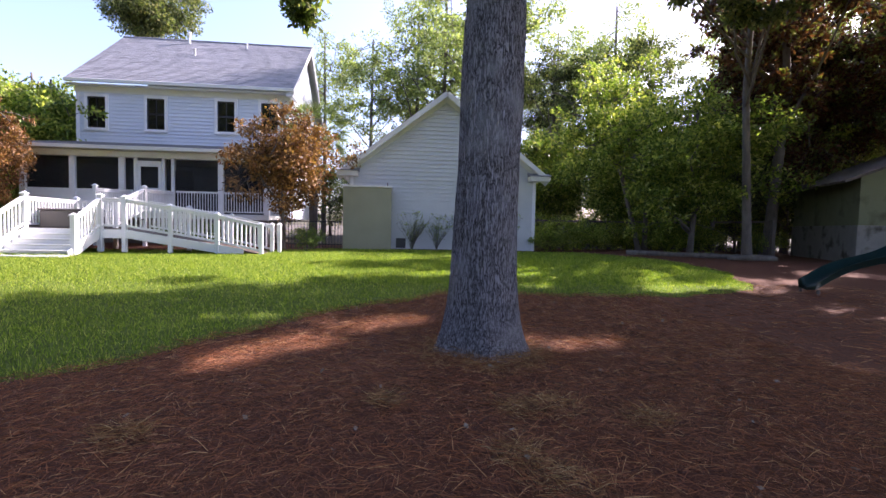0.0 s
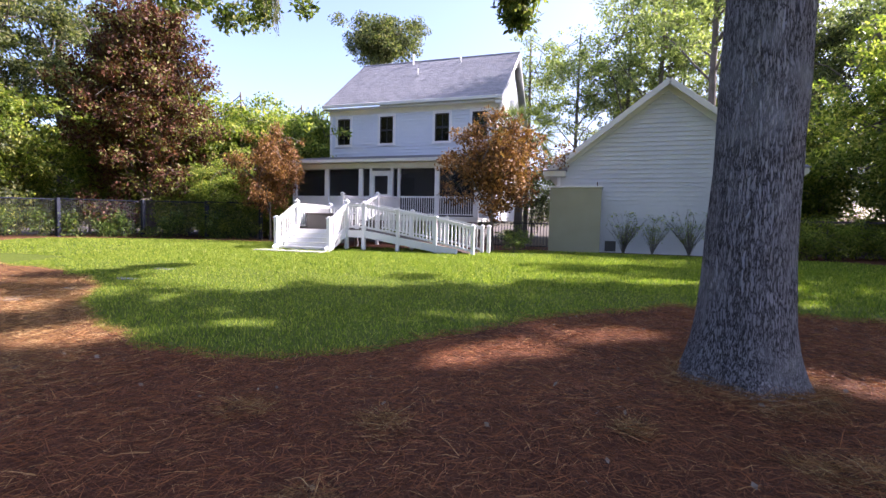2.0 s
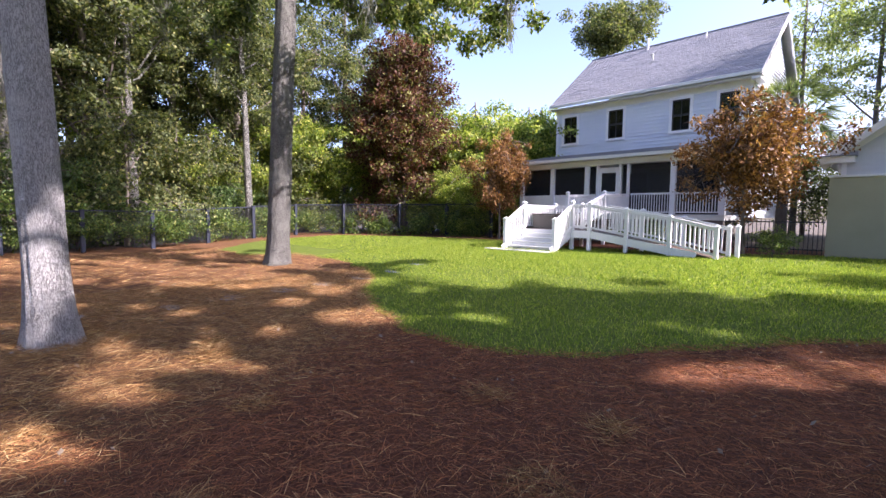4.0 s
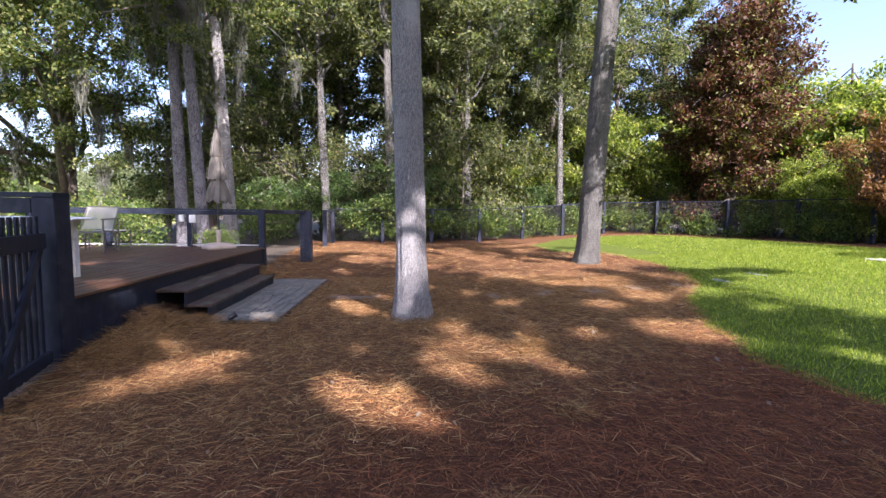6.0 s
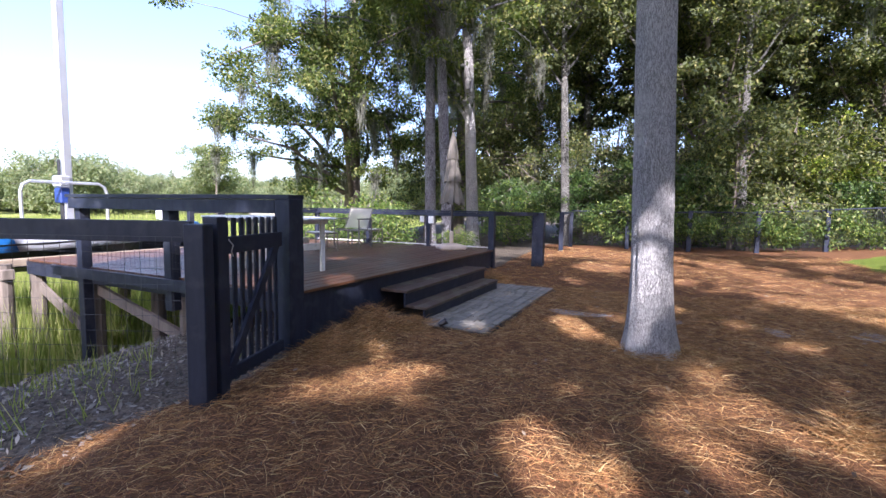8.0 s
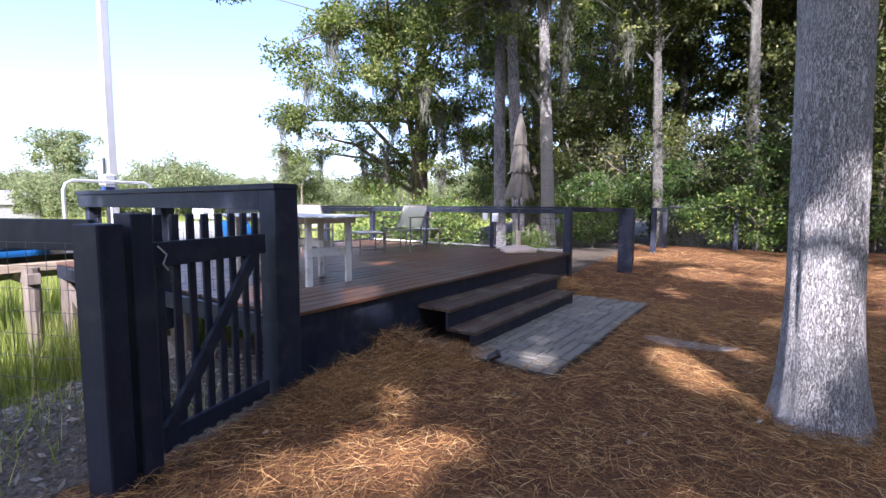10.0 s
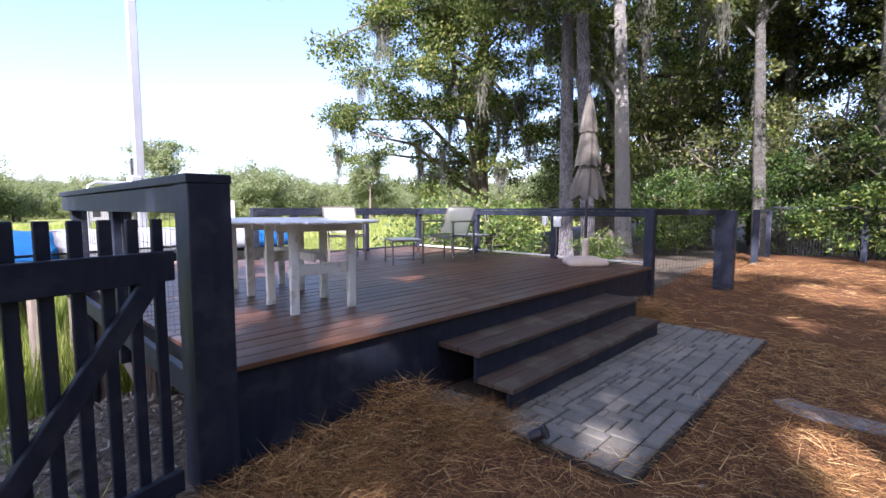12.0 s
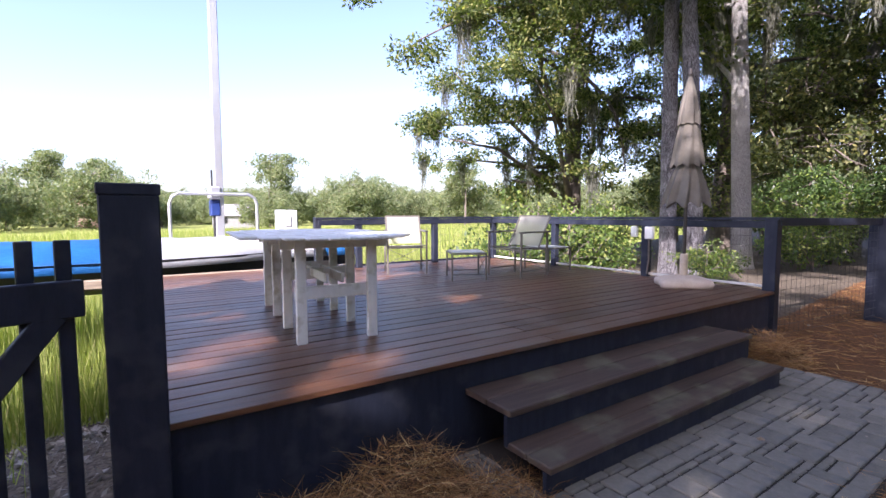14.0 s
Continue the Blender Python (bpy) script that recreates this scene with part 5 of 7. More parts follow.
# fence from the deck round the wood
yf = thing("yard_fence", "dark post and rail fence with wire along the wood", "fence")
FP = [(-11.45, -2.62), (-13.92, -2.06), (-18.8, -2.05), (-21.2, -1.95), (-21.3, 0.2), (-21.4, 2.4), (-22.2, 4.8), (-23.0, 7.2), (-23.7, 9.6), (-23.9, 12), (-22.9, 14.4), (-20.6, 16.6), (-18.0, 17.8), (-15.8, 18.9)]
for i, (x, y) in enumerate(FP):
    z = float(ground_z(x, y))
    if i == 0:
        continue
    bm = bmesh.new()
    w = 0.075 if i != 1 else 0.15
    box(bm, x - w, x + w, y - w, y + w, z - 0.2, z + (1.42 if i < 4 else 1.42 + 0.03 * i), 0.008)
    part("post", bm, "blue_black", yf, "broad dark gate post" if i == 1 else "")
for i, (a, b) in enumerate(zip(FP, FP[1:])):
    za, zb = float(ground_z(*a)), float(ground_z(*b))
    if i == 1:
        continue
    h = 1.38 if i < 3 else 1.38 + 0.03 * i
    bm = bmesh.new()
    beam(bm, (*a, za + h), (*b, zb + h), 0.04, 0.09 if i < 3 else 0.05)
    part("rail", bm, "blue_black", yf)
    mesh_wire(yf, a, b, (za + zb) / 2 + 0.08, (za + zb) / 2 + h - 0.05, 0.10 if i < 3 else 0.07, 0.002 if i < 3 else 0.004)
rg = np.random.default_rng(99)
cen, rad = [], []
for a, b in zip(FP[3:], FP[4:]):
    for k in range(9):
        f = rg.random()
        cen.append((a[0] + (b[0] - a[0]) * f - 0.15, a[1] + (b[1] - a[1]) * f, rg.uniform(0.25, 1.2) + 0.2))
        rad.append(rg.uniform(0.25, 0.55))
p, o = leaf_points(cen, rad, 24000, rg, 1.0)
vines = finish("fence_vines", leaves("fence_vines", p, o, 0.11, rg), "leaf_hedge")
tagged(vines, "green vines and creepers grown through the wire fence", "vine", kind="stuff")

# ---- paved landing ----
pav = dthing("paver_landing", "landing of grey cobble pavers below the deck steps", "paving", 0, 0, 0)
bm = bmesh.new()
box(bm, 1.42, 5.05, -1.58, 0.0, -0.08, 0.028, 0.01)
part("bed", bm, "joint", pav, "dark sandy joints")


def finish_pavers():
    """Cobbles of several sizes, single or stacked in pairs, laid in broad courses."""
    rp = random.Random(12)
    made = {}

    def lay(u, v, w, h):
        key = (round(w, 2), round(h, 2))
        if key not in made:
            bm = bmesh.new()
            box(bm, -w / 2 + 0.006, w / 2 - 0.006, -h / 2 + 0.006, h / 2 - 0.006, -0.03, 0.012, 0.007)
            me = bpy.data.meshes.new("paver")
            bm.to_mesh(me)
            bm.free()
            me.materials.append(M["paver"])
            made[key] = me
        ob = new("paver", made[key])
        ob.parent = pav
        ob.matrix_local = pose(u + w / 2, v + h / 2, 0.026 + rp.uniform(0, 0.007), rp.uniform(-.7, .7), rp.uniform(-.7, .7), rp.uniform(-1.5, 1.5))

    # random bond on a small grid: each free cell takes the first stone size that fits
    C, NU, NV = 0.0543, 66, 28
    free = {(i, j) for i in range(NU) for j in range(NV) if j < 18 or i < 4 or i > 55}
    for i in range(NU):
        for j in range(NV):
            if (i, j) not in free:
                continue
            sizes = [(3, 2), (2, 3), (3, 3), (4, 2), (2, 4), (3, 3), (4, 3), (3, 4)]
            rp.shuffle(sizes)
            for a, b in sizes + [(1, 3), (1, 2), (2, 1), (1, 1)]:
                cells = {(i + p, j + q) for p in range(a) for q in range(b)}
                if cells <= free:
                    free -= cells
                    lay(1.44 + i * C, -1.56 + j * C, a * C, b * C)
                    break



# stepping stones half buried in straw and lawn
rs = random.Random(5)
for i, (x, y, a) in enumerate(((-8.5, -0.5, 96), (-8.55, 0.6, -5), (-8.5, 1.8, 12), (-8.7, 2.9, 0), (-8.8, 4.0, 7), (-9.0, 5.0, -10), (-9.1, 6.1, 5), (-9.3, 7.2, 0), (-9.7, 8.4, 9))):
    s = thing("stepping_stone", "flat grey stepping stone half covered by straw" if y < 4.5 else "flat grey stepping stone sunk in the lawn", "stone", pose(x, y, float(ground_z(x, y)) - 0.034, 0, 0, a), "path of stepping stones")
    bm = bmesh.new()
    n = 11
    ring = [((0.46 if i == 0 else 0.34) * (1 + rs.uniform(-.12, .12)) * math.cos(k * 2 * math.pi / n), 0.24 * (1 + rs.uniform(-.12, .12)) * math.sin(k * 2 * math.pi / n)) for k in range(n)]
    lo, hi = [bm.verts.new((px, py, -0.05)) for px, py in ring], [bm.verts.new((px * 0.96, py * 0.96, 0.035)) for px, py in ring]
    bm.faces.new(hi)
    for k in range(n):
        bm.faces.new((lo[k], lo[(k + 1) % n], hi[(k + 1) % n], hi[k]))
    part("slab", bm, "stone", s)

# garden spotlight by the steps
x, y = dxy(1.40, -1.02)
sp = thing("garden_light", "small black garden spotlight on a stake by the pavers", "garden light", pose(x, y, float(ground_z(x, y)), 0, 0, 200))
bm = bmesh.new()
tube(bm, [(0, 0, -0.05), (0, 0, 0.09)], 0.009, 8)
part("stake", bm, "motor_black", sp)
bm = bmesh.new()
lathe(bm, [(0.02, -0.06), (0.032, -0.05), (0.036, 0.03), (0.045, 0.05), (0.045, 0.055), (0.03, 0.05)], 14)
bmesh.ops.transform(bm, matrix=pose(0.0, 0, 0.11, 60, 0, 0), verts=bm.verts)
part("lamp_head", bm, "motor_black", sp)

# ---- things on the deck ----
# slatted white table
def white_table(u, v, turn):
    t = dthing("patio_table", "weathered white-painted slatted wooden table with eight legs", "table", u, v, DECK_Z + 0.004, turn)
    L, W, H = 2.1, 1.24, 0.735
    n = 10
    w = W / n
    for k in range(n):
        y = -W / 2 + (k + 0.5) * w
        half = L / 2 * math.sqrt(max(0.2, 1 - (y / (W * 0.56)) ** 2)) + 0.03
        bm = bmesh.new()
        box(bm, -half, half, y - w / 2 + 0.003, y + w / 2 - 0.003, H - 0.022, H, 0.007)
        part("slat", bm, "old_white", t)
    for i, x in enumerate((-0.78, -0.26, 0.26, 0.78)):
        for y in (-0.25, 0.25):
            bm = bmesh.new()
            box(bm, x - 0.02, x + 0.02, y - 0.035, y + 0.035, 0, H - 0.024, 0.005)
            part("leg", bm, "old_white", t)
        bm = bmesh.new()
        z = 0.30 if i in (0, 3) else 0.37
        box(bm, x + 0.021, x + 0.045, -0.285, 0.285, z, z + 0.09, 0.004)
        part("stretcher", bm, "old_white", t)
        bm = bmesh.new()
        box(bm, x + 0.021, x + 0.045, -0.38, 0.38, H - 0.085, H - 0.024, 0.004)
        part("batten", bm, "old_white", t)
    for y in (-0.05, 0.06):
        bm = bmesh.new()
        box(bm, -0.74, 0.20, y - 0.012, y + 0.012, 0.40, 0.47, 0.004)
        part("rail", bm, "old_white", t)
    return t


def deck_uv(x, y):
    p = DINV @ Vector((x, y, 0))
    return p.x, p.y


white_table(1.20, 1.63, 84.4)


def sling_chair(u, v, turn, label):
    t = dthing("sling_chair", label, "chair", u, v, DECK_Z + 0.004, turn, "sling chairs on the deck")
    w, d, sh, ah, bh = 0.58, 0.60, 0.40, 0.62, 0.86
    for s in (-1, 1):
        x = s * w / 2
        bm = bmesh.new()
        box(bm, x - 0.013, x + 0.013, -d / 2 - 0.013, -d / 2 + 0.013, 0, ah, 0.003)
        part("leg", bm, "chair_metal", t)
        bm = bmesh.new()
        box(bm, x - 0.013, x + 0.013, d / 2 - 0.013, d / 2 + 0.013, 0, ah, 0.003)
        part("leg", bm, "chair_metal", t)
        bm = bmesh.new()
        box(bm, x - 0.025, x + 0.025, -d / 2 - 0.03, d / 2 + 0.05, ah + 0.001, ah + 0.024, 0.004)
        part("armrest", bm, "chair_metal", t)
        bm = bmesh.new()
        beam(bm, (x * 0.93, d / 2 - 0.18, sh), (x * 0.93, d / 2 + 0.10, bh), 0.022, 0.022)
        beam(bm, (x * 0.93, -d / 2 + 0.02, sh + 0.02), (x * 0.93, d / 2 - 0.16, sh - 0.01), 0.022, 0.022)
        part("side_frame", bm, "chair_metal", t)
        bm = bmesh.new()
        beam(bm, (x, -d / 2, 0.10), (x, d / 2, 0.10), 0.014, 0.014)
        part("stretcher", bm, "chair_metal", t)
    bm = bmesh.new()
    beam(bm, (-w / 2, d / 2 - 0.03, 0.08), (w / 2, d / 2 - 0.03, 0.36), 0.008, 0.008, 0)
    beam(bm, (w / 2, d / 2 - 0.045, 0.08), (-w / 2, d / 2 - 0.045, 0.36), 0.008, 0.008, 0)
    beam(bm, (-w / 2, d / 2, 0.37), (w / 2, d / 2, 0.37), 0.016, 0.016, 0)
    beam(bm, (-w / 2, -d / 2, 0.39), (w / 2, -d / 2, 0.39), 0.016, 0.016, 0)
    beam(bm, (-w / 2 * .93, d / 2 + 0.10, bh), (w / 2 * .93, d / 2 + 0.10, bh), 0.02, 0.02, 0)
    part("cross_bars", bm, "chair_metal", t)
    for nm, pts, mat in (("seat", [(-d / 2 + 0.02, sh + 0.02), (-0.05, sh - 0.02), (d / 2 - 0.16, sh)], "sling"), ("backrest", [(d / 2 - 0.17, sh + 0.03), (d / 2 - 0.02, 0.63), (d / 2 + 0.10, bh - 0.005)], "sling_screen")):
        bm = bmesh.new()
        x = w / 2 * 0.9
        rows = [[bm.verts.new((sx * x, y, z)) for sx in (-1, 1)] for y, z in pts]
        for a, b in zip(rows, rows[1:]):
            bm.faces.new((a[0], a[1], b[1], b[0]))
        bmesh.ops.solidify(bm, geom=bm.faces[:], thickness=0.004)
        part(nm, bm, mat, t)
    return t


def foot_stool(u, v, turn, label):
    t = dthing("foot_stool", label, "stool", u, v, DECK_Z + 0.004, turn, "sling stools on the deck")
    w, d, h = 0.54, 0.46, 0.37
    for x in (-w / 2, w / 2):
        for y in (-d / 2, d / 2):
            bm = bmesh.new()
            box(bm, x - 0.012, x + 0.012, y - 0.012, y + 0.012, 0, h, 0.003)
            part("leg", bm, "chair_metal", t)
    bm = bmesh.new()
    for s in (-1, 1):
        beam(bm, (s * w / 2, -d / 2, 0.08), (s * w / 2, d / 2, 0.08), 0.012, 0.012)
        beam(bm, (-w / 2, s * d / 2, h - .012), (w / 2, s * d / 2, h - .012), 0.022, 0.022)
        beam(bm, (s * w / 2, -d / 2, h - .012), (s * w / 2, d / 2, h - .012), 0.022, 0.022)
    beam(bm, (-w / 2, -d / 2, 0.08), (w / 2, -d / 2, h - .03), 0.007, 0.007, 0)
    beam(bm, (w / 2, -d / 2 - .008, 0.08), (-w / 2, -d / 2 - .008, h - .03), 0.007, 0.007, 0)
    part("frame", bm, "chair_metal", t)
    bm = bmesh.new()
    box(bm, -w / 2 + 0.02, w / 2 - 0.02, -d / 2 + 0.01, d / 2 - 0.01, h, h + 0.008, 0.003)
    part("seat", bm, "sling", t)
    return t


def at_world(fn, x, y, world_turn, label):
    u, v = deck_uv(x, y)
    return fn(u, v, world_turn - 175.1, label)


at_world(sling_chair, -9.2, -6.85, 152, "sling chair with a pale mesh back, its back to the marsh")
at_world(sling_chair, -10.22, -5.45, 94, "sling chair with a pale mesh back seen from its side")
at_world(foot_stool, -9.45, -5.72, 238, "low sling stool with crossed wires under its seat")
at_world(foot_stool, -11.1, -5.62, 262, "low sling stool beside the railing")

# closed umbrella
u, v = deck_uv(-11.0, -3.46)
um = dthing("patio_umbrella", "closed taupe patio umbrella tied twice, on a pale stone base", "umbrella", u, v, DECK_Z + 0.004)
bm = bmesh.new()
n = 24
prof = [(0.33, 0.0), (0.35, 0.04), (0.33, 0.085), (0.22, 0.115), (0.07, 0.135)]
rings = []
for r, z in prof:
    rings.append([bm.verts.new((r * math.cos(k * 2 * math.pi / n) * (1 + 0.16 * math.cos(k * 8 * math.pi / n)), r * 0.9 * math.sin(k * 2 * math.pi / n) * (1 + 0.16 * math.cos(k * 8 * math.pi / n)), z)) for k in range(n)])
for a, b in zip(rings, rings[1:]):
    for k in range(n):
        bm.faces.new((a[k], a[(k + 1) % n], b[(k + 1) % n], b[k]))
bm.faces.new(rings[0][::-1])
bm.faces.new(rings[-1])
part("base", bm, "stone_base", um, "pale shell-shaped stone base", smooth_faces=True)
bm = bmesh.new()
lathe(bm, [(0.045, 0.12), (0.045, 0.38), (0.032, 0.40)], 14)
part("collar", bm, "stone_base", um)
bm = bmesh.new()
tube(bm, [(0, 0, 0.30), (0, 0, 2.52)], 0.022, 12)
part("pole", bm, "pole_dark", um)
bm = bmesh.new()
n = 96
ru = random.Random(8)
for tier, (prof, drop, deep) in enumerate((([(2.511, 0.018), (2.42, 0.045), (2.27, 0.080), (2.08, 0.112), (1.955, 0.128)], 0.025, 0.22),
                                           ([(2.03, 0.070), (1.97, 0.088), (1.88, 0.115), (1.72, 0.145), (1.56, 0.168), (1.475, 0.182)], 0.04, 0.30),
                                           ([(1.55, 0.085), (1.49, 0.105), (1.38, 0.150), (1.24, 0.195), (1.11, 0.232), (1.03, 0.255)], 0.07, 0.34))):
    folds = [ru.uniform(0.55, 1.0) for _ in range(9)]
    shift = [ru.uniform(-0.12, 0.12) for _ in range(9)]
    rings = []
    for j, (z, r) in enumerate(prof):
        f = j / (len(prof) - 1)
        ring = []
        for k in range(n):
            g = k * 9 / n
            i = int(g) % 9
            w = (g - int(g) + shift[i] * math.sin((g - int(g)) * math.pi)) * 2 - 1
            ridge = 1 - abs(w) ** 0.75
            rr = r * (1 + deep * min(1, 0.25 + f) * folds[i] * (ridge - 0.55))
            a_ = k * 2 * math.pi / n + 0.35 * (1 - f) + tier * 0.5 + 0.10 * ridge
            ring.append(bm.verts.new((rr * math.cos(a_), rr * math.sin(a_), z - (drop * (0.4 + folds[i]) * ridge if j == len(prof) - 1 else 0))))
        rings.append(ring)
    for a, b in zip(rings, rings[1:]):
        for k in range(n):
            bm.faces.new((a[k], b[k], b[(k + 1) % n], a[(k + 1) % n]))
    bm.faces.new(rings[0])
part("canopy", bm, "umbrella", um, "folded taupe cloth hanging loose in three tiers", smooth_faces=True)
for z, r in ((1.990, 0.098), (1.505, 0.118)):
    bm = bmesh.new()
    lathe(bm, [(r, z - 0.012), (r + 0.008, z), (r, z + 0.012)], 24)
    part("strap", bm, "pole_dark", um)
bm = bmesh.new()
lathe(bm, [(0.012, 2.50), (0.03, 2.53), (0.025, 2.57), (0.008, 2.61)], 12)
part("finial", bm, "pole_dark", um)

# outlet boxes on a rail post
bx = dthing("outlet_box", "two grey weatherproof outlet boxes fixed to a railing post", "outlet box", DW - 0.115, 1.66, 1.14)
bm = bmesh.new()
box(bm, -0.05, 0.0, -0.19, -0.06, 0, 0.17, 0.01)
part("cover", bm, "old_white", bx)
bm = bmesh.new()
box(bm, -0.05, 0.0, 0.06, 0.16, 0.02, 0.17, 0.01)
part("cover", bm, "old_white", bx)
bm = bmesh.new()
tube(bm, [(0, -0.1, 0.0), (0.01, -0.1, -0.3), (0, -0.08, -0.5)], 0.012, 8)
part("conduit", bm, "box_grey", bx)

# white control box at the end of the back rail
cb = dthing("control_box", "white electrical control box on the end of the back rail", "electrical box", 1.93, DD - 0.02, 1.20)
bm = bmesh.new()
box(bm, -0.15, 0.15, -0.08, 0.08, 0, 0.36, 0.015)
part("case", bm, "siding", cb)
bm = bmesh.new()
box(bm, -0.045, 0.045, -0.095, -0.081, 0.12, 0.28, 0.004)
part("cover", bm, "trim", cb)
bm = bmesh.new()
box(bm, -0.05, 0.05, -0.05, 0.05, -0.65, 0.0, 0.006)
part("post", bm, "blue_black", cb)

# ---- boat on its lift ----
BO = DECK @ pose(1.0, 6.75, 0, 0, 0, 0)
boat = thing("boat", "moored boat under a silver and blue tarpaulin", "boat", BO)
bm = bmesh.new()
sec = []
for i in range(13):
    f = i / 12
    x = -4.0 + 6.6 * f
    hw = 1.05 * math.sin(math.pi * min(1, 0.15 + f * 1.05) ** 0.8) ** 0.5 if i < 12 else 0.15
    sec.append([bm.verts.new((x, s * hw * w, z)) for s, w, z in ((-1, .2, 0.28), (-1, .75, 0.42), (-1, 1, 0.82), (1, 1, 0.82), (1, .75, 0.42), (1, .2, 0.28))])
for a, b in zip(sec, sec[1:]):
    for k in range(6):
        bm.faces.new((a[k], b[k], b[(k + 1) % 6], a[(k + 1) % 6]))
bm.faces.new(sec[0])
bm.faces.new(sec[-1][::-1])
part("hull", bm, "motor_black", boat, "dark hull")
for nm, x0, x1, mat, lab in (("tarp", -4.1, -1.0, "tarp_blue", "bright blue tarpaulin end"), ("tarp", -1.02, 2.05, "tarp_silver", "silver-grey tarpaulin"), ("tarp", 2.03, 2.75, "tarp_blue", "bright blue tarpaulin end")):
    bm = bmesh.new()
    rows = []
    for i in range(15):
        x = x0 + (x1 - x0) * i / 14
        f = (x + 4.0) / 6.6
        hw = 1.12 * max(0.1, math.sin(math.pi * min(1, max(0, 0.15 + f * 1.05)) ** 0.8)) ** 0.5
        hw = max(hw, 0.25)
        rows.append([bm.verts.new((x, -hw + 2 * hw * k / 12, 0.72 + 0.38 * math.sin(math.pi * k / 12) ** 0.7 + 0.02 * math.sin(x * 7 + k * 2) if 0 < k < 12 else 0.70)) for k in range(13)])
    for a, b in zip(rows, rows[1:]):
        for k in range(12):
            bm.faces.new((a[k], b[k], b[k + 1], a[k + 1]))
    bmesh.ops.solidify(bm, geom=bm.faces[:], thickness=0.01)
    part(nm, bm, mat, boat, lab, smooth_faces=True)
bm = bmesh.new()
tube(bm, [(-0.5, 0.1, 0.85), (-0.5, 0.1, 1.68), (-0.46, 0.1, 1.80), (-0.36, 0.1, 1.86), (0.76, 0.1, 1.86), (0.86, 0.1, 1.80), (0.9, 0.1, 1.68), (0.9, 0.1, 0.85)], 0.028, 12)
part("windshield_frame", bm, "alu", boat, "bent aluminium frame")
lift = thing("boat_lift", "timber cradle and tall aluminium mast beside the deck", "boat lift", BO)
bm = bmesh.new()
box(bm, -1.7, 2.2, -1.15, -1.0, 0.48, 0.60, 0.01)
part("beam", bm, "raw_wood", lift)
bm = bmesh.new()
box(bm, -1.6, 2.1, 0.6, 0.75, 0.48, 0.60, 0.01)
part("beam", bm, "raw_wood", lift)
for x in (-1.3, 1.4):
    bm = bmesh.new()
    box(bm, x - 0.08, x + 0.08, -1.4, 1.4, 0.32, 0.475, 0.01)
    part("cross_beam", bm, "bark_dark", lift)
for x, y in ((-1.3, -1.25), (-1.3, 1.25), (1.4, 1.25), (1.4, -1.25)):
    bm = bmesh.new()
    tube(bm, [(x, y, -1.5), (x, y, 0.55)], 0.10, 10)
    part("timber_post", bm, "bark_dark", lift)
bm = bmesh.new()
box(bm, 0.22, 0.36, 0.2, 0.34, 0.6, 9.0, 0.01)
part("mast", bm, "alu", lift, "tall square aluminium mast")
motor = thing("outboard_motor", "small outboard motor with blue cowl, raised at the boat", "outboard motor", BO @ pose(0.22, 0.3, 1.45))
bm = bmesh.new()
box(bm, -0.10, 0.10, -0.14, 0.14, 0.32, 0.55, 0.03)
part("cowl", bm, "alu", motor)
bm = bmesh.new()
box(bm, -0.08, 0.08, -0.12, 0.12, 0.02, 0.315, 0.02)
part("body", bm, "motor_blue", motor)
bm = bmesh.new()
box(bm, -0.03, 0.03, -0.05, 0.05, -0.75, 0.02, 0.01)
part("shaft", bm, "motor_black", motor)
bm = bmesh.new()
box(bm, -0.05, -0.02, -0.03, 0.03, 0.55, 0.85, 0.008)
part("handle", bm, "motor_black", motor)

# ---- house ----
GH = 0.36                   # ground beside the house
house = thing("house", "two-storey pale blue-grey sided house with a grey shingle roof", "house", (0, 0, 0))
HX0, HX1, HY0, HY1 = -15.0, -5.35, 23.8, 32.5
HTOP = 7.62


def spans(x0, x1, holes):
    out, x = [], x0
    for a, b in sorted(holes):
        if a > x:
            out.append((x, a))
        x = max(x, b)
    if x < x1:
        out.append((x, x1))
    return out


def clap_wall(parent, name, x0, x1, z0, z1, holes, m, mat, label="", step=0.17, slope=None):
    """Lapped boards facing local -y, with openings; slope(z) narrows the courses for a gable."""
    z = z0
    while z < z1 - 0.01:
        h = min(step, z1 - z)
        a, b = (x0, x1) if slope is None else slope(z, z + h)
        hs = [(p, q) for p, q, lo, hi in holes if lo < z + h - 0.02 and hi > z + 0.02]
        for p, q in spans(a, b, hs):
            if q - p < 0.02:
                continue
            bm = bmesh.new()
            vs = [bm.verts.new(v) for v in ((p, -0.040, z), (q, -0.040, z), (q, -0.004, z + h), (p, -0.004, z + h), (p, 0.12, z), (q, 0.12, z), (q, 0.12, z + h), (p, 0.12, z + h))]
            for f in ((0, 1, 2, 3), (5, 4, 7, 6), (0, 4, 5, 1), (3, 2, 6, 7), (0, 3, 7, 4), (1, 5, 6, 2)):
                bm.faces.new([vs[k] for k in f])
            bm.transform(m)
            part("siding_board", bm, mat, parent)
        z += step


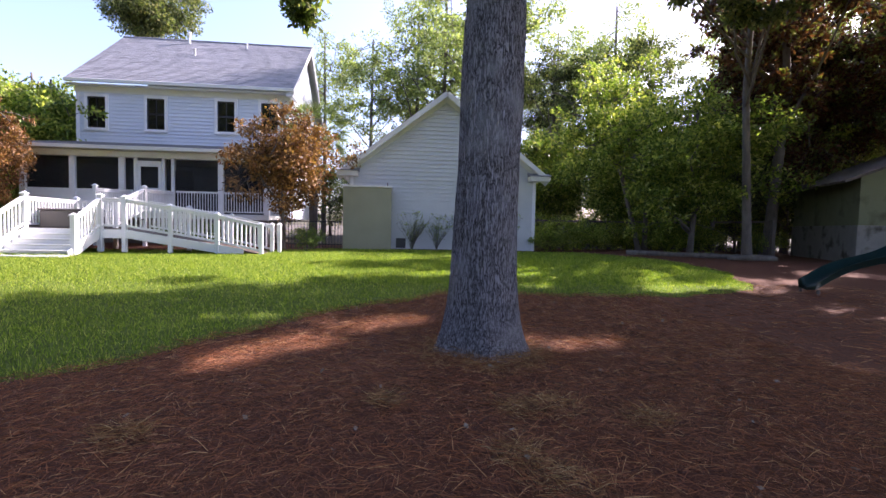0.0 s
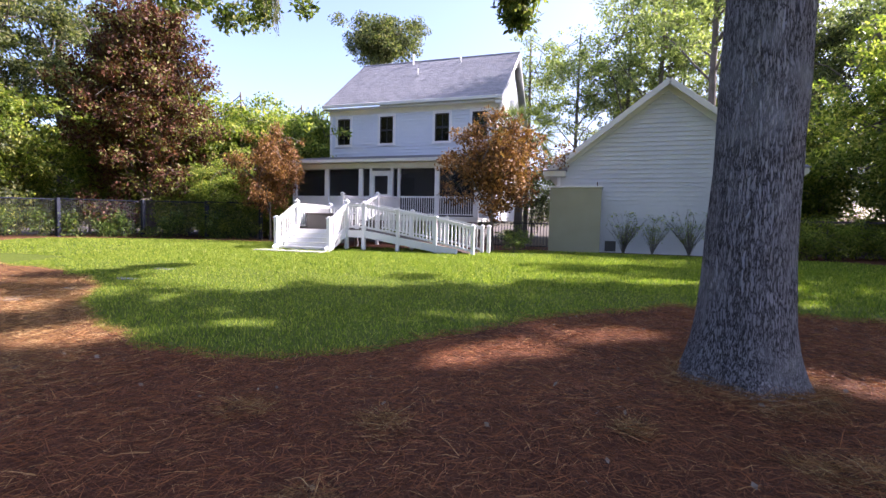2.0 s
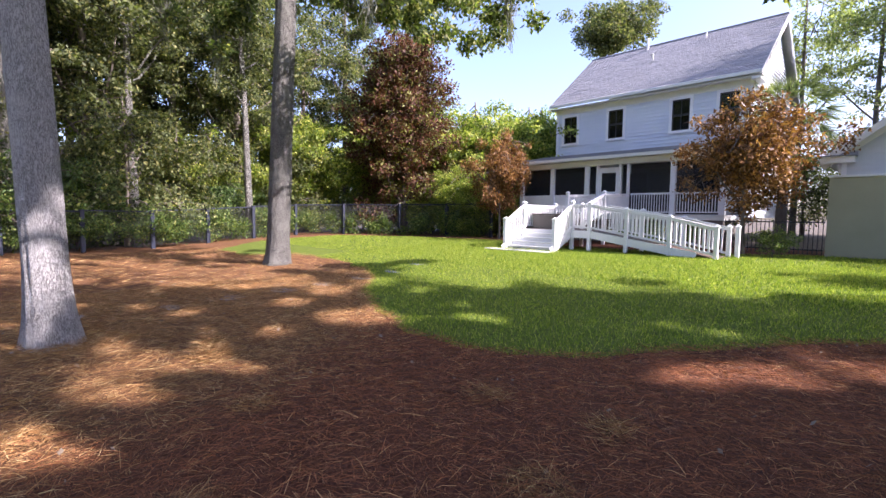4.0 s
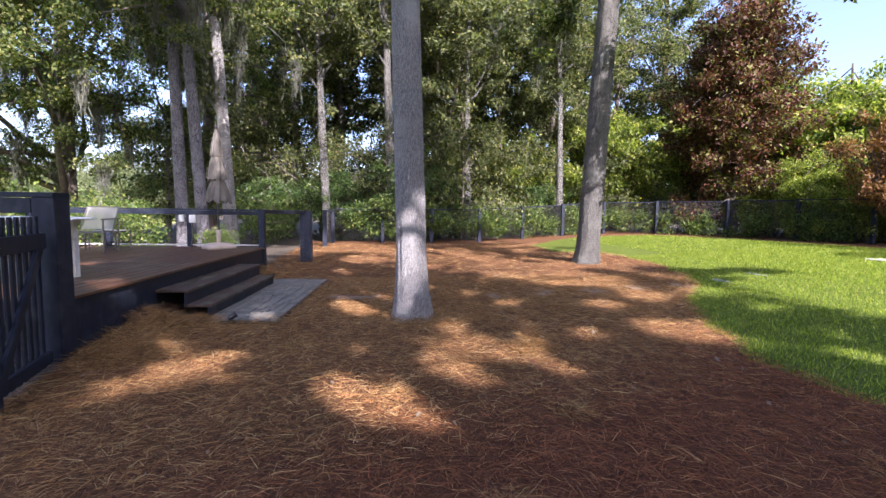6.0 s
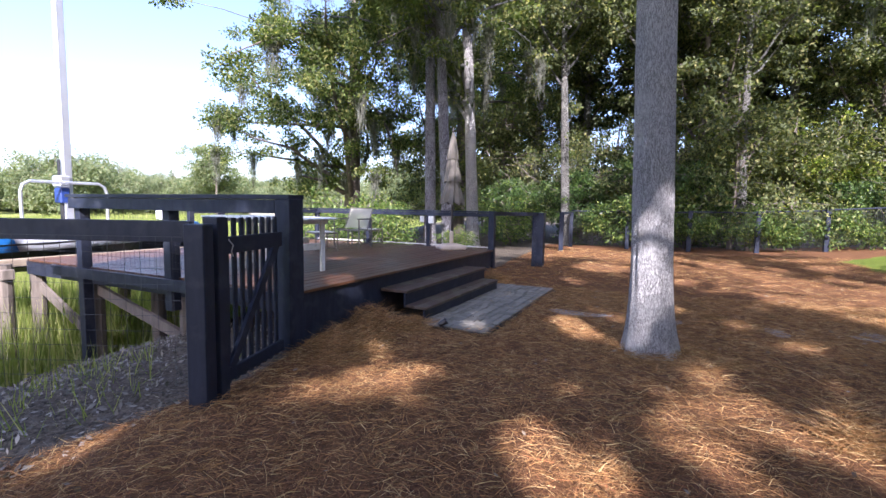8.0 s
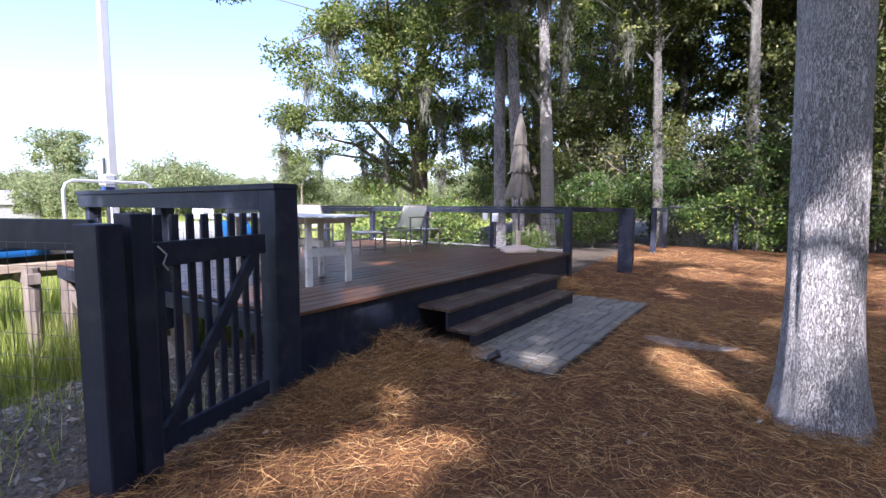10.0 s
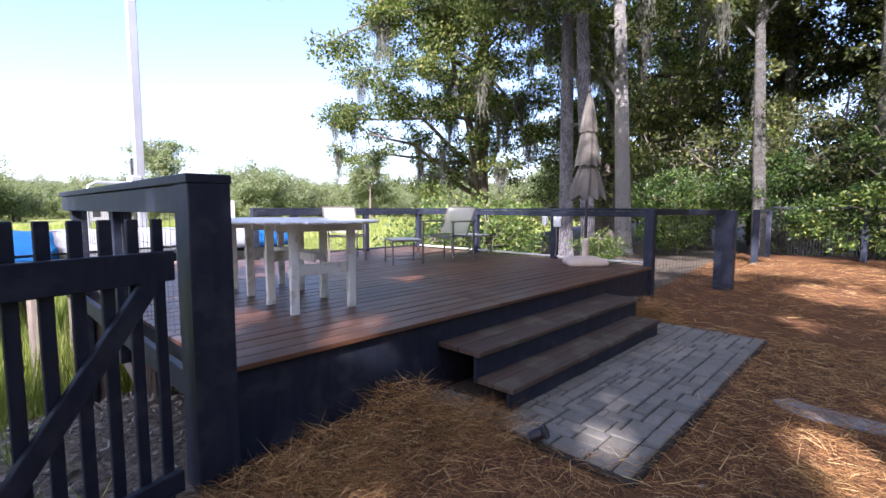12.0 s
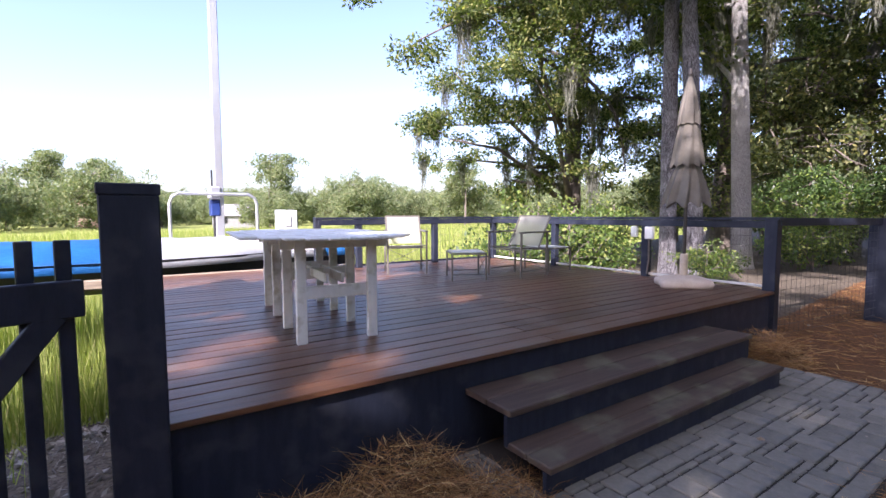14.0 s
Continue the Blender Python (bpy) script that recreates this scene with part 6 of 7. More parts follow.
FRONT = Matrix.Translation((0, HY0, 0))
WINS = [(-14.51, 5.68), (-11.86, 5.70), (-8.64, 5.72), (-6.60, 5.72)]
WW, WH = 0.80, 1.46
holes = [(x, x + WW, z, z + WH) for x, z in WINS]
clap_wall(house, "wall", HX0, HX1, 1.6, HTOP, holes + [(-10.75, -9.75, 1.6, 3.7), (-7.6, -6.4, 2.4, 3.8)], FRONT, "siding", "pale blue-grey lapped siding")
SIDE = pose(HX1, HY0, 0, 0, 0, 90)
clap_wall(house, "wall", 0, HY1 - HY0, 1.6, HTOP, [], SIDE, "siding")
gab = HY1 - HY0
RIDGE_Z = 11.3
clap_wall(house, "gable_wall", 0, gab, HTOP, RIDGE_Z - 0.1, [], SIDE, "siding", slope=lambda a, b: ((b - HTOP) / (RIDGE_Z - HTOP) * gab / 2, gab - (b - HTOP) / (RIDGE_Z - HTOP) * gab / 2))
bm = bmesh.new()
box(bm, HX0, HX0 + 0.12, HY0 + .13, HY1, 1.6, HTOP)
box(bm, HX0 + .13, HX1 - .13, HY1 - .12, HY1, 1.6, HTOP)
part("wall", bm, "siding", house)
# added inner walls and floors, coloured dark so the rooms look unlit
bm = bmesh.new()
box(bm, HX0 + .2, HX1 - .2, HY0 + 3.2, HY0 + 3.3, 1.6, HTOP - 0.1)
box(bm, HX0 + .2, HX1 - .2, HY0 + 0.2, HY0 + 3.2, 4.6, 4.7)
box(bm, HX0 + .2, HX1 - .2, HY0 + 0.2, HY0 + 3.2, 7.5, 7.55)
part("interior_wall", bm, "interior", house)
for x, y in ((HX0 - 0.02, HY0 - 0.03), (HX1 - 0.12, HY0 - 0.03)):
    bm = bmesh.new()
    box(bm, x, x + 0.14, y - 0.01, y + 0.03, 1.6, HTOP - 0.2)
    part("corner_board", bm, "white_paint", house)
bm = bmesh.new()
box(bm, HX1 + 0.0, HX1 + 0.035, HY0 - 0.04, HY0 + 0.12, 1.6, HTOP - .2)
part("corner_board", bm, "white_paint", house)


def sash_window(parent, x, z, w, h, y, rows=2):
    win = bpy.data.objects.new("window", None)
    scene.collection.objects.link(win)
    win.parent = parent
    win.location = (x, y, z)
    bm = bmesh.new()
    c = 0.13
    box(bm, -c, 0, -0.055, 0.0, -c * .8, h + c, 0.004)
    box(bm, w, w + c, -0.055, 0.0, -c * .8, h + c, 0.004)
    box(bm, 0, w, -0.055, 0.0, h, h + c, 0.004)
    box(bm, 0, w, -0.055, 0.0, -c * .8, 0, 0.004)
    box(bm, -c - .03, w + c + .03, -0.085, -0.056, -c * .8 - .02, -c * .8 + .03, 0.004)
    part("window_frame", bm, "white_paint", win, "broad white casing")
    bm = bmesh.new()
    t = 0.045
    for z0 in (0, h / 2):
        box(bm, 0, t, 0.0, 0.04, z0, z0 + h / 2)
        box(bm, w - t, w, 0.0, 0.04, z0, z0 + h / 2)
        box(bm, t, w - t, 0.0, 0.04, z0, z0 + t)
        box(bm, t, w - t, 0.0, 0.04, z0 + h / 2 - t, z0 + h / 2)
        box(bm, w / 2 - .012, w / 2 + .012, 0.0, 0.04, z0 + t, z0 + h / 2 - t)
    part("sash", bm, "motor_black", win, "dark sash with slim bars")
    bm = bmesh.new()
    box(bm, t, w - t, 0.045, 0.052, t, h - t)
    part("pane", bm, "glass", win, "dark reflecting glass")


for x, z in WINS:
    sash_window(house, x, z, WW, WH, HY0 - 0.025)


def shingle_slope(bm, a, b, up, n, x_len, course=0.14, thick=0.02, seed=0):
    """Courses of shingles in rows from eave line a-b upwards by vector up."""
    rs_ = random.Random(seed)
    a, b, up = Vector(a), Vector(b), Vector(up)
    nrm = (b - a).cross(up).normalized()
    L = up.length
    rows = int(L / course)
    for i in range(rows):
        p0, p1 = a + up * (i / rows), b + up * (i / rows)
        q0, q1 = a + up * ((i + 1) / rows), b + up * ((i + 1) / rows)
        wv = p1 - p0
        x = 0.0
        while x < 1:
            w = min(1 - x, rs_.uniform(0.5, 0.9) * 1.2 / wv.length)
            th = thick * rs_.uniform(0.8, 1.3)
            c = [p0 + wv * x + nrm * th, p0 + wv * (x + w) + nrm * th, q0 + wv * (x + w) + nrm * 0.004, q0 + wv * x + nrm * 0.004]
            d = [p0 + wv * x, p0 + wv * (x + w)]
            v = [bm.verts.new(k) for k in c + d]
            bm.faces.new(v[:4])
            bm.faces.new((v[4], v[5], v[1], v[0]))
            x += w


roof = bpy.data.objects.new("roof", None)
scene.collection.objects.link(roof)
roof.parent = house
ov = 0.45
EZ = HTOP + 0.22
ym = (HY0 + HY1) / 2
bm = bmesh.new()
x0, x1 = HX0 - 0.25, HX1 + 0.40
rx0 = x0 + 0.35
run = ym - (HY0 - ov)
shingle_slope(bm, (x0, HY0 - ov, EZ), (x1, HY0 - ov, EZ), (0, run, RIDGE_Z + .25 - EZ), None, None, 0.15)
shingle_slope(bm, (x1, HY1 + ov, EZ), (x0, HY1 + ov, EZ), (0, -run, RIDGE_Z + .25 - EZ), None, None, 0.6)
part("shingles", bm, "shingle", roof, "grey asphalt shingles in courses")
bm = bmesh.new()
vs = [bm.verts.new(p) for p in ((x0, HY0 - ov, EZ - .03), (x1, HY0 - ov, EZ - .03), (x1, ym, RIDGE_Z + .22), (x0, ym, RIDGE_Z + .22), (x0, HY1 + ov, EZ - .03), (x1, HY1 + ov, EZ - .03))]
bm.faces.new((vs[0], vs[1], vs[2], vs[3]))
bm.faces.new((vs[3], vs[2], vs[5], vs[4]))
bmesh.ops.solidify(bm, geom=bm.faces[:], thickness=0.06)
part("roof_deck", bm, "trim", roof)
bm = bmesh.new()
box(bm, x0, x1, HY0 - ov - 0.10, HY0 - ov - 0.002, EZ - 0.16, EZ - 0.01, 0.01)
box(bm, x0, x1, HY0 - ov, HY0 - 0.03, EZ - 0.24, EZ - 0.20)
box(bm, x0 + .2, x1 - .3, HY0 - 0.06, HY0 - 0.024, HTOP - 0.30, HTOP - 0.02)
part("fascia", bm, "trim", roof, "cream-white gutter and frieze board")
bm = bmesh.new()
for s, ya in ((1, HY0 - ov), (-1, HY1 + ov)):
    beam(bm, (x1 - .02, ya, EZ - 0.14), (x1 - .02, ym, RIDGE_Z + .08), 0.05, 0.24)
box(bm, HX1 + 0.02, x1 - 0.05, HY0 - ov, HY0 + 0.7, EZ - 0.36, EZ - 0.18)
part("rake_board", bm, "white_paint", roof)
bm = bmesh.new()
tube(bm, [(x0, ym, RIDGE_Z + .27), (x1, ym, RIDGE_Z + .27)], 0.06, 6)
part("ridge_cap", bm, "shingle", roof)
for x, f, h, r in ((-10.7, 0.62, 0.30, 0.035), (-11.6, 0.93, 0.55, 0.06), (-8.4, 0.86, 0.25, 0.035)):
    bm = bmesh.new()
    y = HY0 - ov + run * f
    z = EZ + (RIDGE_Z + .25 - EZ) * f
    tube(bm, [(x, y, z - .05), (x, y, z + h)], r, 8)
    lathe(bm, [(r * 1.0, z + h), (r * 1.7, z + h + .02), (r * 1.5, z + h + .08)], 8, (x, y, 0))
    part("vent_pipe", bm, "trim", roof)

# porch
PY, PX0, PX1 = 20.55, -15.15, -5.35
PF = 1.66
porch = bpy.data.objects.new("porch", None)
scene.collection.objects.link(porch)
porch.parent = house
bm = bmesh.new()
box(bm, PX0, PX1, PY - 0.06, HY0 - .03, PF - 0.22, PF, 0.01)
part("porch_floor", bm, "trim", porch)
# one plain sheet; the shade under the porch is its dark colour
bm = bmesh.new()
box(bm, PX0 + .05, PX1 - .05, PY, PY + 0.05, 0.2, PF - 0.22)
part("skirt", bm, "box_grey", porch, "flat dark sheet standing in for the shaded lattice below the porch")
COLS = [-15.0, -13.13, -11.24, -7.32, -5.45]
for x in COLS:
    bm = bmesh.new()
    box(bm, x - 0.11, x + 0.11, PY - 0.10, PY + 0.10, PF, 3.92, 0.012)
    part("column", bm, "white_paint", porch)
for x in (-9.25, -10.72, -9.62):
    bm = bmesh.new()
    box(bm, x - 0.06, x + 0.06, PY - 0.05, PY + 0.05, PF, 3.92, 0.006)
    part("column", bm, "white_paint", porch)
bm = bmesh.new()
box(bm, PX0 - 0.02, PX1 + 0.1, PY - 0.14, PY + 0.12, 3.92, 4.17, 0.01)
part("beam", bm, "trim", porch)
bm = bmesh.new()
box(bm, PX0 - 0.35, PX1 + 0.35, PY - 0.50, PY - 0.38, 4.18, 4.32, 0.01)
box(bm, PX0 - 0.35, PX1 + 0.35, PY - 0.38, PY + .12, 4.175, 4.2)
part("gutter", bm, "trim", porch, "cream-white porch gutter")
bm = bmesh.new()
pz1 = 5.0
shingle_slope(bm, (PX0 - .4, PY - .48, 4.33), (PX1 + .4, PY - .48, 4.33), (0, HY0 - PY + .44, pz1 - 4.33), None, None, 0.15, seed=4)
part("porch_roof", bm, "shingle", porch, "grey shingled porch roof")
bm = bmesh.new()
vs = [bm.verts.new(p) for p in ((PX0 - .4, PY - .48, 4.31), (PX1 + .4, PY - .48, 4.31), (PX1 + .4, HY0 - .03, pz1 - .03), (PX0 - .4, HY0 - .03, pz1 - .03))]
bm.faces.new(vs)
bmesh.ops.solidify(bm, geom=bm.faces[:], thickness=0.05)
box(bm, PX0 + .1, PX1 - .1, PY + .12, HY0 - .03, 4.0, 4.03)
part("porch_ceiling", bm, "trim", porch)
segs = [(-15.0, -13.13), (-13.13, -11.24), (-11.24, -10.72), (-9.62, -9.25), (-9.25, -7.32), (-7.32, -5.45)]
for a, b in segs:
    bm = bmesh.new()
    box(bm, a + .1, b - .1, PY + .03, PY + .034, PF + .02, 3.90)
    part("screen", bm, "screen", porch, "dark insect screen")
for i, (a, b) in enumerate(segs):
    bm = bmesh.new()
    box(bm, a + .11, b - .11, PY - .03, PY + .02, 2.52, 2.60)
    part("railing", bm, "white_paint", porch, "white porch railing")
    bm = bmesh.new()
    box(bm, a + .11, b - .11, PY - .03, PY + .02, PF + .08, PF + .13)
    if i in (0, 1, 2):
        box(bm, a + .11, b - .11, PY - .015, PY + .01, PF + .13, 2.52)
    else:
        k = a + .17
        while k < b - .14:
            bb = bmesh.new()
            box(bb, k, k + .03, PY - .02, PY + .01, PF + .13, 2.52)
            part("baluster", bb, "white_paint", porch)
            k += .11
    part("bottom_rail", bm, "white_paint", porch)
door = bpy.data.objects.new("screen_door", None)
scene.collection.objects.link(door)
door.parent = porch
bm = bmesh.new()
dx0, dx1, dz = -10.64, -9.70, PF + 2.05
box(bm, dx0, dx0 + .12, PY - .04, PY + .01, PF, dz)
box(bm, dx1 - .12, dx1, PY - .04, PY + .01, PF, dz)
box(bm, dx0 + .12, dx1 - .12, PY - .04, PY + .01, dz - .14, dz)
box(bm, dx0 + .12, dx1 - .12, PY - .04, PY + .01, PF, PF + .25)
box(bm, dx0 + .12, dx1 - .12, PY - .04, PY + .01, PF + .95, PF + 1.03)
part("door_frame", bm, "white_paint", door, "white screen-door frame")
bm = bmesh.new()
box(bm, dx0 + .12, dx1 - .12, PY + .0, PY + .004, PF + .25, dz - .14)
part("screen", bm, "screen", door)
bm = bmesh.new()
box(bm, dx0, dx1, PY - .04, PY + .02, dz + .005, dz + .09)
part("door_head", bm, "white_paint", door)


# ---- landing, stairs and ramp ----
SY = 13.3
LZ = 1.06
ramp = thing("ramp_and_stairs", "white-painted wooden stairs, landing and long sloping ramp with balustrades", "ramp", (0, 0, 0))
LX0, LX1, LY0, LY1 = -10.45, -7.75, 14.25, 16.4


def capped_post(x, y, z0, z1, w=0.12):
    bm = bmesh.new()
    box(bm, x - w / 2, x + w / 2, y - w / 2, y + w / 2, z0, z1 - 0.06, 0.006)
    p = part("post", bm, "white_paint", ramp)
    bm = bmesh.new()
    box(bm, x - w * .68, x + w * .68, y - w * .68, y + w * .68, z1 - 0.06, z1 - 0.03, 0.004)
    r = bmesh.ops.create_cone(bm, cap_ends=True, segments=4, radius1=w * .85, radius2=0.01, depth=0.06)
    bmesh.ops.transform(bm, matrix=pose(x, y, z1, 0, 0, 45), verts=r["verts"])
    part("post_cap", bm, "white_paint", p)


def balustrade(a, b, za, zb, gap=0.115, h=0.86):
    """Rails and balusters between two posts; za and zb are the floor's heights."""
    a, b = Vector((*a, 0)), Vector((*b, 0))
    bm = bmesh.new()
    beam(bm, (a.x, a.y, za + h), (b.x, b.y, zb + h), 0.09, 0.045)
    beam(bm, (a.x, a.y, za + h - .06), (b.x, b.y, zb + h - .06), 0.04, 0.06)
    part("top_rail", bm, "white_paint", ramp)
    bm = bmesh.new()
    beam(bm, (a.x, a.y, za + .1), (b.x, b.y, zb + .1), 0.04, 0.06)
    part("bottom_rail", bm, "white_paint", ramp)
    n = max(2, int((b - a).length / gap))
    for i in range(1, n):
        p = a.lerp(b, i / n)
        z = za + (zb - za) * i / n
        bm = bmesh.new()
        box(bm, p.x - .019, p.x + .019, p.y - .019, p.y + .019, z + .12, z + h - .05)
        part("baluster", bm, "white_paint", ramp)


# landing
bm = bmesh.new()
box(bm, LX0, LX1, LY0, LY1, LZ - 0.045, LZ, 0.005)
part("landing_floor", bm, "step_wood", ramp)
bm = bmesh.new()
box(bm, LX0, LX1, LY0 - .035, LY0 - .002, LZ - 0.26, LZ - .01, 0.004)
box(bm, LX1 + .002, LX1 + .03, LY0, LY1, LZ - 0.26, LZ - .01, 0.004)
part("skirt_board", bm, "white_paint", ramp)
SX0, SX1 = -10.35, -8.45
for i in range(5):
    z = LZ - (i + 1) * (LZ - GH + .02) / 5 + 0.0
    y0 = LY0 - (i + 1) * 0.27
    wide = 0.12 if i == 4 else 0
    bm = bmesh.new()
    box(bm, SX0 - wide, SX1 + wide + (.35 if i == 4 else 0), y0, y0 + .30, z - .04, z, 0.008)
    part("tread", bm, "white_paint" if i == 4 else "trim", ramp)
    bm = bmesh.new()
    box(bm, SX0 - wide, SX1 + wide + (.3 if i == 4 else 0), y0 + .03, y0 + .05, z - .17, z - .042)
    part("riser", bm, "white_paint", ramp)
for x in (SX0 - .03, SX1 + .03):
    bm = bmesh.new()
    beam(bm, (x, LY0 - 1.3, GH), (x, LY0, LZ - .12), 0.04, 0.26)
    part("stringer", bm, "white_paint", ramp)
yb = LY0 - 1.12
capped_post(SX0 - .05, yb, GH - .05, GH + 1.10)
capped_post(SX1 + .05, yb, GH - .05, GH + 1.10)
capped_post(SX0 - .05, LY0, GH - .1, LZ + 1.00)
capped_post(SX1 + .05, LY0, GH - .1, LZ + 1.00)
balustrade((SX0 - .05, yb + .06), (SX0 - .05, LY0 - .06), GH + .14, LZ)
balustrade((SX1 + .05, yb + .06), (SX1 + .05, LY0 - .06), GH + .14, LZ)
capped_post(LX1 + .0, LY0, GH - .1, LZ + .96)
balustrade((SX1 + .11, LY0), (LX1 - .06, LY0), LZ, LZ)
# left and back sides of the landing
capped_post(SX0 - .05, LY1, GH - .1, LZ + .98)
balustrade((SX0 - .05, LY0 + .06), (SX0 - .05, LY1 - .06), LZ, LZ)
capped_post(-9.2, LY1, GH, LZ + .98)
balustrade((SX0 + .01, LY1), (-9.26, LY1), LZ, LZ)
# ramp
rp_x = [LX1, -6.5, -5.2, -3.95]
rp_z = [LZ, 0.87, 0.66, GH + .04]
RW = 1.25
for i in range(3):
    for y in (LY0, LY0 + RW):
        if i < 3:
            capped_post(rp_x[i + 1], y, GH - .1, rp_z[i + 1] + (.94 if i < 2 else .92), 0.11)
        balustrade((rp_x[i] + .055, y), (rp_x[i + 1] - .055, y), rp_z[i], rp_z[i + 1])
    bm = bmesh.new()
    beam(bm, (rp_x[i], LY0 + RW / 2, rp_z[i] - .02), (rp_x[i + 1], LY0 + RW / 2, rp_z[i + 1] - .02), RW, 0.04)
    part("ramp_floor", bm, "step_wood", ramp)
bm = bmesh.new()
beam(bm, (LX1 + .03, LY0 - .02, LZ - .13), (rp_x[3] - .5, LY0 - .02, GH + .06), 0.035, 0.24)
part("skirt_board", bm, "white_paint", ramp)
capped_post(-3.72, LY0 + RW, GH - .05, GH + .96, 0.11)
# upper way to the porch door
capped_post(-9.2, 18.2, GH, PF + .95)
capped_post(-10.9, 18.2, GH, PF + .95)
bm = bmesh.new()
box(bm, -10.9, -9.2, 16.45, PY - .08, PF - .3, PF - .26)
part("landing_floor", bm, "step_wood", ramp)
balustrade((-9.2, 16.46), (-9.2, 18.14), LZ, PF - .05)
balustrade((-9.2, 18.26), (-9.2, PY - .12), PF - .05, PF)
balustrade((-10.9, 18.26), (-10.9, PY - .12), PF - .05, PF)

slab = thing("concrete_pad", "thin concrete pad at the foot of the white stairs", "pad", (-9.4, 12.75, GH))
bm = bmesh.new()
box(bm, -1.3, 1.2, -0.45, 0.35, -0.05, 0.03, 0.01)
part("pad", bm, "concrete", slab)
db = thing("deck_box", "grey-brown resin storage box on the white landing", "storage box", (-9.68, 14.95, LZ + .004))
bm = bmesh.new()
box(bm, -0.62, 0.62, -0.3, 0.3, 0, 0.50, 0.02)
part("body", bm, "box_grey", db)
bm = bmesh.new()
box(bm, -0.65, 0.65, -0.33, 0.33, 0.503, 0.56, 0.015)
part("lid", bm, "box_grey", db)

# ---- garage ----
GX0, GX1, GY0 = -1.82, 5.9, 19.3
GEZ, GAP = 3.72, 6.72
gar = thing("garage", "pale grey sided garage with a steep front gable", "garage", (0, 0, 0))
GM = Matrix.Translation((0, GY0, 0))
gm = (GX0 + GX1) / 2
GW = GX1 - GX0


def gslope(a, b):
    if b <= GEZ:
        return GX0, GX1
    f = (b - GEZ) / (GAP - 0.15 - GEZ)
    return GX0 + f * GW / 2, GX1 - f * GW / 2


clap_wall(gar, "wall", GX0, GX1, 0.35, GAP - 0.2, [], GM, "garage_siding", "pale grey lapped siding", slope=gslope)
bm = bmesh.new()
box(bm, GX0, GX0 + .12, GY0 + .13, GY0 + 8, .3, GEZ)
box(bm, GX1 - .12, GX1, GY0 + .13, GY0 + 8, .3, GEZ)
box(bm, GX0, GX1, GY0 + 8.0, GY0 + 8.12, .3, GEZ)
part("wall", bm, "garage_siding", gar)
bm = bmesh.new()
box(bm, GX0 - .02, GX0 + .11, GY0 - .05, GY0 - .024, .35, GEZ - .05)
part("corner_board", bm, "white_paint", gar)
bm = bmesh.new()
box(bm, GX1 - .11, GX1 + .02, GY0 - .05, GY0 - .024, .35, GEZ - .05)
part("corner_board", bm, "white_paint", gar)
bm = bmesh.new()
gov = .5
sl = (GAP - GEZ) / (GW / 2)
for s in (-1, 1):
    xe = gm + s * (GW / 2 + gov)
    ze = GEZ - sl * gov + .12
    a, b = ((xe, GY0 + 8.3, ze), (xe, GY0 - .4, ze)) if s < 0 else ((xe, GY0 - .4, ze), (xe, GY0 + 8.3, ze))
    shingle_slope(bm, a, b, (gm - xe, 0, GAP + .12 - ze), None, None, 0.16, seed=9)
part("shingles", bm, "shingle", gar, "grey asphalt shingles")
bm = bmesh.new()
for s in (-1, 1):
    xe = gm + s * (GW / 2 + gov)
    ze = GEZ - sl * gov
    beam(bm, (xe, GY0 - .38, ze + .0), (gm, GY0 - .38, GAP + .0), 0.05, 0.20)
    beam(bm, (xe, GY0 - .06, ze - .1), (gm, GY0 - .06, GAP - .12), 0.03, 0.24)
    for yy in (GY0 - .2,):
        vs = [bm.verts.new(p) for p in ((xe, GY0 - .4, ze + .08), (xe, GY0 + 8.3, ze + .08), (gm, GY0 + 8.3, GAP + .08), (gm, GY0 - .4, GAP + .08))]
        bm.faces.new(vs)
part("rake_board", bm, "trim", gar, "cream rake board")
for s in (-1, 1):
    bm = bmesh.new()
    xc = gm + s * (GW / 2 + .1)
    box(bm, xc - .42, xc + .42, GY0 - .42, GY0 - .03, GEZ - .42, GEZ - .22, 0.01)
    part("eave_return", bm, "trim", gar)
    bm = bmesh.new()
    vs = box(bm, xc - .46, xc + .46, GY0 - .46, GY0 - .03, GEZ - .215, GEZ - .06, 0.0)
    for v in vs:
        if v.co.z > GEZ - .1 and v.co.y < GY0 - .2:
            v.co.z -= 0.12
    part("return_roof", bm, "shingle", gar)
bm = bmesh.new()
box(bm, 0.05, 0.45, GY0 - .04, GY0 - .024, .42, .82)
part("vent", bm, "motor_black", gar, "small dark crawl-space vent")

panel = thing("outdoor_shower_screen", "tall olive-beige painted wooden enclosure against the garage", "enclosure", (-1.08, 18.3, 0.18))
bm = bmesh.new()
box(bm, -0.93, 0.93, 0, 0.9, 0, 2.62, 0.006)
part("wall", bm, "olive_panel", panel)
bm = bmesh.new()
box(bm, -0.96, 0.96, -0.03, 0.93, 2.624, 2.69, 0.008)
part("cap", bm, "trim", panel)
bm = bmesh.new()
box(bm, 0.75, 0.79, 0.1, 0.14, 2.69, 2.83, 0.008)
part("shower_head", bm, "terracotta", panel)

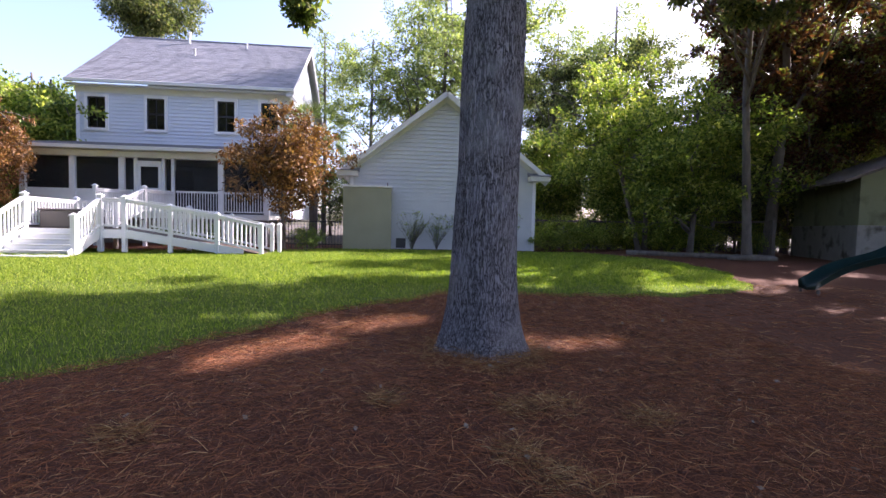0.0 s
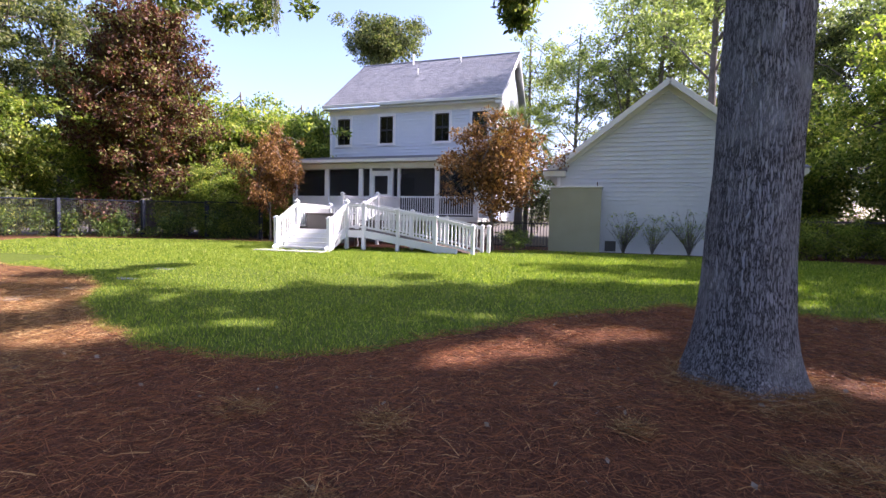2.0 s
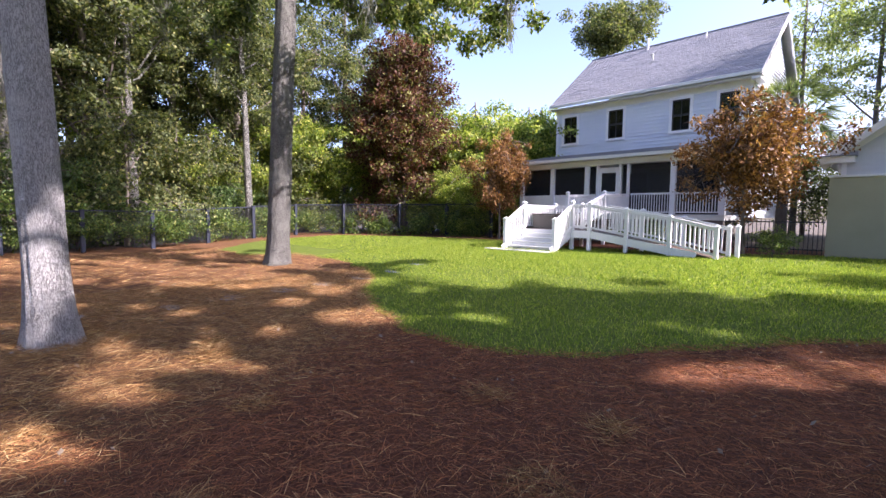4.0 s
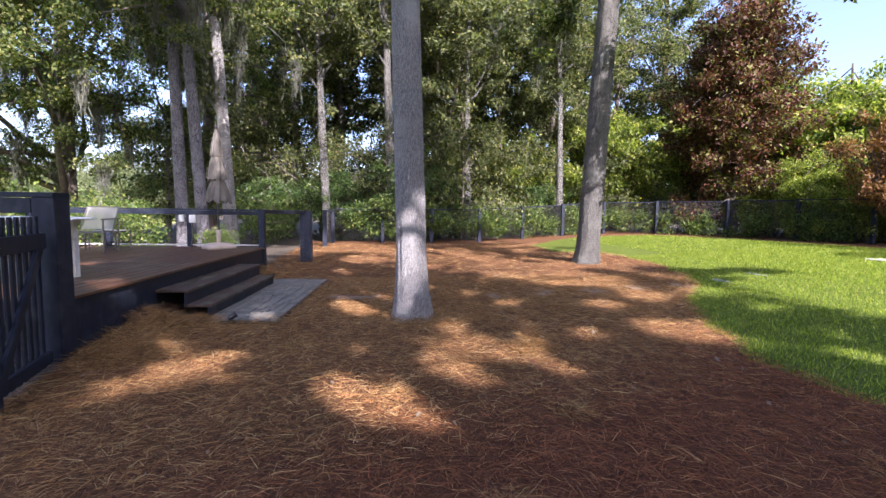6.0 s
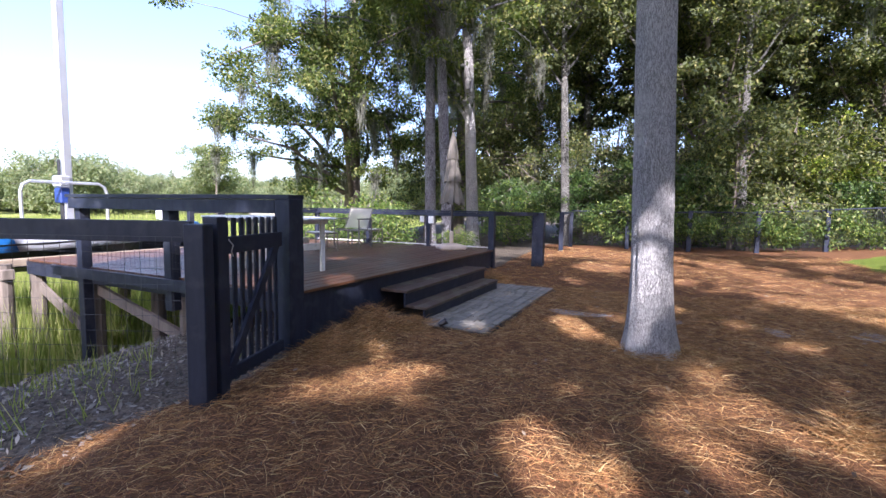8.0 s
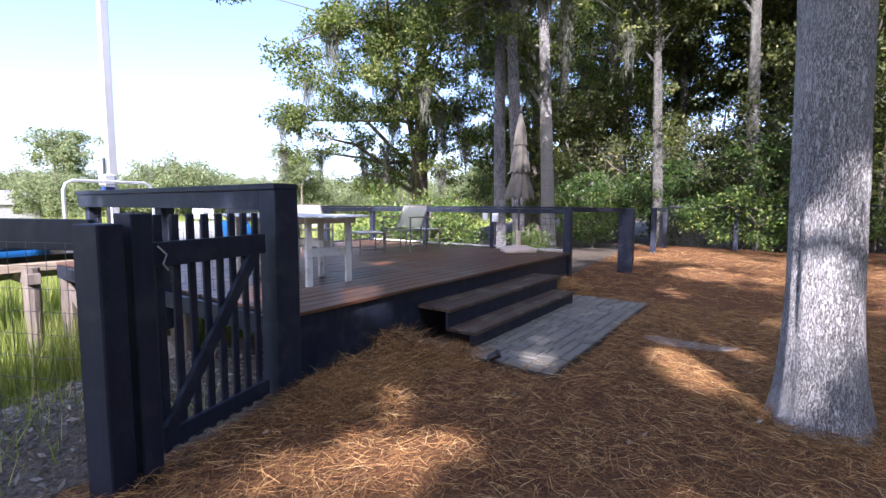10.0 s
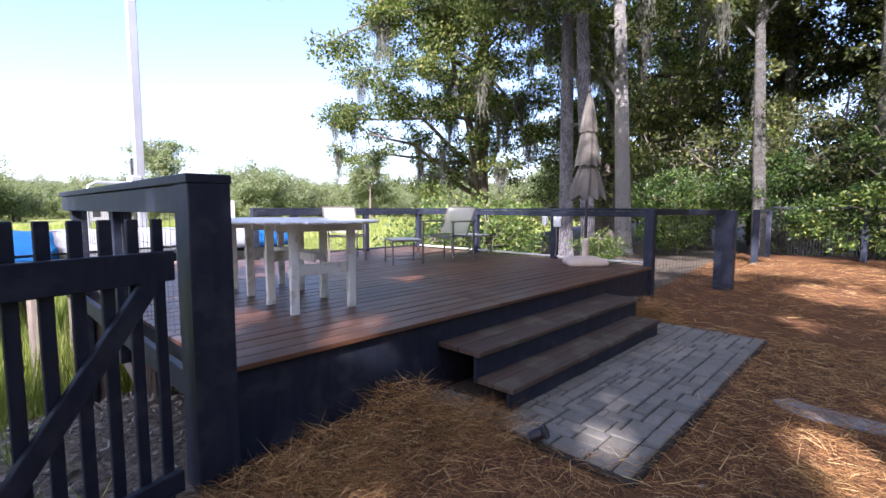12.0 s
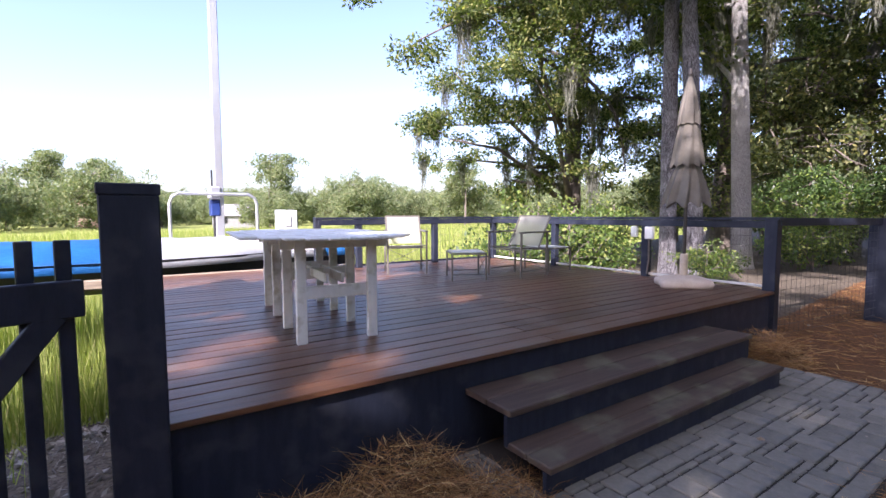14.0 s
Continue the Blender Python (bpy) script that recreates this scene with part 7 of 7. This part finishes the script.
# iron garden gate between house and garage
ig = thing("garden_gate", "dark iron picket gate and fence between house and garage", "gate", (-2.7, 18.9, GH))
bm = bmesh.new()
for z in (.15, 1.05):
    box(bm, -2.2, 0.6, -.015, .015, z, z + .04)
part("rail", bm, "motor_black", ig)
for k in range(24):
    x = -2.2 + k * .12
    bm = bmesh.new()
    box(bm, x - .012, x + .012, -.03, -.016, 0, 1.15)
    part("picket", bm, "motor_black", ig)
pot = thing("plant_pot", "dark terracotta pot beside the garage corner", "plant pot", (6.5, 19.3, GH))
bm = bmesh.new()
lathe(bm, [(.16, 0), (.24, .42), (.27, .44), (.27, .5), (.2, .5), (.18, .4)], 18)
part("pot", bm, "terracotta", pot)

# ---- far corner: shed, fence, log bed, slide ----
shed = thing("shed", "old olive-green shed on a stained block base", "shed", pose(15.6, 14.2, 0.25, 0, 0, -22))
bm = bmesh.new()
box(bm, 0, 6.5, 0, 5, 0, 1.42, 0.01)
part("block_base", bm, "block", shed, "stained concrete block base")
bm = bmesh.new()
vs = [bm.verts.new(p) for p in ((0.05, .05, 1.42), (6.5, .05, 1.42), (6.5, .05, 3.6), (3.2, .05, 4.35), (0.05, .05, 3.05), (0.05, 5, 1.42), (6.5, 5, 1.42), (6.5, 5, 3.6), (3.2, 5, 4.35), (0.05, 5, 3.05))]
for f in ((0, 1, 2, 3, 4), (9, 8, 7, 6, 5), (0, 4, 9, 5), (1, 6, 7, 2)):
    bm.faces.new([vs[k] for k in f])
part("wall", bm, "shed_green", shed, "olive-green painted wall")
bm = bmesh.new()
beam(bm, (-0.55, 2.4, 2.88), (3.2, 2.4, 4.43), 5.4, 0.09)
beam(bm, (3.2, 2.4, 4.43), (7, 2.4, 3.55), 5.4, 0.09)
part("roof", bm, "bark_dark", shed)
bm = bmesh.new()
box(bm, 2.3, 3.5, -0.02, 0.045, 3.25, 3.75, 0.01)
part("sign", bm, "motor_blue", shed, "small blue board")
bm = bmesh.new()
for k in range(2):
    box(bm, 2.4, 3.4, -0.026, -0.021, 3.36 + k * .2, 3.44 + k * .2)
part("sign_bars", bm, "white_paint", shed)

gf = thing("garden_fence", "dark post and wire fence behind the garage side bed", "fence")
FP2 = [(6.8, 24.5), (10.2, 23.6), (13.5, 22.7), (14.2, 19.5), (14.6, 16.6)]
for x, y in FP2:
    bm = bmesh.new()
    box(bm, x - .07, x + .07, y - .07, y + .07, .2, GH + 1.5, .008)
    part("post", bm, "bark_dark", gf)
for a, b in zip(FP2, FP2[1:]):
    bm = bmesh.new()
    beam(bm, (*a, GH + 1.42), (*b, GH + 1.42), 0.04, 0.09)
    part("rail", bm, "bark_dark", gf)
    mesh_wire(gf, a, b, GH + .1, GH + 1.35, 0.15, 0.003)
lb = [(9.2, 17.6), (10.6, 16.5), (12.2, 15.6), (13.4, 15.6), (13.0, 14.6), (11.5, 14.9)]
for i, (a, b) in enumerate(zip(lb, lb[1:])):
    lg = thing("log_edging", "weathered log edging a straw bed", "log")
    bm = bmesh.new()
    za, zb = float(ground_z(*a)), float(ground_z(*b))
    tube(bm, [(*a, za + .07), ((a[0] + b[0]) / 2 + .05, (a[1] + b[1]) / 2, (za + zb) / 2 + .08), (*b, zb + .07)], [.10, .11, .09], 10)
    part("log", bm, "bark_dark", lg)

sl_ = thing("play_slide", "dark green plastic wavy slide standing in the straw", "slide", pose(8.05, 8.25, float(ground_z(8.3, 8.2)), 0, 0, -8))
bm = bmesh.new()
rows = []
for i in range(19):
    f = i / 18
    x = f * 3.0
    z = 0.08 + 1.65 * f ** 1.15 + 0.10 * math.sin(f * 8.5) - 0.05 * f
    rows.append([bm.verts.new((x, y, z + dz)) for y, dz in ((-.28, .16), (-.25, .16), (-.22, 0.02), (0, 0), (.22, .02), (.25, .16), (.28, .16))])
for a, b in zip(rows, rows[1:]):
    for k in range(6):
        bm.faces.new((a[k], b[k], b[k + 1], a[k + 1]))
bmesh.ops.solidify(bm, geom=bm.faces[:], thickness=0.02)
part("chute", bm, "slide", sl_, smooth_faces=True)
bm = bmesh.new()
for y in (-.25, .25):
    tube(bm, [(2.75, y, 0), (2.75, y, 1.5)], .04, 8)
    tube(bm, [(0.05, y * 0.9, -0.02), (0.05, y * 0.9, 0.1)], .03, 8)
part("support", bm, "bark_dark", sl_)

# ---- pieces of the deck floor and the paving ----
board_mesh = {}
rb = random.Random(3)
nb = 36
pitch = (DD + 0.5) / nb
for k in range(nb):
    v = k * pitch + pitch / 2 - 0.01
    cuts = [0, rb.choice((1.8, 2.4, 3.1, 3.7, 4.4)), DW]
    for a, b in zip(cuts, cuts[1:]):
        key = round(b - a, 2)
        if key not in board_mesh:
            bm = bmesh.new()
            box(bm, -(b - a) / 2 + .002, (b - a) / 2 - .002, -pitch / 2 + .006, pitch / 2 - .006, -0.03, 0.0, 0.003)
            me = bpy.data.meshes.new("board")
            bm.to_mesh(me)
            bm.free()
            me.materials.append(M["deck_wood"])
            board_mesh[key] = me
        ob = new("board", board_mesh[key])
        ob.parent = deck
        ob.matrix_local = pose((a + b) / 2, v, DECK_Z + rb.uniform(-.0015, .0015), rb.uniform(-.3, .3), 0, rb.uniform(-.03, .03))
finish_pavers()

# leaves and twigs dropped about
rg = np.random.default_rng(21)
n = 450
px, py = rg.uniform(-13, 4, n), rg.uniform(-3.2, 9, n)
ok = lawn_mask(px, py) < 0
px, py = px[ok], py[ok]
pts = np.stack([px, py, ground_z(px, py) + 0.05], 1)
out = rg.normal(size=(len(px), 3)) * (1, 1, .15)
lf = finish("fallen_leaves", leaves("fallen_leaves", pts, out * 3, 0.045, rg, 0.6), "raw_wood")
tagged(lf, "dry fallen leaves scattered over the straw", "leaves", kind="stuff")
n = 11000
px, py = rg.uniform(-6, 3, n), rg.uniform(-7.8, -3.2, n)
pts = np.stack([px, py, ground_z(px, py) + 0.015], 1)
out = rg.normal(size=(n, 3)) * (1, 1, .1)
lf = finish("wood_chips", leaves("wood_chips", pts, out * 3, 0.06, rg, 0.4), "litter_chip")
tagged(lf, "pale wood chips and dead leaves on the marsh bank", "wood chips", kind="stuff")
